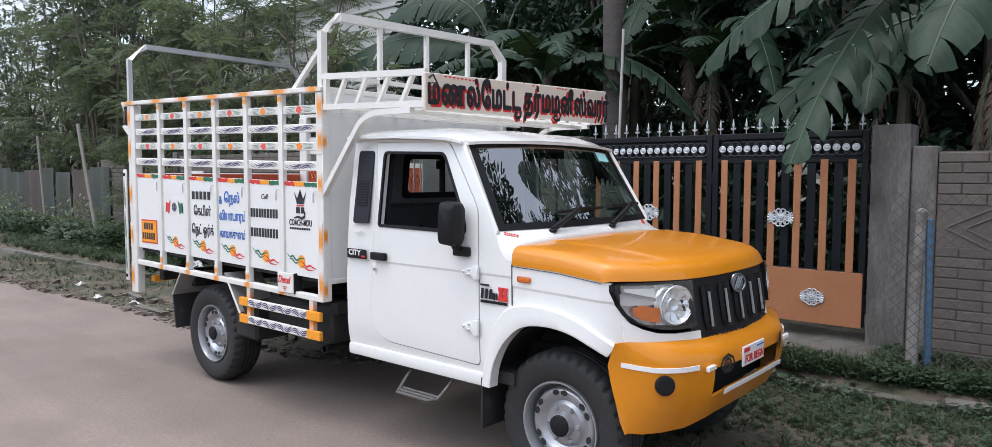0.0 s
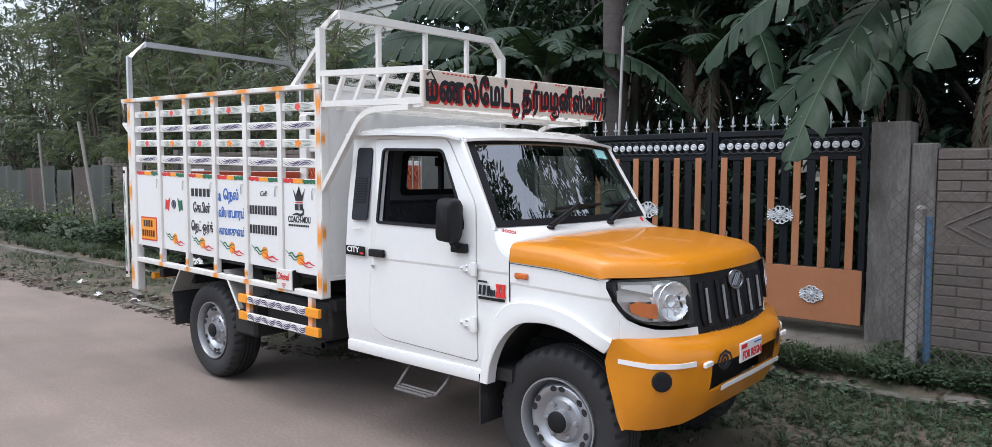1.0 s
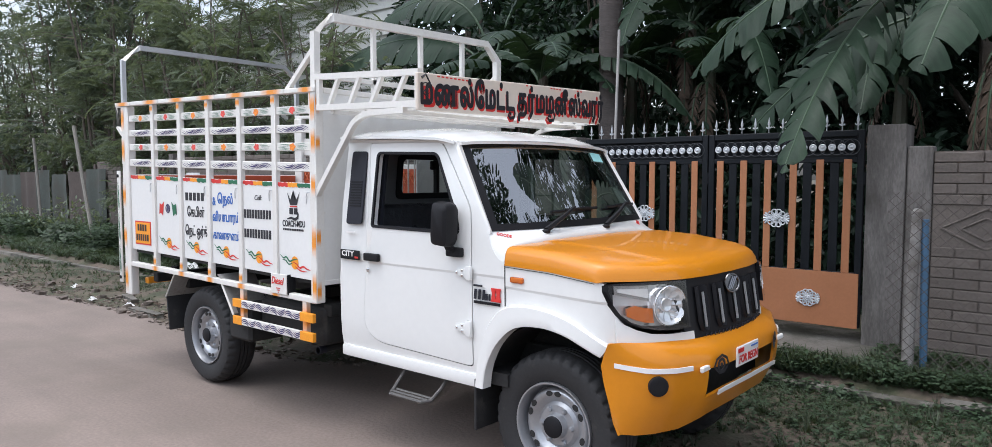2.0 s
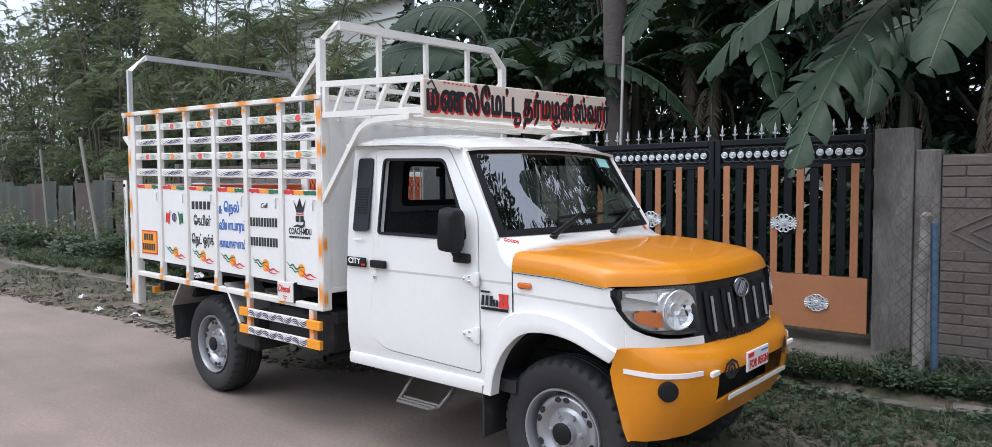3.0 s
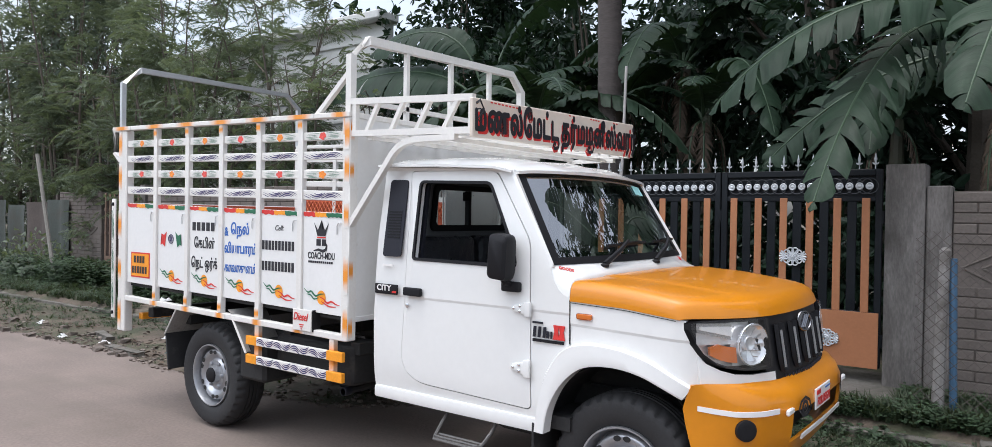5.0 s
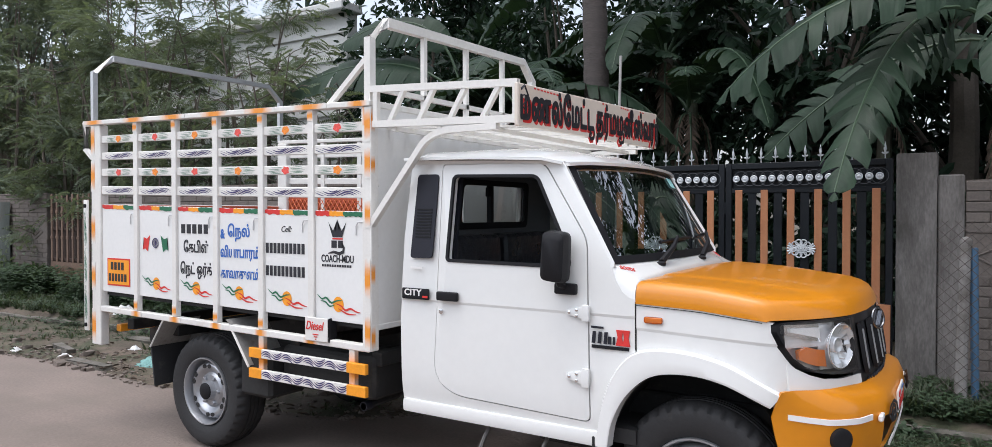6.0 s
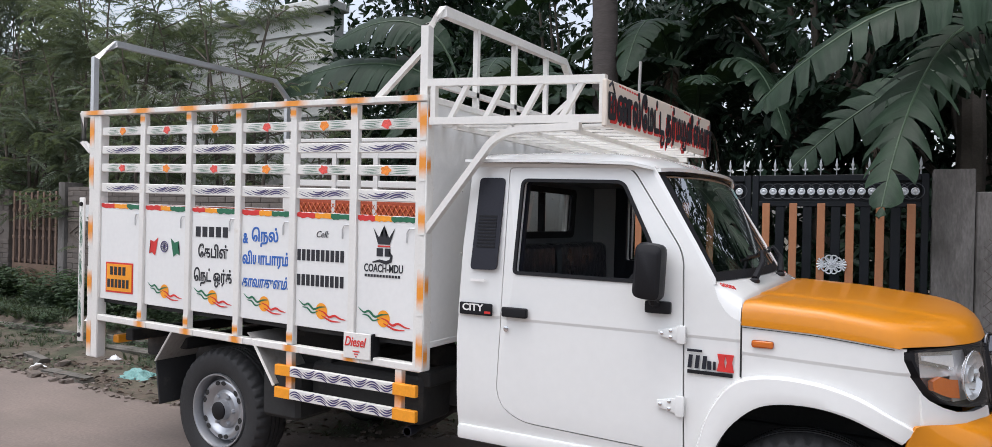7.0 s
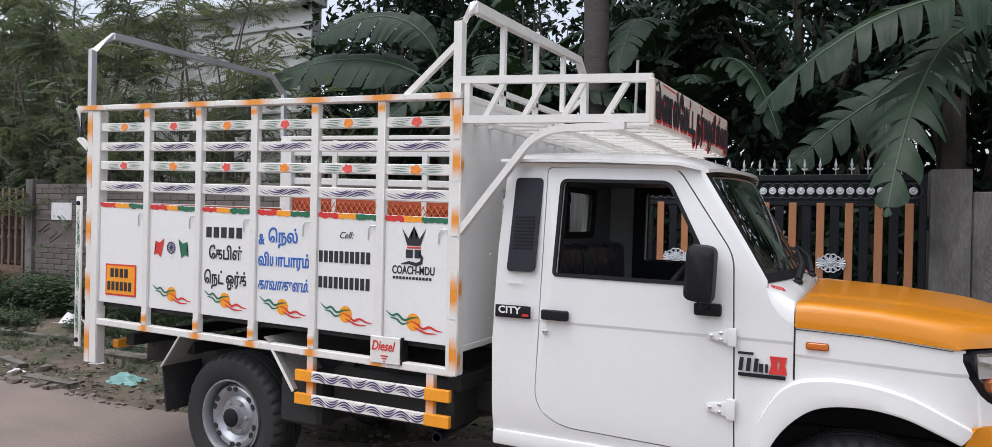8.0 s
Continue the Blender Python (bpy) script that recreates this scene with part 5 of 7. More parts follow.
for s in (-1, 1):
    fy = lambda d: CY + s * (0.76 - d)
    guard = thicken(loft([[(-3.43, fy(0), 0.575), (-3.43, fy(0.26), 0.575)], [(-3.30, fy(0), 0.745), (-3.30, fy(0.26), 0.745)]]), 0.004)
    g = part("mudguard", guard, GALV, truck, "bent galvanised mudguard sheet")
    part("guard_edge", tube([(-3.435, fy(-0.004), 0.575), (-3.30, fy(-0.004), 0.75)], 0.006, 5), CAGE, g)
    g2 = part("mudguard", thicken(loft([[(-2.50, fy(0), 0.56), (-2.50, fy(0.26), 0.56)], [(-2.66, fy(0), 0.775), (-2.66, fy(0.26), 0.775)], [(-2.70, fy(0), 0.80), (-2.70, fy(0.26), 0.80)]]), 0.004), GALV, truck, "bent galvanised mudguard sheet")
    part("guard_edge", tube([(-2.498, fy(-0.004), 0.555), (-2.66, fy(-0.004), 0.775)], 0.007, 5), CAGE, g2)
    fl = box(-3.445, -3.435, min(fy(0), fy(0.27)), max(fy(0), fy(0.27)), 0.33, 0.58, 0.004)
    for v in fl.verts:
        v.co.x += (0.58 - v.co.z) * 0.16
    part("mud_flap", fl, RUBBER, truck, "black rubber mud flap")
    part("inner_guard", box(-2.62, -2.36, min(fy(0.03), fy(0.3)), max(fy(0.03), fy(0.3)), 0.38, 0.62, 0.02), UNDER, truck)
    fl = box(-0.425, -0.412, min(CY + s * 0.72, CY + s * 0.52), max(CY + s * 0.72, CY + s * 0.52), 0.25, 0.50, 0.004)
    part("mud_flap", fl, RUBBER, truck, "black rubber mud flap")
# folding step below the door
b = tube([(-0.96, -0.74, 0.46), (-0.965, -0.80, 0.40), (-0.955, -0.86, 0.352), (-0.93, -0.90, 0.348), (-0.70, -0.90, 0.348), (-0.675, -0.86, 0.352), (-0.665, -0.80, 0.40), (-0.66, -0.74, 0.46)], 0.009, 7)
for y in (-0.875, -0.84):
    tube([(-0.95, y, 0.354), (-0.68, y, 0.354)], 0.007, 6, b)
part("side_step", b, surf("dull_grey_step_steel", (0.11, 0.105, 0.1), 0.5, metal=0.3, var=0.25, scale=15, fine=80, bump=0.1), truck, "dull grey tubular side step")

# ---- cargo cage ----
def rake(bm):
    """The cage rises slightly to the rear."""
    for v in bm.verts:
        v.co.z += (-1.6 - v.co.x) * (0.013 + 0.012 * (v.co.z - 0.75))
    return bm


def rz(x, z):
    return z + (-1.6 - x) * (0.013 + 0.012 * (z - 0.75))


def bump_paint(name, axis):
    """White enamel with an orange airbrushed middle, along the part's own length."""
    m = surf(name, (0.75, 0.73, 0.69), 0.42, var=0.05, scale=6, fine=80, bump=0.04)
    N, L = m.node_tree.nodes, m.node_tree.links
    bs = N["Principled BSDF"]
    src = bs.inputs["Base Color"].links[0].from_socket
    co, sp = N.new("ShaderNodeTexCoord"), N.new("ShaderNodeSeparateXYZ")
    L.new(co.outputs["Generated"], sp.inputs[0])
    a = N.new("ShaderNodeMath")
    a.operation, a.inputs[1].default_value = "SUBTRACT", 0.5
    L.new(sp.outputs[axis], a.inputs[0])
    c = N.new("ShaderNodeMath")
    c.operation = "ABSOLUTE"
    L.new(a.outputs[0], c.inputs[0])
    nz = N.new("ShaderNodeTexNoise")
    nz.inputs["Scale"].default_value = 25
    L.new(co.outputs["Object"], nz.inputs["Vector"])
    d = N.new("ShaderNodeMath")
    d.operation = "MULTIPLY_ADD"
    d.inputs[1].default_value = 0.3
    L.new(nz.outputs["Fac"], d.inputs[0])
    L.new(c.outputs[0], d.inputs[2])
    r = N.new("ShaderNodeMapRange")
    r.inputs["From Min"].default_value, r.inputs["From Max"].default_value = 0.61, 0.26
    L.new(d.outputs[0], r.inputs["Value"])
    mx = N.new("ShaderNodeMix")
    mx.data_type = "RGBA"
    L.new(r.outputs[0], mx.inputs["Factor"])
    L.new(src, mx.inputs["A"])
    mx.inputs["B"].default_value = (0.80, 0.29, 0.03, 1)
    L.new(mx.outputs["Result"], bs.inputs["Base Color"])
    return m


SPRAYX, SPRAYZ = bump_paint("orange_airbrush_across", "X"), bump_paint("orange_airbrush_upright", "Z")
NEAR, FAR = -0.87, 0.77
STILES = (-3.58, -3.175, -2.782, -2.39, -2.0)
BAYS = (-3.78, -3.378, -2.978, -2.586, -2.195, -1.815)
SLATS = ((1.814, 1.862, "flower"), (1.706, 1.754, "wave"), (1.601, 1.650, "flower"), (1.483, 1.537, "wave"))


def ribbon(pts, w, bm=None, y=0.0):
    """A flat painted stroke in the x-z plane that thins towards its ends."""
    pts = [Vector((p[0], 0, p[1])) for p in pts]
    rows = []
    for i, p in enumerate(pts):
        d = (pts[min(i + 1, len(pts) - 1)] - pts[max(i - 1, 0)]).normalized()
        n = Vector((-d.z, 0, d.x))
        k = math.sin(math.pi * (i + 0.35) / (len(pts) - 0.3)) ** 0.7
        q = Vector((0, y, 0))
        rows.append([p + n * w * k + q, p - n * w * k + q])
    b = loft(rows)
    for f in b.faces:
        if f.normal.y > 0:
            f.normal_flip()
    return join(bm, b)


def curve(fn, a, c, n=10):
    return [fn(a + (c - a) * i / n) for i in range(n + 1)]


# one swell of the wave: a thin outline, then fat and thin tapering strokes
SWELL = (
    (((-0.97, 0.62), (-0.72, 0.1), (-0.42, -0.62), (-0.15, -0.58), (0.08, 0.0), (0.3, 0.55), (0.55, 0.55), (0.78, 0.0), (0.97, -0.6)), 0.036),
    (((-0.64, 0.42), (-0.42, -0.12), (-0.2, -0.2), (0.0, 0.2), (0.16, 0.62)), 0.088),
    (((-0.42, 0.62), (-0.24, 0.22), (-0.08, 0.36), (0.02, 0.66)), 0.06),
    (((-0.06, -0.74), (0.14, -0.34), (0.34, 0.14), (0.54, 0.14), (0.8, -0.5)), 0.088),
    (((0.16, -0.76), (0.36, -0.36), (0.52, -0.26), (0.7, -0.68)), 0.066),
    (((0.5, 0.76), (0.74, 0.5), (0.97, -0.1)), 0.045),
    (((-0.95, 0.1), (-0.78, -0.35), (-0.58, -0.72)), 0.045),
)


def wave_strokes(w, h, bm=None, swells=1):
    """Running waves made of tapering brush strokes."""
    b = bm or bmesh.new()
    step = w / swells
    for k in range(swells):
        cx = -w / 2 + step * (k + 0.5)
        for pts, fat in SWELL:
            ribbon([(cx + x * step * 0.5, z * h * 0.47) for x, z in flow(pts)], fat * h, b)
    return b


def leaf_strokes(w, h):
    b = bmesh.new()
    for s in (-1, 1):
        for k in range(5):
            z0 = (k - 2) * 0.17 * h
            g = lambda t: (s * (0.13 + 0.30 * t - 0.03 * abs(k - 2)) * w, z0 * (1.25 - 0.35 * t) + 0.05 * h * math.sin(t * 4 + k))
            ribbon(curve(g, 0.0, 1.0, 8), 0.028 * h, b)
    return b


def rose(r, seed):
    rr = random.Random(seed)
    b = bmesh.new()
    n = 22
    vs = []
    for i in range(n):
        t = 2 * math.pi * i / n
        q = r * (0.95 + 0.13 * math.cos(5 * t + seed) + 0.12 * rr.uniform(-1, 1))
        vs.append(b.verts.new((1.35 * q * math.cos(t), 0, q * math.sin(t))))
    c = b.verts.new((0, 0, 0))
    for i in range(n):
        b.faces.new((c, vs[(i + 1) % n], vs[i]))
    return b


WAVE = to_mesh("painted_wave", wave_strokes(0.33, 0.046), VIOLET, 0, False)
LEAVES = to_mesh("painted_leaves", leaf_strokes(0.34, 0.046), GREENPAINT, 0, False)
ROSES = [to_mesh("painted_rose", rose(0.0215, k), ROSE if k % 2 else ORANGEROSE, 0, False) for k in range(4)]


def decal(mesh, parent, x, y, z):
    ob = hang(new(mesh.name.split(".")[0], mesh), parent)
    ob.location = (x, y, z)
    return ob


def brush(x0, x1, z0, z1, y, seed):
    """A dab of paint drawn along a strip, uneven along its edges and ends."""
    rr = random.Random(seed)
    n = 8
    low = [(x0 + (x1 - x0) * k / n, z0 + 0.004 * rr.uniform(-1, 1) + (0.005 if k == 0 else 0)) for k in range(n + 1)]
    top = [(x0 + (x1 - x0) * k / n, z1 + 0.0025 * rr.uniform(-1, 1)) for k in range(n, -1, -1)]
    return plate(low + top, [], xz(y), 0.0006)


def cage_side(y, near):
    """One long side: posts, stiles, slats, lower panels and rails. Outer face at y."""
    s = 1 if near else -1
    Y = lambda d: y + s * d
    yb = lambda a, c: (min(Y(a), Y(c)), max(Y(a), Y(c)))
    side = part("cage_frame", rake(box(-4.105, -1.581, *yb(-0.008, 0.04), 1.933, 1.962, 0.004)), CAGE, truck, "white slatted cage side with orange joints" if near else "white slatted cage side")
    part("corner_post", rake(box(-1.640, -1.581, *yb(0, 0.06), 0.732, 1.933, 0.005)), CAGE, side)
    part("corner_post", rake(box(-4.092, -3.985, *yb(0, 0.06), 0.505, 1.933, 0.006)), CAGE, side)
    for x in STILES:
        part("stile", rake(box(x - 0.021, x + 0.021, *yb(0, 0.035), 0.762, 1.933, 0.003)), CAGE, side)
    part("lower_rail", rake(box(-4.0, -1.60, *yb(0.002, 0.045), 0.727, 0.762, 0.004)), CAGE, side)
    for z0, z1, kind in SLATS:
        sl = part("slat", rake(box(-3.985, -1.64, *yb(0.012, 0.026), z0, z1, 0.004)), CAGE, side)
        if near:
            for i, x in enumerate(BAYS):
                zc = rz(x, (z0 + z1) / 2)
                if kind == "wave":
                    decal(WAVE, sl, x, Y(0.0105), zc)
                else:
                    decal(LEAVES, sl, x, Y(0.0105), zc)
                    decal(ROSES[(i + (0 if z0 > 1.7 else 1)) % 2 + 2 * (i % 2 == 0)], sl, x, Y(0.0090), zc)
    edges = (-3.985, *STILES, -1.64)
    for i in range(6):
        a, c = edges[i] + (0.021 if i else 0), edges[i + 1] - (0.021 if i < 5 else 0)
        p = part("side_panel_sheet", rake(box(a, c, *yb(0.016, 0.024), 0.858, 1.418, 0.002)), PANEL, side, "white painted steel sheet")
        part("inner_sheet", rake(box(a, c, *yb(0.026, 0.030), 0.90, 1.40 if near else 1.50, 0.0)), LATTICE, p, "red-orange painted inside")
        if near:
            cuts = (a + 0.002, a + (c - a) * (0.37 + 0.04 * math.sin(i * 2.3)), a + (c - a) * (0.64 + 0.04 * math.cos(i * 1.7)), c - 0.002)
            for k, m in enumerate((REDPAINT, ORANGE, GREENPAINT)):
                part("top_stripe", rake(brush(cuts[k] - (0.010 if k else 0.0), cuts[k + 1], 1.391, 1.416, Y(0.0145 - 0.0008 * k), 10 * i + k)), m, p)
            tag = rake(tube([(c - 0.05, Y(0.012), 1.30), (c - 0.048, Y(0.010), 1.345), (c - 0.03, Y(0.006), 1.365), (c - 0.004, Y(0.008), 1.366)], 0.003, 5))
            part("hook", tag, SILVER, p)
    return side


near_side = cage_side(NEAR, True)
far_side = cage_side(FAR, False)
# lattice strip seen inside over the far panels
for i in range(46):
    x = -3.95 + i * 0.0495
    b = bmesh.new()
    for s in (-1, 1):
        tube([(x - 0.036 * s, FAR - 0.034, 1.38), (x + 0.036 * s, FAR - 0.034, 1.475)], 0.0045, 4, b)
    part("lattice_bar", rake(b), LATTICEBAR, far_side)
# orange joints
for x in (-4.04, *STILES, -1.61):
    part("joint_paint", rake(box(x - 0.13, min(x + 0.13, -1.582), NEAR - 0.0105, NEAR - 0.0085, 1.935, 1.9605)), SPRAYX, near_side)
    if -4.0 < x < -1.7:
        part("joint_paint", rake(box(x - 0.019, x + 0.019, NEAR - 0.002, NEAR - 0.0005, 1.875, 1.932)), SPRAYZ, near_side)
    if -4.0 < x < -1.7:
        part("joint_paint", rake(box(x - 0.06, x + 0.06, NEAR - 0.0005, NEAR + 0.0008, 0.729, 0.760)), SPRAYX, near_side)
        part("joint_paint", rake(box(x - 0.019, x + 0.019, NEAR - 0.002, NEAR - 0.0005, 0.765, 0.83)), SPRAYZ, near_side)
part("post_paint", rake(box(-1.638, -1.583, NEAR - 0.002, NEAR - 0.0005, 1.84, 1.93)), SPRAYX, near_side)
for z0, z1 in ((1.76, 1.93), (1.58, 1.74), (1.34, 1.48), (0.98, 1.19), (0.735, 0.92)):
    part("post_paint", rake(box(-1.618, -1.583, NEAR - 0.0035, NEAR - 0.0022, z0, z1)), SPRAYZ, near_side)
for z0, z1 in ((1.80, 1.93), (1.60, 1.70), (1.05, 1.17), (0.74, 0.86)):
    part("post_paint", rake(box(-1.5805, -1.5792, NEAR + 0.003, NEAR + 0.030, z0, z1)), SPRAYZ, near_side)
for z0, z1 in ((1.74, 1.93), (1.50, 1.70), (1.16, 1.36), (0.86, 1.04), (0.51, 0.74)):
    part("post_paint", rake(box(-4.088, -4.045, NEAR - 0.002, NEAR - 0.0005, z0, z1)), SPRAYZ, near_side)
# bulkhead behind the cab, tailgate, floor
bulk = part("bulkhead", plate([(NEAR + 0.045, 0.85), (FAR - 0.045, 0.85), (FAR - 0.045, 1.93), (NEAR + 0.045, 1.93)], [[(-0.44, 1.24), (-0.075, 1.24), (-0.075, 1.565), (-0.44, 1.565)]], yz(-1.60), 0.012), PANEL, truck, "white sheet steel front wall of the cage")
for y in np.linspace(-0.42, -0.09, 7):
    part("window_bar", box(-1.600, -1.594, float(y) - 0.004, float(y) + 0.004, 1.24, 1.565), CAGE, bulk)
for y in np.linspace(NEAR + 0.06, FAR - 0.06, 7):
    for z in (0.95, 1.25, 1.55, 1.85):
        part("bolt", moved(lathe([(0.008, 0), (0.007, 0.005), (0.002, 0.006)], 8, axis="x"), Matrix.Translation((-1.588, float(y), z))), CAGE, bulk)
part("bulkhead_frame", box(-1.62, -1.58, NEAR + 0.06, FAR - 0.06, 1.93, 1.962, 0.004), CAGE, bulk)
part("bulkhead_foot", box(-1.60, -1.584, NEAR + 0.05, FAR - 0.05, 0.83, 0.86, 0.004), PANEL, bulk)
tail = part("tailgate", rake(box(-4.09, -4.075, NEAR + 0.06, FAR - 0.06, 0.86, 1.42, 0.003)), PANEL, truck, "white tailgate of the cage")
part("tailgate_lining", rake(box(-4.071, -4.064, NEAR + 0.07, FAR - 0.07, 0.88, 1.415, 0.002)), LATTICE, tail, "red painted inner face")
part("load_floor", rake(box(-4.06, -1.60, NEAR + 0.045, FAR - 0.045, 0.832, 0.86, 0.0)), UNDER, truck, "dark load floor of the cage")
part("rear_underrun", rake(box(-3.98, -3.93, NEAR + 0.10, FAR - 0.10, 0.585, 0.632, 0.006)), ORANGE, truck, "orange rear underrun bar")
for y in (NEAR + 0.3, FAR - 0.3):
    part("underrun_bracket", rake(box(-3.96, -3.92, y, y + 0.05, 0.632, 0.70)), UNDER, truck)
# painted latch bar and bent bracket on the rear corner
lb = part("latch_bar", box(-4.155, -4.105, NEAR - 0.02, NEAR - 0.008, 0.62, 1.50, 0.005, None, 2), CAGE, truck, "white latch bar with painted strokes")
wv = moved(wave_strokes(0.75, 0.045, None, 3), Matrix.Translation((-4.13, NEAR - 0.0212, 1.06)) @ Matrix.Rotation(radians(90), 4, "Y"))
part("painted_wave", wv, GREENPAINT, lb, fix=False, smooth=0)
for z in (0.66, 1.46):
    part("bolt", moved(lathe([(0.014, 0), (0.013, -0.008), (0.004, -0.01)], 10), Matrix.Translation((-4.13, NEAR - 0.02, z))), BLACK, lb)
part("corner_bracket", rake(tube([(-4.09, NEAR + 0.02, 1.94), (-4.19, NEAR + 0.02, 1.94), (-4.19, NEAR + 0.02, 1.78), (-4.10, NEAR + 0.02, 1.72)], (0.014, 0.014), 4, square=True)), CAGE, truck)

# hoops and rack
def hoop(x, z0, near, far, inset, mat, r, label):
    """near and far: the heights of the bend and of the bar at either side."""
    pts = [(x, NEAR + 0.03, z0), (x, NEAR + 0.03, near[0]), (x, NEAR + 0.03 + inset, near[1]), (x, FAR - 0.02 - inset, far[1]), (x, FAR - 0.02, far[0]), (x, FAR - 0.02, z0)]
    return part("hoop", tube(pts, (r, r), 4, square=True), mat, truck, label)


hoop(-4.10, rz(-4.1, 1.95), (2.36, 2.475), (2.36, 2.475), 0.13, SILVER, 0.016, "bare steel hoop over the tail of the cage")
hp = hoop(-1.612, 1.72, (2.27, 2.37), (2.295, 2.405), 0.12, CAGE, 0.02, "white steel hoop over the front of the cage")
for y in (NEAR + 0.03 + q * (FAR - NEAR - 0.06) for q in (0.27, 0.52, 0.77)):
    part("upright", tube([(-1.612, float(y), 1.95), (-1.612, float(y), 2.37 + 0.035 * (float(y) - NEAR) / (FAR - NEAR))], (0.013, 0.013), 4, square=True), CAGE, hp)
for y in (NEAR + 0.03, FAR - 0.03):
    part("brace", tube([(-1.615, y, 2.185), (-1.885, y, 1.965)], (0.013, 0.013), 4, square=True), CAGE, hp)
part("hoop_rail", tube([(-1.612, NEAR + 0.03, 2.03), (-1.612, FAR - 0.03, 2.03)], (0.013, 0.013), 4, square=True), CAGE, hp)
rack = part("roof_rack", tube([(-1.59, NEAR + 0.02, 1.845), (-0.755, NEAR + 0.02, 1.816)], (0.014, 0.016), 4, square=True), CAGE, truck, "white steel rack over the cab")
for y in (NEAR + 0.02, FAR - 0.02):
    if y > 0:
        part("rack_rail", tube([(-1.59, y, 1.845), (-0.755, y, 1.816)], (0.014, 0.016), 4, square=True), CAGE, rack)
    part("rack_rail", tube([(-1.59, y, 2.016), (-0.755, y, 1.97 if y < 0 else 2.0)], (0.014, 0.016), 4, square=True), CAGE, rack)
    for x0, x1 in ((-1.56, -1.56), (-0.765, -0.765)):
        part("rack_post", tube([(x0, y, 1.84 + (x0 + 1.59) * -0.035), (x1, y, 2.012 + (x1 + 1.59) * (-0.055 if y < 0 else -0.02))], (0.013, 0.013), 4, square=True), CAGE, rack)
    for k in range(4):
        x0 = -1.475 + k * 0.178
        part("rack_strut", tube([(x0, y, 1.85 - (x0 + 1.59) * 0.035), (x0 + 0.09, y, 2.008 - (x0 + 1.68) * (0.055 if y < 0 else 0.02))], (0.011, 0.011), 4, square=True), CAGE, rack)
    arc = [(-0.86, y, 1.79), (-1.02, y, 1.79)] + [(-1.10 - 0.20 * math.sin(t), y, 1.79 - 0.12 * (1 - math.cos(t))) for t in np.linspace(0, 1.15, 8)] + [(-1.60, y, 1.345)]
    part("curved_brace", tube(arc, (0.0165, 0.0145), 4, square=True), CAGE, rack)
for k in range(11):
    y = NEAR + 0.14 + k * (FAR - NEAR - 0.28) / 10
    part("rack_slat", tube([(-1.585, y, 1.838), (-0.755, y, 1.795)], (0.016, 0.005), 4, square=True), CAGE, rack)
for x in (-1.45, -1.18, -0.92):
    part("rack_cross", tube([(x, NEAR + 0.02, 1.822 - (x + 1.59) * 0.054), (x, FAR - 0.02, 1.822 - (x + 1.59) * 0.054)], (0.012, 0.010), 4, square=True), CAGE, rack)

# name board
SX = -0.742
board = part("name_board", box(SX - 0.02, SX, NEAR - 0.005, FAR + 0.01, 1.783, 1.966, 0.004), CREAM, rack, "cream name board with black and red painted Tamil words")
for v in board.data.vertices:
    v.co.z += (v.co.y - NEAR) * (0.031 if v.co.z > 1.87 else 0.014)


def tamil(clusters, size, weight):
    """Syllables set side by side; a trailing '_' asks for the hooked u sign below the letter."""
    out, x = bmesh.new(), 0.0
    for c in clusters:
        if c == " ":
            x += 0.2 * size
            continue
        hook = c.endswith("_")
        g = letters(c.rstrip("_"), size, Matrix.Identity(4), None, 0.0, rise="TOP_BASELINE")
        if weight:
            thin, lift = g.copy(), 0.0
            for k in range(8):
                a = 2 * math.pi * k / 8
                twin = thin.copy()
                lift += 0.00004
                bmesh.ops.translate(twin, vec=(weight * 1.1 * math.cos(a), weight * 0.8 * math.sin(a), lift), verts=twin.verts)
                join(g, twin)
            thin.free()
        lo, hi = min(v.co.x for v in g.verts), max(v.co.x for v in g.verts)
        for v in g.verts:
            v.co.x += x - lo
        w = hi - lo
        if hook:
            r = 0.055 * size
            pts = [(x + w - 0.04 * size, 0.05 * size), (x + w + 0.03 * size, -0.10 * size), (x + w - 0.06 * size, -0.24 * size), (x + 0.45 * w, -0.27 * size), (x + 0.25 * w, -0.17 * size), (x + 0.4 * w, -0.09 * size), (x + 0.6 * w, -0.14 * size)]
            h = tube([(p[0], p[1], 0) for p in pts], (r, 0.0008), 4, square=True)
            for v in h.verts:
                v.co.z = max(-0.0008, min(0.0008, v.co.z))
            join(g, h)
        join(out, g)
        x += w + 0.07 * size
    for v in out.verts:
        v.co.x -= x / 2
    return out


tilt = Matrix.Rotation(0.022, 4, "X")
SYL = ["ம", "ண", "ல்", "ே", "ம", "ட்", "ட_", " ", "த", "ர்", "ம", "ம_", "னீ", "ஸ்", "வ", "ர", "ர்"]
probe = tamil(SYL, 0.2, 0.0)
fit_x = 1.49 / (max(v.co.x for v in probe.verts) - min(v.co.x for v in probe.verts))
probe.free()
for dx, dy, dz, m, w in ((0.0006, -0.010, -0.014, REDPAINT, 0.006), (0.0026, 0.0, 0.0, BLACKPAINT, 0.0095)):
    t = tamil(SYL, 0.2, w)
    part("lettering", moved(t, Matrix.Translation((SX + dx, -0.02 + dy, 1.836 + dz)) @ tilt @ R90 @ Matrix.Diagonal((fit_x, 0.86, 1, 1))), m, board, smooth=0)
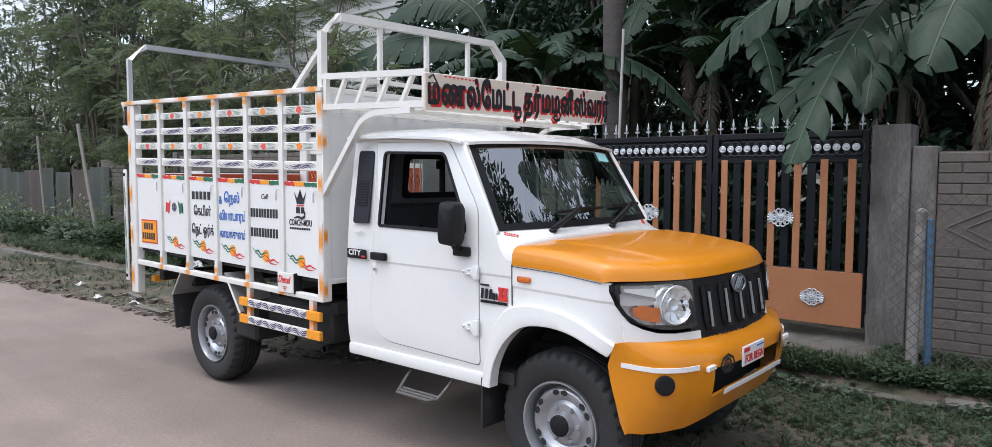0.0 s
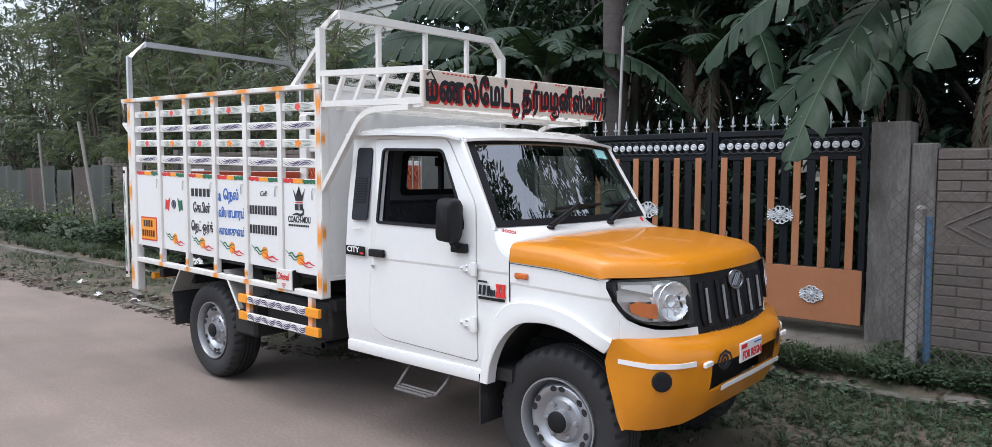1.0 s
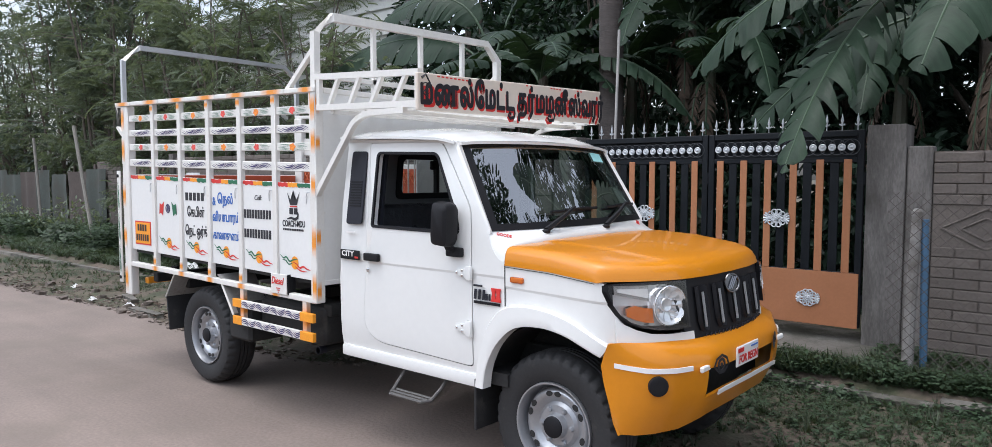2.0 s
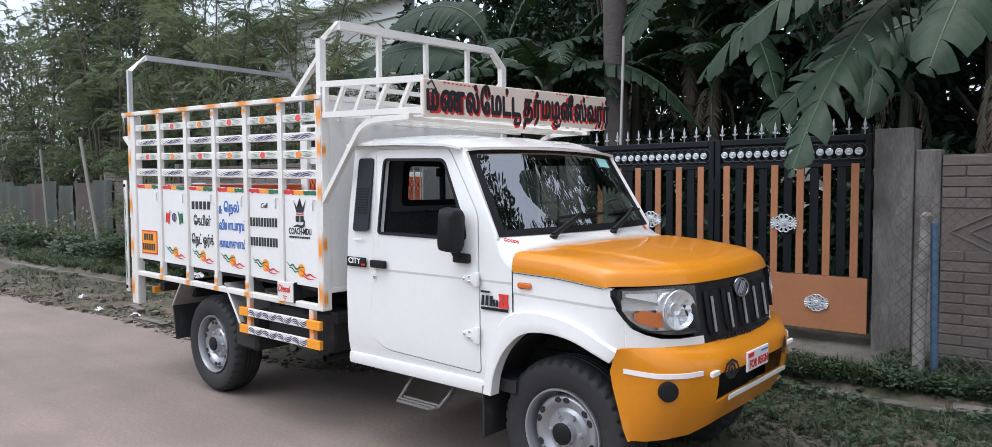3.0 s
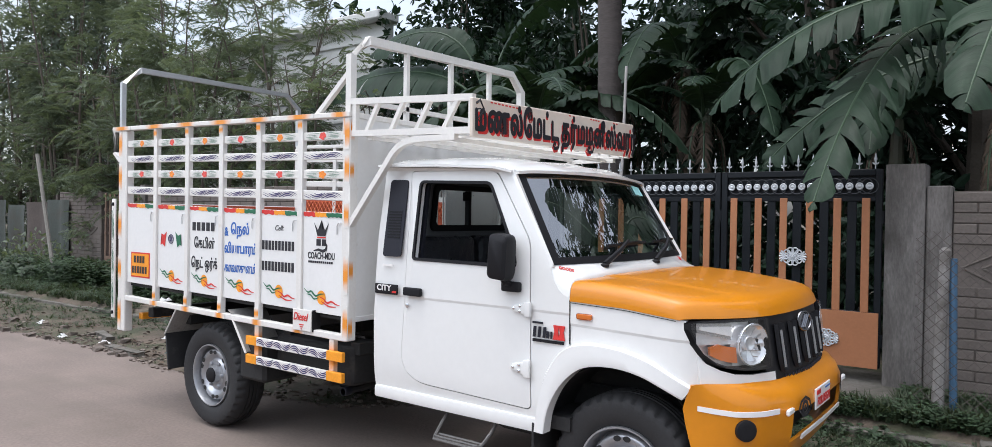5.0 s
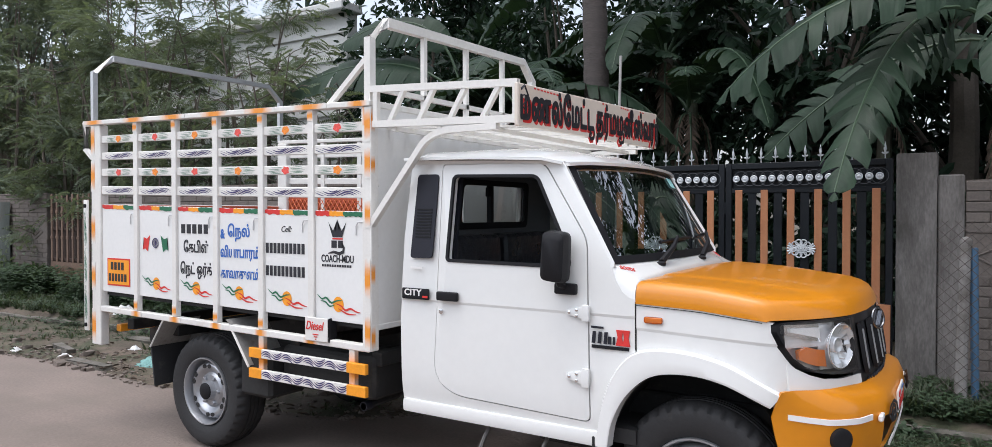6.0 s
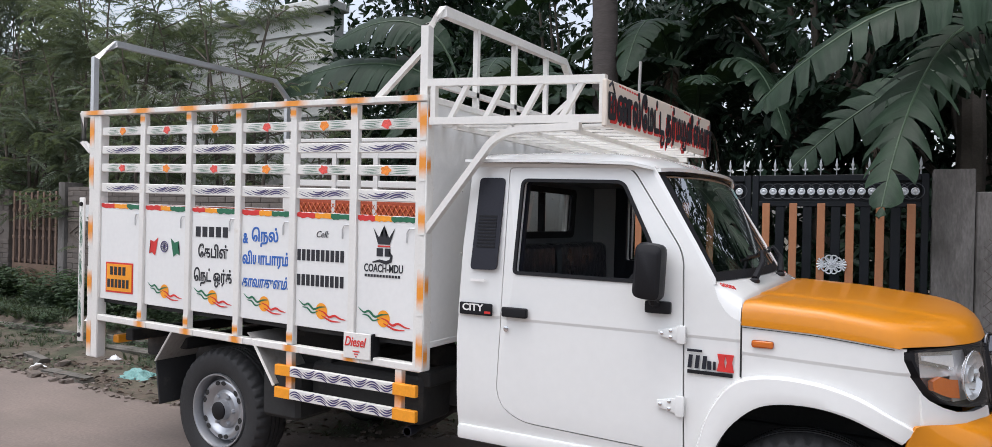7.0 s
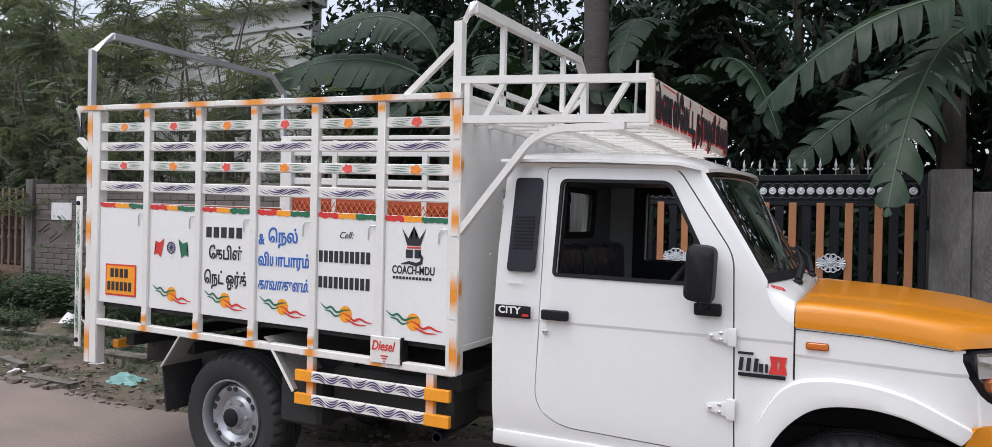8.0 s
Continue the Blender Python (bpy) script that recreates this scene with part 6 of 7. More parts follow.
for y0, y1, z in ((-0.74, -0.50, 1.955), (-0.02, 0.06, 1.978), (0.22, 0.34, 1.985), (0.50, 0.58, 1.993)):
    n = max(2, int((y1 - y0) / 0.03))
    for k in range(n):
        a = y0 + (y1 - y0) * k / n
        part("small_bar", box(SX, SX + 0.0015, a, a + 0.018, z, z + 0.007), REDPAINT, board)
part("red_mark", box(SX, SX + 0.0015, FAR - 0.05, FAR - 0.035, 1.86, 1.93), REDPAINT, board)
b = ring(0.03, 0.006, 12, 4, axis="x")
tube([(0, -0.03, 0.05), (0, 0.0, 0.07), (0, 0.03, 0.03), (0, -0.02, -0.02), (0, 0.03, -0.06)], 0.008, 5, b)
part("flourish", moved(b, Matrix.Translation((SX - 0.003, NEAR + 0.05, 1.89))), BLACKPAINT, board)

# ---- painted words and signs on the panels ----
PY = NEAR + 0.0145


def at(x, z, y=PY):
    return Matrix.Translation((x, y, z)) @ Matrix.Rotation(radians(90), 4, "X")


def bars(x0, x1, z0, z1, n, mat, parent, y=PY, gap=0.3):
    w = (x1 - x0) / n
    for k in range(n):
        part("bar", box(x0 + w * k, x0 + w * (k + 1 - gap), y - 0.001, y + 0.001, z0, z1), mat, parent)


sheets = [o for o in near_side.children if o.name.startswith("side_panel_sheet")]
bars(-3.12, -2.85, 1.29, 1.345, 5, BLACKPAINT, sheets[2])
part("lettering", letters("ேகபிள்", 0.085, at(-2.98, 1.205), None, 0.002, width=0.235), BLACKPAINT, sheets[2])
part("lettering", letters("ெநட் ஒர்க்", 0.085, at(-2.98, 1.075), None, 0.002, width=0.30), BLACKPAINT, sheets[2])
part("lettering", letters("&", 0.075, at(-2.73, 1.29), None, 0.002, width=0.04), BLUEPAINT, sheets[3])
part("lettering", letters("ெநல்", 0.085, at(-2.59, 1.305), None, 0.002, width=0.19), BLUEPAINT, sheets[3])
part("lettering", letters("வியாபாரம்", 0.08, at(-2.585, 1.185), None, 0.002, width=0.33), BLUEPAINT, sheets[3])
part("lettering", letters("காவாகுளம்.", 0.075, at(-2.585, 1.065), None, 0.0015, shear=0.25, width=0.33), BLUEPAINT, sheets[3])
part("lettering", letters("Cell:", 0.045, at(-2.20, 1.325), None, 0.0, shear=0.3), BLACKPAINT, sheets[4])
bars(-2.36, -2.05, 1.195, 1.25, 10, BLACKPAINT, sheets[4])
bars(-2.36, -2.05, 1.072, 1.127, 10, BLACKPAINT, sheets[4])
# crown over the coach-builder's sign
b = bmesh.new()
vs = [b.verts.new((x, 0, z)) for x, z in ((-0.034, 0), (0.034, 0), (0.064, 0.078), (0.030, 0.032), (0.018, 0.052), (0.012, 0.026), (0.0, 0.088), (-0.012, 0.026), (-0.018, 0.052), (-0.030, 0.032), (-0.064, 0.078))]
b.faces.new(vs)
bmesh.ops.triangulate(b, faces=b.faces)
part("crown_sign", moved(b, Matrix.Translation((-1.82, PY - 0.001, 1.29))), BLACKPAINT, sheets[5])
part("crown_band", box(-1.856, -1.784, PY - 0.0015, PY, 1.278, 1.285), REDPAINT, sheets[5])
part("crown_sign", box(-1.862, -1.825, PY - 0.001, PY, 1.235, 1.272), BLACKPAINT, sheets[5])
part("crown_sign", box(-1.815, -1.782, PY - 0.001, PY, 1.235, 1.272), BLACKPAINT, sheets[5])
part("swoosh", moved(ribbon([(-0.06, -0.012), (-0.02, -0.004), (0.02, -0.012), (0.045, -0.002), (0.05, 0.02), (0.035, 0.04)], 0.009), Matrix.Translation((-1.825, PY - 0.001, 1.218))), BLACKPAINT, sheets[5], fix=False, smooth=0)
part("lettering", letters("COACH-MDU", 0.052, at(-1.822, 1.178), None, 0.001, width=0.225), BLACKPAINT, sheets[5])
bars(-1.93, -1.72, 1.138, 1.15, 12, BLACKPAINT, sheets[5])
# flags and wheel sign
for dx, m, s in ((-0.09, REDPAINT, 1), (0.09, GREENPAINT, -1)):
    b = bmesh.new()
    vs = [b.verts.new((dx + s * x, 0, z)) for x, z in ((0.035, 0.05), (0.01, -0.055), (-0.02, -0.035), (-0.045, -0.045), (-0.03, 0.0), (-0.035, 0.035), (0.0, 0.025))]
    b.faces.new(vs if s > 0 else vs[::-1])
    bmesh.ops.triangulate(b, faces=b.faces)
    part("painted_flag", moved(b, Matrix.Translation((-3.385, PY - 0.001, 1.225))), m, sheets[1], fix=False, smooth=0)
b = ring(0.03, 0.003, 20, 4)
for k in range(6):
    t = math.pi * k / 6
    tube([(-0.028 * math.cos(t), 0, -0.028 * math.sin(t)), (0.028 * math.cos(t), 0, 0.028 * math.sin(t))], 0.0018, 4, b)
part("painted_wheel", moved(b, Matrix.Translation((-3.385, PY - 0.001, 1.225))), VIOLET, sheets[1])
# side number board: border and bars
sp = part("painted_board", box(-3.925, -3.665, PY - 0.0015, PY + 0.0005, 0.935, 1.115), REDPAINT, sheets[0])
part("board_field", box(-3.915, -3.675, PY - 0.003, PY - 0.001, 0.945, 1.105), ORANGE, sp)
bars(-3.88, -3.72, 1.04, 1.09, 4, BLACKPAINT, sp, PY - 0.0035)
bars(-3.905, -3.69, 0.965, 1.015, 6, BLACKPAINT, sp, PY - 0.0035)
# sun with trailing strokes on every bay but the first
b = bmesh.new()
vs = [b.verts.new((0.037 * math.cos(-t), 0, 0.039 * math.sin(-t))) for t in np.linspace(0, 2 * math.pi, 23)[:-1]]
b.faces.new(vs)
bmesh.ops.triangulate(b, faces=b.faces)
SUN = to_mesh("painted_sun", b, ORANGE, 0, False)
b = bmesh.new()
ribbon(flow([(-0.15, 0.045), (-0.115, 0.022), (-0.085, 0.03), (-0.05, 0.006), (-0.01, 0.018), (0.03, 0.022)]), 0.0055, b)
ribbon(flow([(-0.125, 0.012), (-0.09, 0.008), (-0.06, -0.012), (-0.02, -0.002)]), 0.0045, b)
TAILG = to_mesh("painted_tail", b, GREENPAINT, 0, False)
b = bmesh.new()
ribbon(flow([(-0.02, 0.004), (0.02, -0.006), (0.05, -0.026), (0.085, -0.016), (0.12, -0.028), (0.155, -0.032)]), 0.0055, b)
ribbon(flow([(0.0, -0.02), (0.035, -0.034), (0.07, -0.044), (0.125, -0.043)]), 0.0045, b)
TAILR = to_mesh("painted_tail", b, REDPAINT, 0, False)
for i in range(1, 6):
    x = BAYS[i]
    z = rz(x, 0.945)
    decal(SUN, sheets[i], x, PY - 0.0005, z)
    decal(TAILG, sheets[i], x, PY - 0.0015, z)
    decal(TAILR, sheets[i], x, PY - 0.0015, z)
# fuel flap plate below the panels
ff = part("fuel_flap", box(-2.03, -1.868, NEAR - 0.012, NEAR - 0.004, 0.752, 0.874, 0.003), CAGE, near_side, "white plate lettered in red at the fuel filler")
part("lettering", letters("Diesel", 0.062, at(-1.955, 0.83, NEAR - 0.0135), None, 0.001, shear=0.3, width=0.13), REDPAINT, ff)
for k in range(3):
    part("bar", box(-1.97 + 0.008 * k, -1.93 - 0.008 * k, NEAR - 0.0145, NEAR - 0.0115, 0.785 - 0.012 * k, 0.790 - 0.012 * k), REDPAINT, ff)
# black strip drawn for the shadow at the flap's right edge
part("flap_side", box(-1.868, -1.862, NEAR - 0.004, NEAR + 0.05, 0.752, 0.874), BLACK, ff)
# side guard of two painted boards
guard = part("side_guard", box(-2.47, -1.61, NEAR - 0.012, NEAR + 0.008, 0.618, 0.668, 0.003), CAGE, truck, "white and orange side guard boards with painted waves")
g2 = part("guard_board", box(-2.47, -1.61, NEAR - 0.012, NEAR + 0.008, 0.506, 0.556, 0.003), CAGE, guard)
for x in (-2.40, -1.72):
    part("guard_post", box(x - 0.02, x + 0.02, NEAR + 0.009, NEAR + 0.04, 0.51, 0.74, 0.003), SPRAYZ, guard)
def strands(w, h, periods):
    """A running wave with nested lens-shaped strokes under each crest and over each trough."""
    b = bmesh.new()
    half = w / (2 * periods)
    swing = lambda x: math.sin(math.pi * x / half)
    for k in range(2 * periods):
        x0 = -w / 2 + half * k
        up = 1 if swing(x0 + half / 2) > 0 else -1
        ribbon(curve(lambda t: (x0 + half * t, h * 0.36 * swing(x0 + half * t)), -0.12, 1.12, 12), h * 0.075, b)
        for a0, a1, drop, fat in ((0.10, 1.05, 0.30, 0.085), (0.30, 1.12, 0.58, 0.075)):
            ribbon(curve(lambda t: (x0 + half * t, h * (0.36 * swing(x0 + half * t) - up * drop * (1 - 0.25 * t))), a0, a1, 10), h * fat, b)
    lim = w / 2
    for v in b.verts:
        v.co.x = max(-lim, min(lim, v.co.x))
        v.co.z = max(-h * 0.53, min(h * 0.53, v.co.z))
    return b


GW = to_mesh("painted_wave", strands(0.64, 0.046, 4), VIOLET, 0, False)
for z in (0.643, 0.531):
    for x0, x1 in ((-2.473, -2.37), (-1.735, -1.607)):
        part("guard_end", box(x0, x1, NEAR - 0.0145, NEAR + 0.010, z - 0.026, z + 0.026, 0.002), ORANGE, guard)
    decal(GW, guard, -2.05, NEAR - 0.0135, z)

# badges on the cab
cs = CY - HW - 0.004
bd = part("badge_plate", box(-1.42, -1.258, cs - 0.004, cs + 0.003, 1.003, 1.055, 0.006, None, 2), BLACK, truck, "black badge with white letters")
part("lettering", letters("CITY", 0.042, at(-1.352, 1.034, cs - 0.0048), None, 0.001, width=0.105), PLATEWHITE, bd)
part("bar", box(-1.295, -1.265, cs - 0.0052, cs - 0.0035, 1.012, 1.022), REDPAINT, bd)
def slant(x0, x1, z0, z1, k, mat, y=cs):
    b = box(x0, x1, y + 0.001, y + 0.0045, z0, z1)
    for v in b.verts:
        v.co.x += (v.co.z - z0) * k
    part("badge_mark", b, mat, truck)


for x0 in (-0.424, -0.398, -0.372):
    slant(x0, x0 + 0.014, 0.884, 0.932, 0.1, DARKGREY)
slant(-0.352, -0.338, 0.884, 0.915, 0.0, DARKGREY)
slant(-0.331, -0.322, 0.884, 0.915, 0.0, DARKGREY)
for x0 in (-0.318, -0.29):
    slant(x0, x0 + 0.018, 0.882, 0.945, 0.22, REDPAINT, cs - 0.0003)
    slant(x0 + 0.015, x0 + 0.033, 0.882, 0.945, -0.22, REDPAINT, cs)
slant(-0.424, -0.262, 0.864, 0.877, 0.0, BLACK)
slant(-0.426, -0.372, 0.944, 0.953, 0.0, DARKGREY)
part("small_sticker", box(-1.37, -1.30, cs, cs + 0.0035, 1.148, 1.158), PLATEWHITE, truck)
for u in (-0.90, 0.82):
    o = cowl_pt(u, 0.30)
    du = (cowl_pt(u + 0.03, 0.30) - o).normalized()
    dw = (cowl_pt(u, 0.45) - o).normalized()
    face = du.cross(dw).normalized()
    face *= 1 if face.z > 0 else -1
    along = (du * 0.85 - dw * (0.5 * (1 if u > 0 else -1))).normalized()
    over = face.cross(along).normalized()
    m = Matrix((along, over, face)).transposed().to_4x4()
    part("lettering", letters("GOODS", 0.032, Matrix.Translation(o + face * 0.002) @ m, None, 0.0005, shear=0.2, width=0.075), REDPAINT, cowl)

# ---- plants ----
rng = np.random.default_rng(11)


def turns(direction, roll):
    """Turning matrices that carry +x onto each direction, rolled about it."""
    d = direction / np.linalg.norm(direction, axis=1, keepdims=True)
    up = np.tile([0.0, 0.0, 1.0], (len(d), 1))
    up[np.abs(d[:, 2]) > 0.97] = (0, 1, 0)
    s = np.cross(up, d)
    s /= np.linalg.norm(s, axis=1, keepdims=True)
    u = np.cross(d, s)
    c, n = np.cos(roll)[:, None], np.sin(roll)[:, None]
    return np.stack([d, s * c + u * n, u * c - s * n], axis=2)


def spread(tv, tf, places, direction, roll, size):
    """Copies of one small shape, as vertex and face lists."""
    tv, n = np.asarray(tv, float), len(places)
    R = turns(direction, roll)
    v = np.einsum("nij,kj->nki", R, tv) * size[:, None, None] + places[:, None, :]
    k = len(tv)
    faces = []
    for f in tf:
        faces.append(np.asarray(f)[None, :] + (np.arange(n) * k)[:, None])
    out = []
    for f in faces:
        out.extend(map(tuple, f.tolist()))
    return v.reshape(-1, 3).tolist(), out


def oval_leaf(w=0.42, fold=0.12):
    return [(0, 0, 0), (0.35, w / 2, fold * 0.6), (0.75, w * 0.4, fold * 0.4), (1, 0, -0.06), (0.75, -w * 0.4, fold * 0.4), (0.35, -w / 2, fold * 0.6), (0.5, 0, 0)], [(0, 6, 1), (1, 6, 2), (2, 6, 3), (0, 5, 6), (5, 4, 6), (4, 3, 6)]


def feather_spray(pairs=9):
    """A compound leaf: leaflets in pairs along a drooping stem of unit length."""
    v, f = [], []
    for i in range(pairs):
        t = 0.12 + 0.88 * i / (pairs - 1)
        z = -0.35 * t * t
        for s in (-1, 1):
            ln = 0.30 * (1 - 0.5 * abs(t - 0.45))
            a = len(v)
            v += [(t, 0, z), (t + 0.10, s * ln * 0.5, z + 0.03), (t + 0.10, s * ln, z - 0.06), (t + 0.01, s * ln * 0.55, z - 0.02)]
            f.append((a, a + 1, a + 2, a + 3) if s > 0 else (a, a + 3, a + 2, a + 1))
    return v, f


def limbs(base, tips, r0, bm=None, sag=0.0, r1=0.008):
    b = bm or bmesh.new()
    for t in tips:
        p, q = Vector(base), Vector(t)
        mid = p.lerp(q, 0.5) + Vector((rnd.uniform(-0.15, 0.15), rnd.uniform(-0.15, 0.15), 0.1 + sag))
        tube([p, p.lerp(mid, 0.6), mid, mid.lerp(q, 0.5), q], r0, 6, b, taper=[r0, r0 * 0.8, r0 * 0.6, r0 * 0.35, r1])
    return b


def feather_tree(x, y, h, spread_r, n, seed, low=0.8):
    """A slender many-stemmed tree with feathery leaves in loose tiers."""
    r = np.random.default_rng(seed)
    tree = thing("tree", (x, y, 0.05), "slender roadside tree with grey-green feathery leaves", "tree", "feathery trees")
    stems, pts = bmesh.new(), []
    for k in range(6):
        a = 2 * math.pi * k / 6 + r.uniform(-0.4, 0.4)
        out = spread_r * r.uniform(0.35, 0.8)
        top = Vector((x + math.cos(a) * out, y + math.sin(a) * out * 0.7, h * r.uniform(0.75, 1.0)))
        base = Vector((x + r.uniform(-0.12, 0.12), y + r.uniform(-0.12, 0.12), 0.02))
        path = [base.lerp(top, t) + Vector((0.12 * math.sin(5 * t + k), 0.1 * math.cos(4 * t + k), 0)) * t for t in (0, 0.2, 0.4, 0.6, 0.8, 1.0)]
        tube(path, 0.03, 6, stems, taper=[0.045, 0.038, 0.03, 0.022, 0.014, 0.006])
        for j in range(14):
            t = r.uniform(max(0.12, low / h), 1.0)
            p = base.lerp(top, t)
            b = r.uniform(0, 2 * math.pi)
            ln = spread_r * r.uniform(0.25, 0.75) * (1.1 - 0.5 * t)
            q = p + Vector((math.cos(b) * ln, math.sin(b) * ln * 0.8, ln * r.uniform(-0.1, 0.5)))
            tube([p, p.lerp(q, 0.5) + Vector((0, 0, 0.06)), q], 0.01, 4, stems, taper=[0.012, 0.008, 0.003], caps=False)
            for i in range(6):
                u = r.uniform(0.25, 1.05)
                pts.append((*(p.lerp(q, u)), *(q - p).normalized()))
    part("trunk", stems, TWIG, tree)
    pts = np.array(pts)
    idx = r.integers(0, len(pts), n)
    pl = pts[idx, :3] + r.normal(0, 0.09, (n, 3))
    d = pts[idx, 3:] * 0.6 + r.normal(0, 0.7, (n, 3))
    d[:, 2] = d[:, 2] * 0.5 - 0.05
    tv, tf = feather_spray()
    v, f = spread(tv, tf, pl, d, r.normal(0, 0.5, n), r.uniform(0.16, 0.30, n))
    crown = soup("crown", v, f, FEATHER, tree)
    return tree


for k, (x, y, h, sr, n) in enumerate(((-12.7, 3.25, 4.6, 1.5, 1300), (-9.7, 3.2, 4.2, 1.4, 650), (-21.0, 5.6, 7.8, 2.4, 1500), (-17.6, 5.6, 7.6, 2.3, 1500), (-30.0, 5.5, 7.5, 2.8, 1300), (-26.5, 4.6, 7.2, 2.6, 1300), (-23.0, 4.0, 7.0, 2.4, 1400), (-19.5, 4.2, 8.0, 2.4, 2000), (-16.2, 3.8, 7.6, 2.3, 2900), (-13.4, 4.6, 7.4, 2.2, 2700), (-11.2, 3.7, 5.9, 1.9, 2700), (-9.2, 4.4, 5.6, 1.9, 1300), (-7.9, 3.7, 4.2, 1.2, 450), (-6.5, 4.0, 3.2, 0.8, 220))):
    feather_tree(x, y, h, sr, n, 40 + k)


def leaf_tree(x, y, z0, z1, rx_, ry_, n, size, seed, mat, label, density=0.75, trunk_r=0.14):
    """A broad tree of oval leaves in clumps with gaps between them."""
    r = np.random.default_rng(seed)
    tree = thing("tree", (x, y, 0.05), label, "tree", "shade trees")
    cz, rz_ = (z0 + z1) / 2, (z1 - z0) / 2
    clumps = []
    while len(clumps) < 46:
        p = r.normal(0, 1, 3)
        p /= np.linalg.norm(p)
        p *= r.uniform(0.35, 1.0) ** 0.5
        clumps.append((x + p[0] * rx_, y + p[1] * ry_, cz + p[2] * rz_))
    b = bmesh.new()
    fork = Vector((x, y, max(1.0, z0 + 0.3)))
    tube([(x, y, 0), (x + 0.05, y, fork.z * 0.5), fork], trunk_r, 8, b, taper=[trunk_r * 1.2, trunk_r, trunk_r * 0.8])
    limbs(fork, [clumps[i] for i in range(0, 46, 3)], trunk_r * 0.45, b)
    part("trunk", b, TWIG, tree)
    c = np.array(clumps)
    idx = r.integers(0, len(c), n)
    off = r.normal(0, 1, (n, 3))
    off /= np.linalg.norm(off, axis=1, keepdims=True)
    pl = c[idx] + off * (r.uniform(0.2, 1, n) ** 0.6)[:, None] * np.array([rx_, ry_, rz_]) * 0.30
    d = off + r.normal(0, 0.5, (n, 3))
    d[:, 2] -= 0.25
    tv, tf = oval_leaf()
    v, f = spread(tv, tf, pl, d, r.normal(0, 0.8, n), r.uniform(0.7, 1.3, n) * size)
    soup("crown", v, f, mat, tree)
    return tree


DL = "dense dark tree with glossy oval leaves behind the gate"
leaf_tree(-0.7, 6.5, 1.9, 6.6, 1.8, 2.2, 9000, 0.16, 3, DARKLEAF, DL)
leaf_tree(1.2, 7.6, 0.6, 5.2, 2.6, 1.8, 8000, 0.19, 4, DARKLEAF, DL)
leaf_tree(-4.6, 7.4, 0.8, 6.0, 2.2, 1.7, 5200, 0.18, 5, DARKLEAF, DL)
# out of view; raised to keep low sky out of the windscreen's reflection
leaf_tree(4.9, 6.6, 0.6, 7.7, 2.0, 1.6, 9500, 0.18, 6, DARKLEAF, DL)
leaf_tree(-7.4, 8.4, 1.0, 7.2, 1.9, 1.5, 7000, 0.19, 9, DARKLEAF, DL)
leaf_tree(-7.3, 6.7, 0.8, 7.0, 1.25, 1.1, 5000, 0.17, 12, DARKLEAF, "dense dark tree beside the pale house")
# added canopy above the view: shades the gate, darkens the windscreen's right part
leaf_tree(0.8, 6.0, 4.4, 9.4, 1.9, 2.6, 11000, 0.2, 10, DARKLEAF, "added tall tree whose canopy, above the view, shades the gate")
# unseen tree added to block sky from the windscreen's near edge
leaf_tree(8.3, 6.0, 3.0, 13.2, 2.5, 2.0, 12000, 0.24, 14, DARKLEAF, "added tall tree, out of view, that darkens the windscreen reflection")
leaf_tree(-18.6, 5.0, 1.5, 9.0, 2.8, 1.0, 6500, 0.17, 15, MIDLEAF, "tall grey-green tree over the sheet fence")
leaf_tree(-22.5, 4.5, 0.6, 6.5, 2.6, 1.9, 4500, 0.17, 8, MIDLEAF, "dense grey-green tree over the far fence")


def hedge(name, x0, x1, y0, y1, z1, n, size, seed, mat, label):
    r = np.random.default_rng(seed)
    pl = np.stack([r.uniform(x0, x1, n), r.uniform(y0, y1, n), 0.08 + z1 * r.uniform(0, 1, n) ** 0.9], 1)
    pl[:, 2] *= 0.75 + 0.3 * np.sin(pl[:, 0] * 2.1) * np.cos(pl[:, 0] * 0.9 + 1)
    tv, tf = oval_leaf()
    v, f = spread(tv, tf, pl, r.normal(0, 1, (n, 3)) + (0, -0.2, 0.1), r.normal(0, 0.8, n), r.uniform(0.6, 1.4, n) * size)
    return tagged(soup(name, v, f, mat), label, "shrubs", kind="stuff")


# dark leaf backdrop added to fill the deep shade behind gate and wall
hedge("shrubs", -5.5, 4.5, 4.4, 6.2, 2.3, 9000, 0.17, 21, DARKLEAF, "dark leaf backdrop filling the shaded garden")
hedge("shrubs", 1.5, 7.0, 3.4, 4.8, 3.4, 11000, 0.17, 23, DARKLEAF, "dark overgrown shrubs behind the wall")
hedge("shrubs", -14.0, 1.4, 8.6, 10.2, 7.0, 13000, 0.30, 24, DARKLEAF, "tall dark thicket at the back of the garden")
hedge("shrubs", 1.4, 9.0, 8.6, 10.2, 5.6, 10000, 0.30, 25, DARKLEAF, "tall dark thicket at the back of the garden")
hedge("shrubs", -26, -12.6, 2.1, 2.6, 0.95, 2800, 0.09, 26, FEATHER, "grey-green undergrowth against the sheet fence")
hedge("shrubs", -16, -6.0, 3.1, 4.0, 1.9, 6000, 0.09, 22, FEATHER, "grey-green undergrowth behind the wall")


def bez(p, t):
    a, b, c, d = (Vector(q) for q in p)
    return a * (1 - t) ** 3 + b * 3 * t * (1 - t) ** 2 + c * 3 * t * t * (1 - t) + d * t ** 3


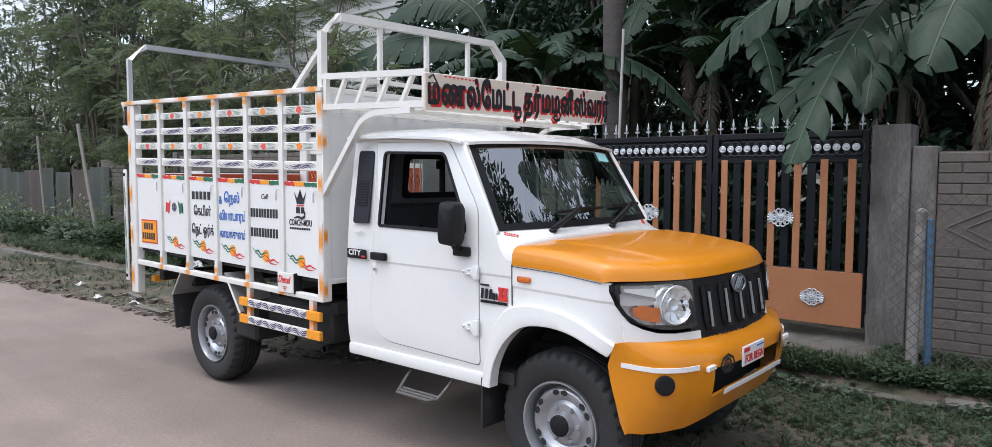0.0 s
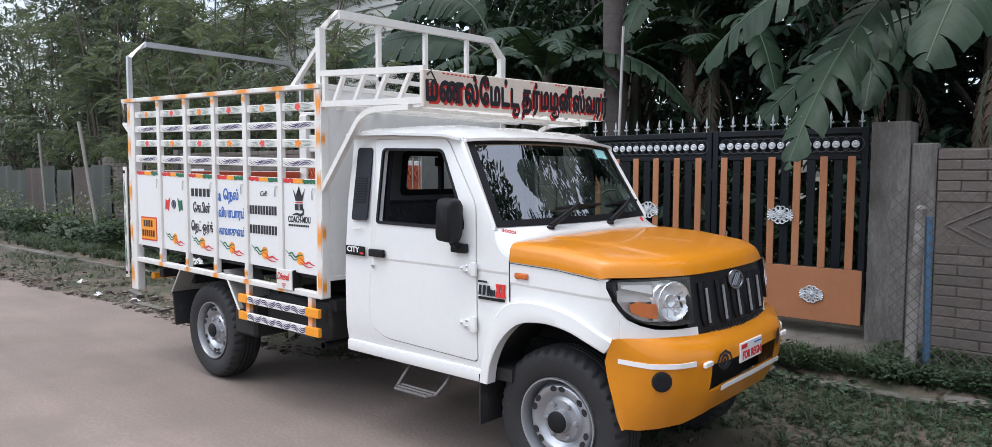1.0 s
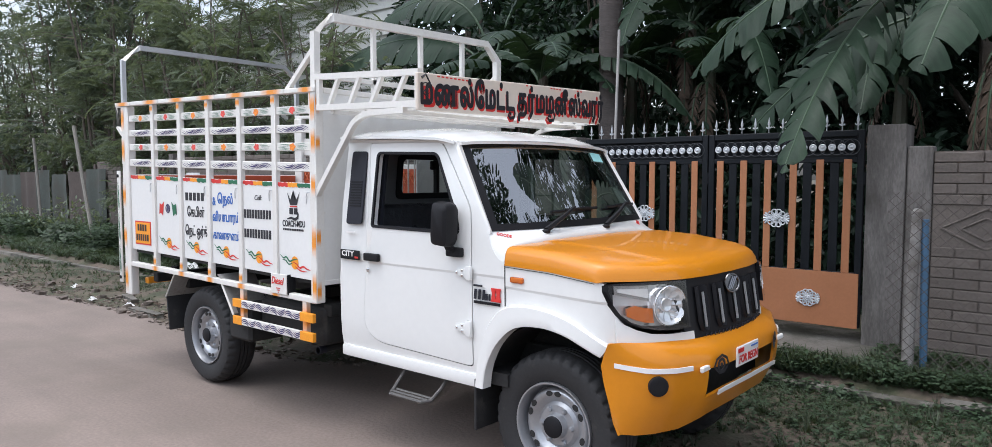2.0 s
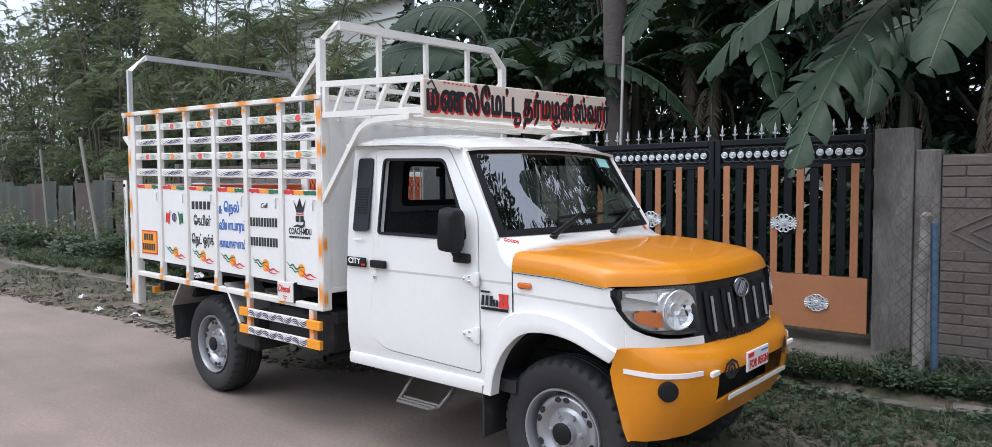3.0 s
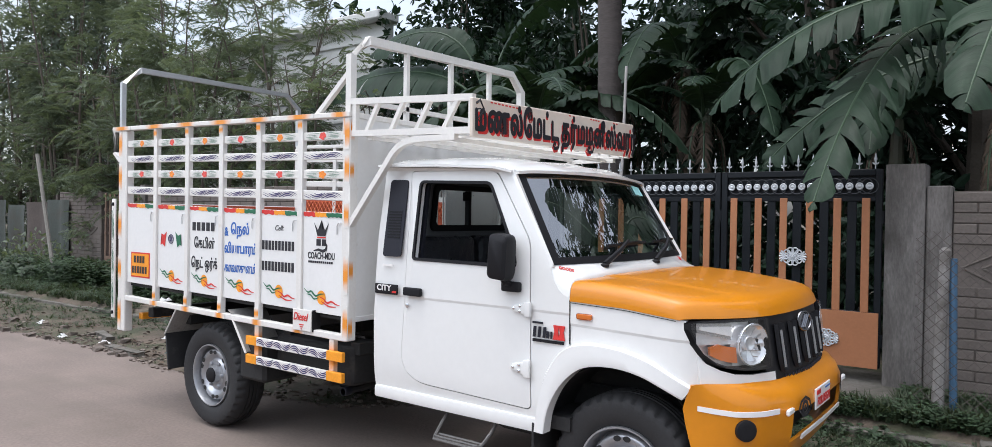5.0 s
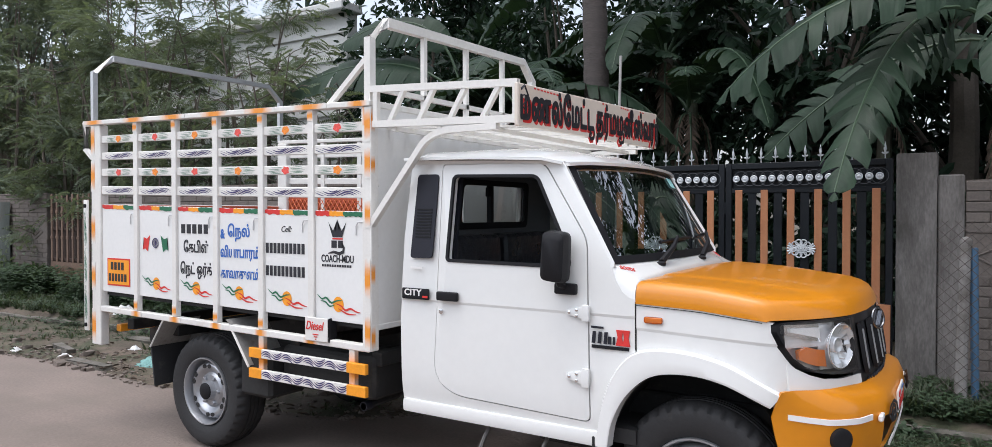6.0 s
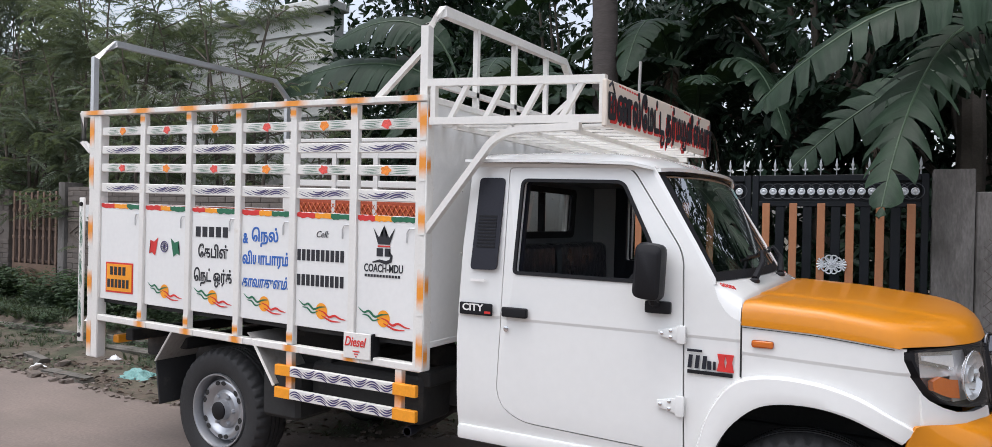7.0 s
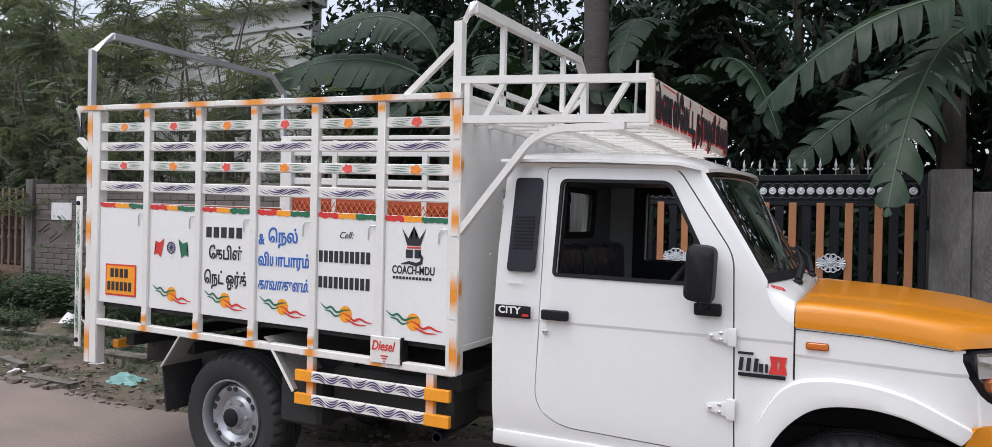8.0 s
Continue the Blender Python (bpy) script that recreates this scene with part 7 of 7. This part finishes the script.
def banana_leaf(parent, ctrl, width, seed, tear=0.5, droop=0.5, label="", side=(0, 0, 1), start=0.12, mat=None, lean_=0.36):
    """A long leaf along a curve, torn across into strips that hang from the rib."""
    r = random.Random(seed)
    n = 46
    pts = [bez(ctrl, i / n) for i in range(n + 1)]
    v, f, uvs = [], [], []
    step = sum((pts[i + 1] - pts[i]).length for i in range(n)) / n
    flat = Vector(side)
    for s in (-1, 1):
        i = int(n * start)
        while i < n:
            k = min(n - i, 1 + int(r.random() ** 1.5 * (7 - 5 * tear)) + 1)
            bend = droop * r.uniform(0.6, 1.4)
            slip = r.uniform(-0.10, 0.16) * tear
            base = len(v)
            cols = 5
            for j in range(i, i + k + 1):
                t = j / n
                d = (pts[min(j + 1, n)] - pts[max(j - 1, 0)]).normalized()
                lat = d.cross(flat).normalized() * s
                nrm = lat.cross(d).normalized() * s
                u = max(0.0, (t - start) / (1 - start))
                w = width * max(0.0, math.sin(math.pi * min(1, 0.06 + 0.94 * u ** 0.8))) ** 0.55
                if u > 0.9:
                    w *= 1 - 0.65 * ((u - 0.9) / 0.1) ** 2
                edge = (j - i) / k
                w *= 1 - tear * (0.26 * (1 - edge) ** 1.5 + 0.05 * r.random())
                for c in range(cols):
                    q = c / (cols - 1)
                    p = pts[j] + lat * w * (q - 0.18 * bend * q * q) + d * (w * q * (lean_ + slip)) - Vector((0, 0, 1)) * (w * bend * q * q * 0.75) + nrm * (0.05 * w * math.sin(q * 3))
                    p += nrm * 0.011 * math.sin(j * 2.2) * q + d * ((0.5 - edge) * k * step * tear * 0.58 * q ** 1.4)
                    v.append(tuple(p))
                    uvs.append((t + 0.11 * i, q))
            for j in range(k):
                for c in range(cols - 1):
                    a = base + j * cols + c
                    q = (a, a + 1, a + cols + 1, a + cols)
                    f.append(q if s > 0 else q[::-1])
            i += k
    lf = soup("leaf", v, f, mat or BANANA, parent, label, True)
    layer = lf.data.uv_layers.new(name="UVMap")
    for lp in lf.data.loops:
        layer.data[lp.index].uv = uvs[lp.vertex_index]
    part("midrib", tube([p for p in pts[::3]], 0.02, 6, taper=[0.022 * (1 - 0.75 * i / (len(pts[::3]) - 1)) for i in range(len(pts[::3]))]), MIDRIB, lf)
    return lf


def banana_plant(x, y, h, leaves, seed, label="banana plant with broad torn leaves"):
    r = random.Random(seed)
    pl = thing("banana_plant", (x, y, 0.05), label, "banana plant", "banana plants")
    part("stalk", tube([(x, y, 0.0), (x + 0.02, y, h * 0.5), (x + 0.04, y, h)], 0.1, 10, taper=[0.13, 0.10, 0.06]), STALK, pl)
    for k in range(leaves):
        a = 2 * math.pi * (k * 0.381 + r.uniform(-0.05, 0.05))
        ln = r.uniform(1.5, 2.1)
        up = r.uniform(0.35, 1.0)
        dx, dy = math.cos(a), math.sin(a)
        c0 = (x, y, h - 0.1)
        c1 = (x + dx * ln * 0.2, y + dy * ln * 0.2, h + ln * 0.45 * up)
        c2 = (x + dx * ln * 0.65, y + dy * ln * 0.65, h + ln * 0.5 * up)
        c3 = (x + dx * ln * 0.95, y + dy * ln * 0.95, h - ln * r.uniform(-0.1, 0.35))
        banana_leaf(pl, (c0, c1, c2, c3), r.uniform(0.24, 0.33), seed * 31 + k, r.uniform(0.2, 0.8), r.uniform(0.3, 0.7))
    for k in range(3):
        a = 2 * math.pi * r.random()
        banana_leaf(pl, ((x, y, h - 0.15), (x + 0.2 * math.cos(a), y + 0.2 * math.sin(a), h), (x + 0.3 * math.cos(a), y + 0.3 * math.sin(a), h - 0.5), (x + 0.25 * math.cos(a), y + 0.25 * math.sin(a), h - 1.2)), 0.14, seed * 77 + k, 0.9, 1.0, "withered brown leaf", mat=DRYLEAF)
    return pl


for k, (x, y, h, n) in enumerate(((-4.3, 4.6, 2.6, 8), (-3.3, 5.6, 3.0, 8), (-5.4, 5.3, 2.8, 7), (-1.9, 5.0, 2.7, 7), (-2.6, 6.5, 3.6, 7), (0.1, 5.2, 2.5, 6), (-3.6, 3.95, 2.7, 7), (-2.3, 5.3, 3.4, 7))):
    banana_plant(x, y, h, n, 100 + k)

left_banana = thing("banana_plant", (-4.75, 4.35, 0.05), "banana plant with two broad pale leaves", "banana plant", "banana plants")
part("stalk", tube([(-4.75, 4.35, 0.0), (-4.73, 4.35, 1.5), (-4.72, 4.34, 3.0)], 0.1, 10, taper=[0.14, 0.11, 0.06]), STALK, left_banana)
banana_leaf(left_banana, ((-4.72, 4.34, 2.9), (-4.9, 4.3, 4.1), (-5.7, 4.15, 4.25), (-6.65, 4.0, 3.75)), 0.32, 610, 0.05, 0.55, side=(0.1, -0.75, 0.6), start=0.25)
banana_leaf(left_banana, ((-4.72, 4.34, 2.8), (-5.1, 4.25, 3.6), (-6.5, 4.0, 3.75), (-8.2, 3.85, 2.95)), 0.38, 611, 0.12, 0.55, side=(0.1, -0.7, 0.65), start=0.25)
banana_leaf(left_banana, ((-4.72, 4.34, 2.9), (-4.6, 4.6, 4.2), (-4.0, 4.8, 4.6), (-3.2, 4.9, 4.3)), 0.34, 612, 0.4, 0.5, start=0.25)
# the plant behind the wall whose leaves hang over the gate
near_banana = thing("banana_plant", (1.35, 3.35, 0.05), "banana plant whose torn leaves hang over the gate", "banana plant", "banana plants")
part("stalk", tube([(1.35, 3.35, 0.0), (1.33, 3.33, 1.4), (1.30, 3.30, 2.6)], 0.1, 10, taper=[0.14, 0.11, 0.07]), STALK, near_banana)
TOP = (1.28, 3.25, 2.55)
banana_leaf(near_banana, (TOP, (0.74, 3.2, 3.42), (0.30, 2.5, 2.88), (0.105, 1.76, 1.46)), 0.37, 501, 1.1, 0.5, "long torn leaf hanging before the gate", side=(-0.2, -0.93, 0.2), start=0.2, lean_=0.55)
banana_leaf(near_banana, (TOP, (0.9, 3.1, 3.0), (0.0, 3.1, 2.6), (-0.63, 3.05, 1.86)), 0.30, 502, 0.75, 0.45, "torn leaf drooping behind the gate spikes", side=(0.2, -0.8, 0.5), start=0.2)
banana_leaf(near_banana, (TOP, (0.9, 2.5, 3.5), (-0.1, 1.9, 2.95), (-0.80, 2.2, 2.24)), 0.27, 503, 0.55, 0.75, "long leaf arching over the gate", side=(0.1, -0.5, 0.8), start=0.2)
banana_leaf(near_banana, (TOP, (1.3, 2.4, 3.3), (1.2, 1.6, 2.9), (1.02, 1.2, 2.02)), 0.33, 504, 0.35, 0.75, "broad leaf hanging over the verge", side=(0.1, -0.85, 0.4), start=0.2)
banana_leaf(near_banana, (TOP, (1.5, 3.6, 3.4), (2.2, 3.7, 3.2), (2.9, 3.4, 2.5)), 0.30, 505, 0.4, 0.6, start=0.2)
banana_leaf(near_banana, (TOP, (1.6, 3.35, 3.8), (2.2, 3.55, 5.0), (2.9, 3.75, 6.0)), 0.32, 506, 0.2, 0.2, "young leaf standing up from the stalk", side=(0.4, -0.8, 0.2), start=0.3)
for k in range(6):
    a = -1.2 - 0.5 * k
    banana_leaf(near_banana, ((1.3, 3.3, 2.5), (1.3 + 0.2 * math.cos(a), 3.3 + 0.2 * math.sin(a), 2.6), (1.3 + 0.3 * math.cos(a), 3.25 + 0.28 * math.sin(a), 2.1), (1.3 + 0.28 * math.cos(a), 3.25 + 0.25 * math.sin(a), 1.5)), 0.12, 520 + k, 0.9, 1.0, "withered brown leaf", mat=DRYLEAF)

# palms: a ringed trunk and feathered fronds
def palm_tree(x, y, h, seed, label, n_fronds=13, reach=3.2):
    palm = thing("palm_tree", (x, y, 0.05), label, "palm tree", "palms")
    r = random.Random(seed)
    n = 46
    path = [(x + 0.04 * math.sin(i * 0.12), y, h * i / n) for i in range(n + 1)]
    part("trunk", tube(path, 0.14, 16, taper=[0.150 - 0.0006 * i + (0.006 if i % 2 else 0.0) for i in range(n + 1)]), BARK, palm)
    for k in range(n_fronds):
        a = 2 * math.pi * (k + r.uniform(-0.2, 0.2)) / n_fronds
        dx, dy = math.cos(a), math.sin(a)
        q = reach * r.uniform(0.85, 1.1)
        ctrl = ((x, y, h - 0.1), (x + dx * q * 0.25, y + dy * q * 0.25, h + 1.0 * r.uniform(0.6, 1.3)), (x + dx * q * 0.7, y + dy * q * 0.7, h + 1.0 * r.uniform(0.4, 1.2)), (x + dx * q, y + dy * q, h - r.uniform(0.2, 1.2)))
        pts = [bez(ctrl, i / 40) for i in range(41)]
        b = tube(pts[::4], 0.02, 5, taper=[0.03 - 0.0025 * i for i in range(11)])
        for i in range(6, 40):
            d = (pts[i + 1] - pts[i - 1]).normalized()
            for s in (-1, 1):
                lat = d.cross(Vector((0, 0, 1))).normalized() * s
                ln = 0.65 * math.sin(math.pi * (i - 3) / 40) ** 0.5
                p, q2 = pts[i], pts[i] + lat * ln + d * ln * 0.5 - Vector((0, 0, ln * 0.5))
                vs = [b.verts.new(c) for c in (p - d * 0.028, p + d * 0.028, q2)]
                b.faces.new(vs)
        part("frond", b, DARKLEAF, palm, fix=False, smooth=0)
    return palm


palm_tree(-2.72, 4.1, 7.2, 1, "tall palm with a ringed grey trunk")
palm_tree(8.8, 4.6, 10.6, 2, "palm with feathered fronds behind the wall", 28, 2.9)

# ---- verge plants ----
def tuft(blades=7, seed=0):
    r = random.Random(seed)
    v, f = [], []
    for k in range(blades):
        a = r.uniform(0, 2 * math.pi)
        l, w = r.uniform(0.6, 1.0), 0.06
        dx, dy = math.cos(a), math.sin(a)
        base = len(v)
        o = r.uniform(0, 0.15)
        # +x is up for spread()
        v += [(0, dx * o - dy * w, dy * o + dx * w), (0, dx * o + dy * w, dy * o - dx * w), (l * 0.6, dx * (o + 0.2) + dy * w * 0.6, dy * (o + 0.2) - dx * w * 0.6), (l * 0.6, dx * (o + 0.2) - dy * w * 0.6, dy * (o + 0.2) + dx * w * 0.6), (l * 0.95, dx * (o + 0.55), dy * (o + 0.55))]
        f += [(base, base + 1, base + 2, base + 3), (base + 3, base + 2, base + 4)]
    return v, f


def weed(seed=0, leaves=10, leaf=(0.28, 0.5)):
    r = random.Random(seed)
    v, f = [], []
    lv, lf = oval_leaf(0.6, 0.08)
    for k in range(leaves):
        a = 2.4 * k + r.uniform(-0.3, 0.3)
        h = r.uniform(0.15, 0.95)
        l = r.uniform(*leaf)
        c, s = math.cos(a), math.sin(a)
        off = 0.06 + (r.uniform(0, 0.28) if leaf[1] < 0.4 else 0.0)
        base = len(v)
        for x, y, z in lv:
            x, y, z = x * l + off, y * l, z * l - 0.25 * x * l
            v.append((h + z + 0.3 * x, c * x - s * y, s * x + c * y))
        f += [tuple(base + i for i in q) for q in lf]
    return v, f


def patch(name, n, pick, shape, mat, size, label, seed):
    r = np.random.default_rng(seed)
    pts = []
    while len(pts) < n:
        x, y, keep = pick(r)
        if keep > r.random():
            pts.append((x, y, ground_z(x, y) - 0.005))
    pl = np.array(pts)
    up = np.tile([0.0, 0.0, 1.0], (n, 1)) + r.normal(0, 0.22, (n, 3))
    v, f = spread(*shape, pl, up, r.uniform(0, 6.28, n), r.uniform(*size, n))
    return tagged(soup(name, v, f, mat), label, "plants", kind="stuff")


def on_verge(r):
    x = r.uniform(-13, 3.0) if r.random() < 0.6 else r.uniform(-1.2, 2.6)
    e, k = road_edge(x), kerb_line(x)
    y = e + (k - e) * r.random() ** 0.7
    m = 1.5 * noise.noise(Vector((x * 1.6, y * 2.2, 9))) + 0.3 + (0.5 if x > -1.5 else -0.12) + 0.25 * (y - e)
    if x < 0.9 and y < -0.05:
        m = -1
    return x, y, max(0.02, m)


def on_strip(r):
    x = r.uniform(-16, 3.0) if r.random() < 0.7 else r.uniform(-0.2, 2.6)
    k = kerb_line(x) + 0.07
    y = k + (2.66 - k) * r.random()
    if -2.6 < x < 0.6 and y > 2.12:
        return x, y, 0
    return x, y, 0.45 + 1.1 * noise.noise(Vector((x * 1.4, y * 1.4, 4)))


patch("grass", 5000, on_verge, tuft(7, 1), GRASS, (0.022, 0.055), "short patchy green grass on the verge", 31)
patch("grass", 600, on_verge, tuft(6, 2), GRASS, (0.05, 0.11), "longer grass tufts on the verge", 32)
patch("weeds", 6500, on_verge, weed(1, 7), WEED, (0.025, 0.07), "low broad-leaved weeds on the verge", 33)
patch("weeds", 4200, on_strip, weed(2, 24, (0.2, 0.36)), WEED, (0.04, 0.13), "dense green weeds along the foot of the wall", 34)
patch("weeds", 1300, lambda r: (lambda x: (x, r.uniform(1.95, 2.65), 0.4 + 1.3 * noise.noise(Vector((x * 0.7, 1.0, 6)))))(r.uniform(-18, -3)), weed(3, 60, (0.08, 0.2)), WEED, (0.12, 0.48), "tall green weeds against the wall", 35)
patch("grass", 3000, on_strip, tuft(8, 3), GRASS, (0.06, 0.16), "grass among the weeds along the wall", 36)

patch("weeds", 1500, lambda r: (lambda x: (x, kerb_line(x) + r.uniform(-0.13, 0.13), 0.3 + 1.2 * noise.noise(Vector((x * 1.7, 2.0, 5)))))(r.uniform(-9, 3)), weed(4, 9), WEED, (0.04, 0.10), "weeds grown over the kerb", 37)
# stones, dry leaves and litter
r = np.random.default_rng(77)
sv, sf = [], []
cube_f = [(0, 1, 3, 2), (4, 6, 7, 5), (0, 4, 5, 1), (2, 3, 7, 6), (0, 2, 6, 4), (1, 5, 7, 3)]
for k in range(1100):
    x = float(r.uniform(-12, 2.5))
    e = road_edge(x)
    y = e + float(abs(r.normal(0, 0.28))) - 0.10
    s = float(r.uniform(0.006, 0.022) if r.random() < 0.93 else r.uniform(0.03, 0.06))
    z = max(ground_z(x, y), 0.0 if y < e else -0.03)
    base = len(sv)
    for c in range(8):
        sv.append((x + s * ((c & 1) - 0.5) * 2 * float(r.uniform(0.5, 1)), y + s * ((c >> 1 & 1) - 0.5) * 2 * float(r.uniform(0.5, 1)), z - 0.003 + s * (c >> 2 & 1) * float(r.uniform(0.5, 1))))
    sf += [tuple(base + i for i in q) for q in cube_f]
tagged(soup("stones", sv, sf, STONE), "small stones and clods along the road edge", "stones", kind="stuff")
n = 900
pl = np.stack([r.uniform(-12, 2.5, n), np.zeros(n), np.zeros(n)], 1)
for k in range(n):
    x = float(pl[k, 0])
    y = road_edge(x) + float(abs(r.normal(0, 0.5))) - 0.05
    pl[k, 1], pl[k, 2] = y, max(ground_z(x, y), -0.002) + 0.008
d = r.normal(0, 1, (n, 3))
d[:, 2] *= 0.15
v, f = spread(*oval_leaf(0.4, 0.2), pl, d, r.normal(0, 0.4, n), r.uniform(0.03, 0.08, n))
tagged(soup("dry_leaves", v, f, DRYLEAF), "dry brown leaves strewn on the verge", "leaves", kind="stuff")


def crumple(name, x, y, w, d, h, mat, label, category, seed):
    r = random.Random(seed)
    nx = 9
    rows = []
    for i in range(nx):
        row = []
        for j in range(nx):
            u, v = i / (nx - 1) - 0.5, j / (nx - 1) - 0.5
            px, py = x + w * u * (1 + 0.3 * r.uniform(-1, 1)), y + d * v * (1 + 0.3 * r.uniform(-1, 1))
            hump = max(0, 1 - (2 * u) ** 2) * max(0, 1 - (2 * v) ** 2)
            row.append((px, py, max(ground_z(px, py), 0.0 if py < road_edge(px) else -0.03) + 0.002 + h * hump * r.uniform(0.3, 1.0)))
        rows.append(row)
    return tagged(part(name, thicken(loft(rows), 0.002), mat, None, smooth=20), label, category)


crumple("plastic_bag", -5.47, 0.42, 0.34, 0.16, 0.09, TEAL, "crumpled teal plastic bag lying on the soil", "litter", 1)
crumple("paper_scrap", -8.2, 1.75, 0.28, 0.2, 0.16, PAPER, "crumpled white printed bag in the weeds", "litter", 2)
for k, (x, y, w) in enumerate(((-6.6, 0.2, 0.13), (-7.4, 0.12, 0.1), (-6.3, 0.75, 0.12), (-8.4, 0.3, 0.12))):
    crumple("paper_scrap", x, y, w, w * 0.7, 0.05, PAPER, "small scrap of pale litter on the verge", "litter", 10 + k)
for k, (x, y, w, d) in enumerate(((-6.0, 0.12, 0.6, 0.1), (-6.9, 0.35, 0.5, 0.1), (-6.4, 1.05, 0.9, 0.16), (-4.9, 0.5, 0.4, 0.12))):
    b = box(-w / 2, w / 2, -d / 2, d / 2, -0.03, 0.035, 0.01)
    rr = random.Random(k)
    for v in b.verts:
        v.co += Vector((rr.uniform(-0.03, 0.03), rr.uniform(-0.02, 0.02), rr.uniform(-0.012, 0.012)))
    moved(b, pose(x, y, ground_z(x, y) + 0.01, 0, 0, rr.uniform(-15, 15)))
    tagged(part("broken_slab", b, CONCRETE), "broken flat piece of pale concrete on the verge", "rubble", "rubble")
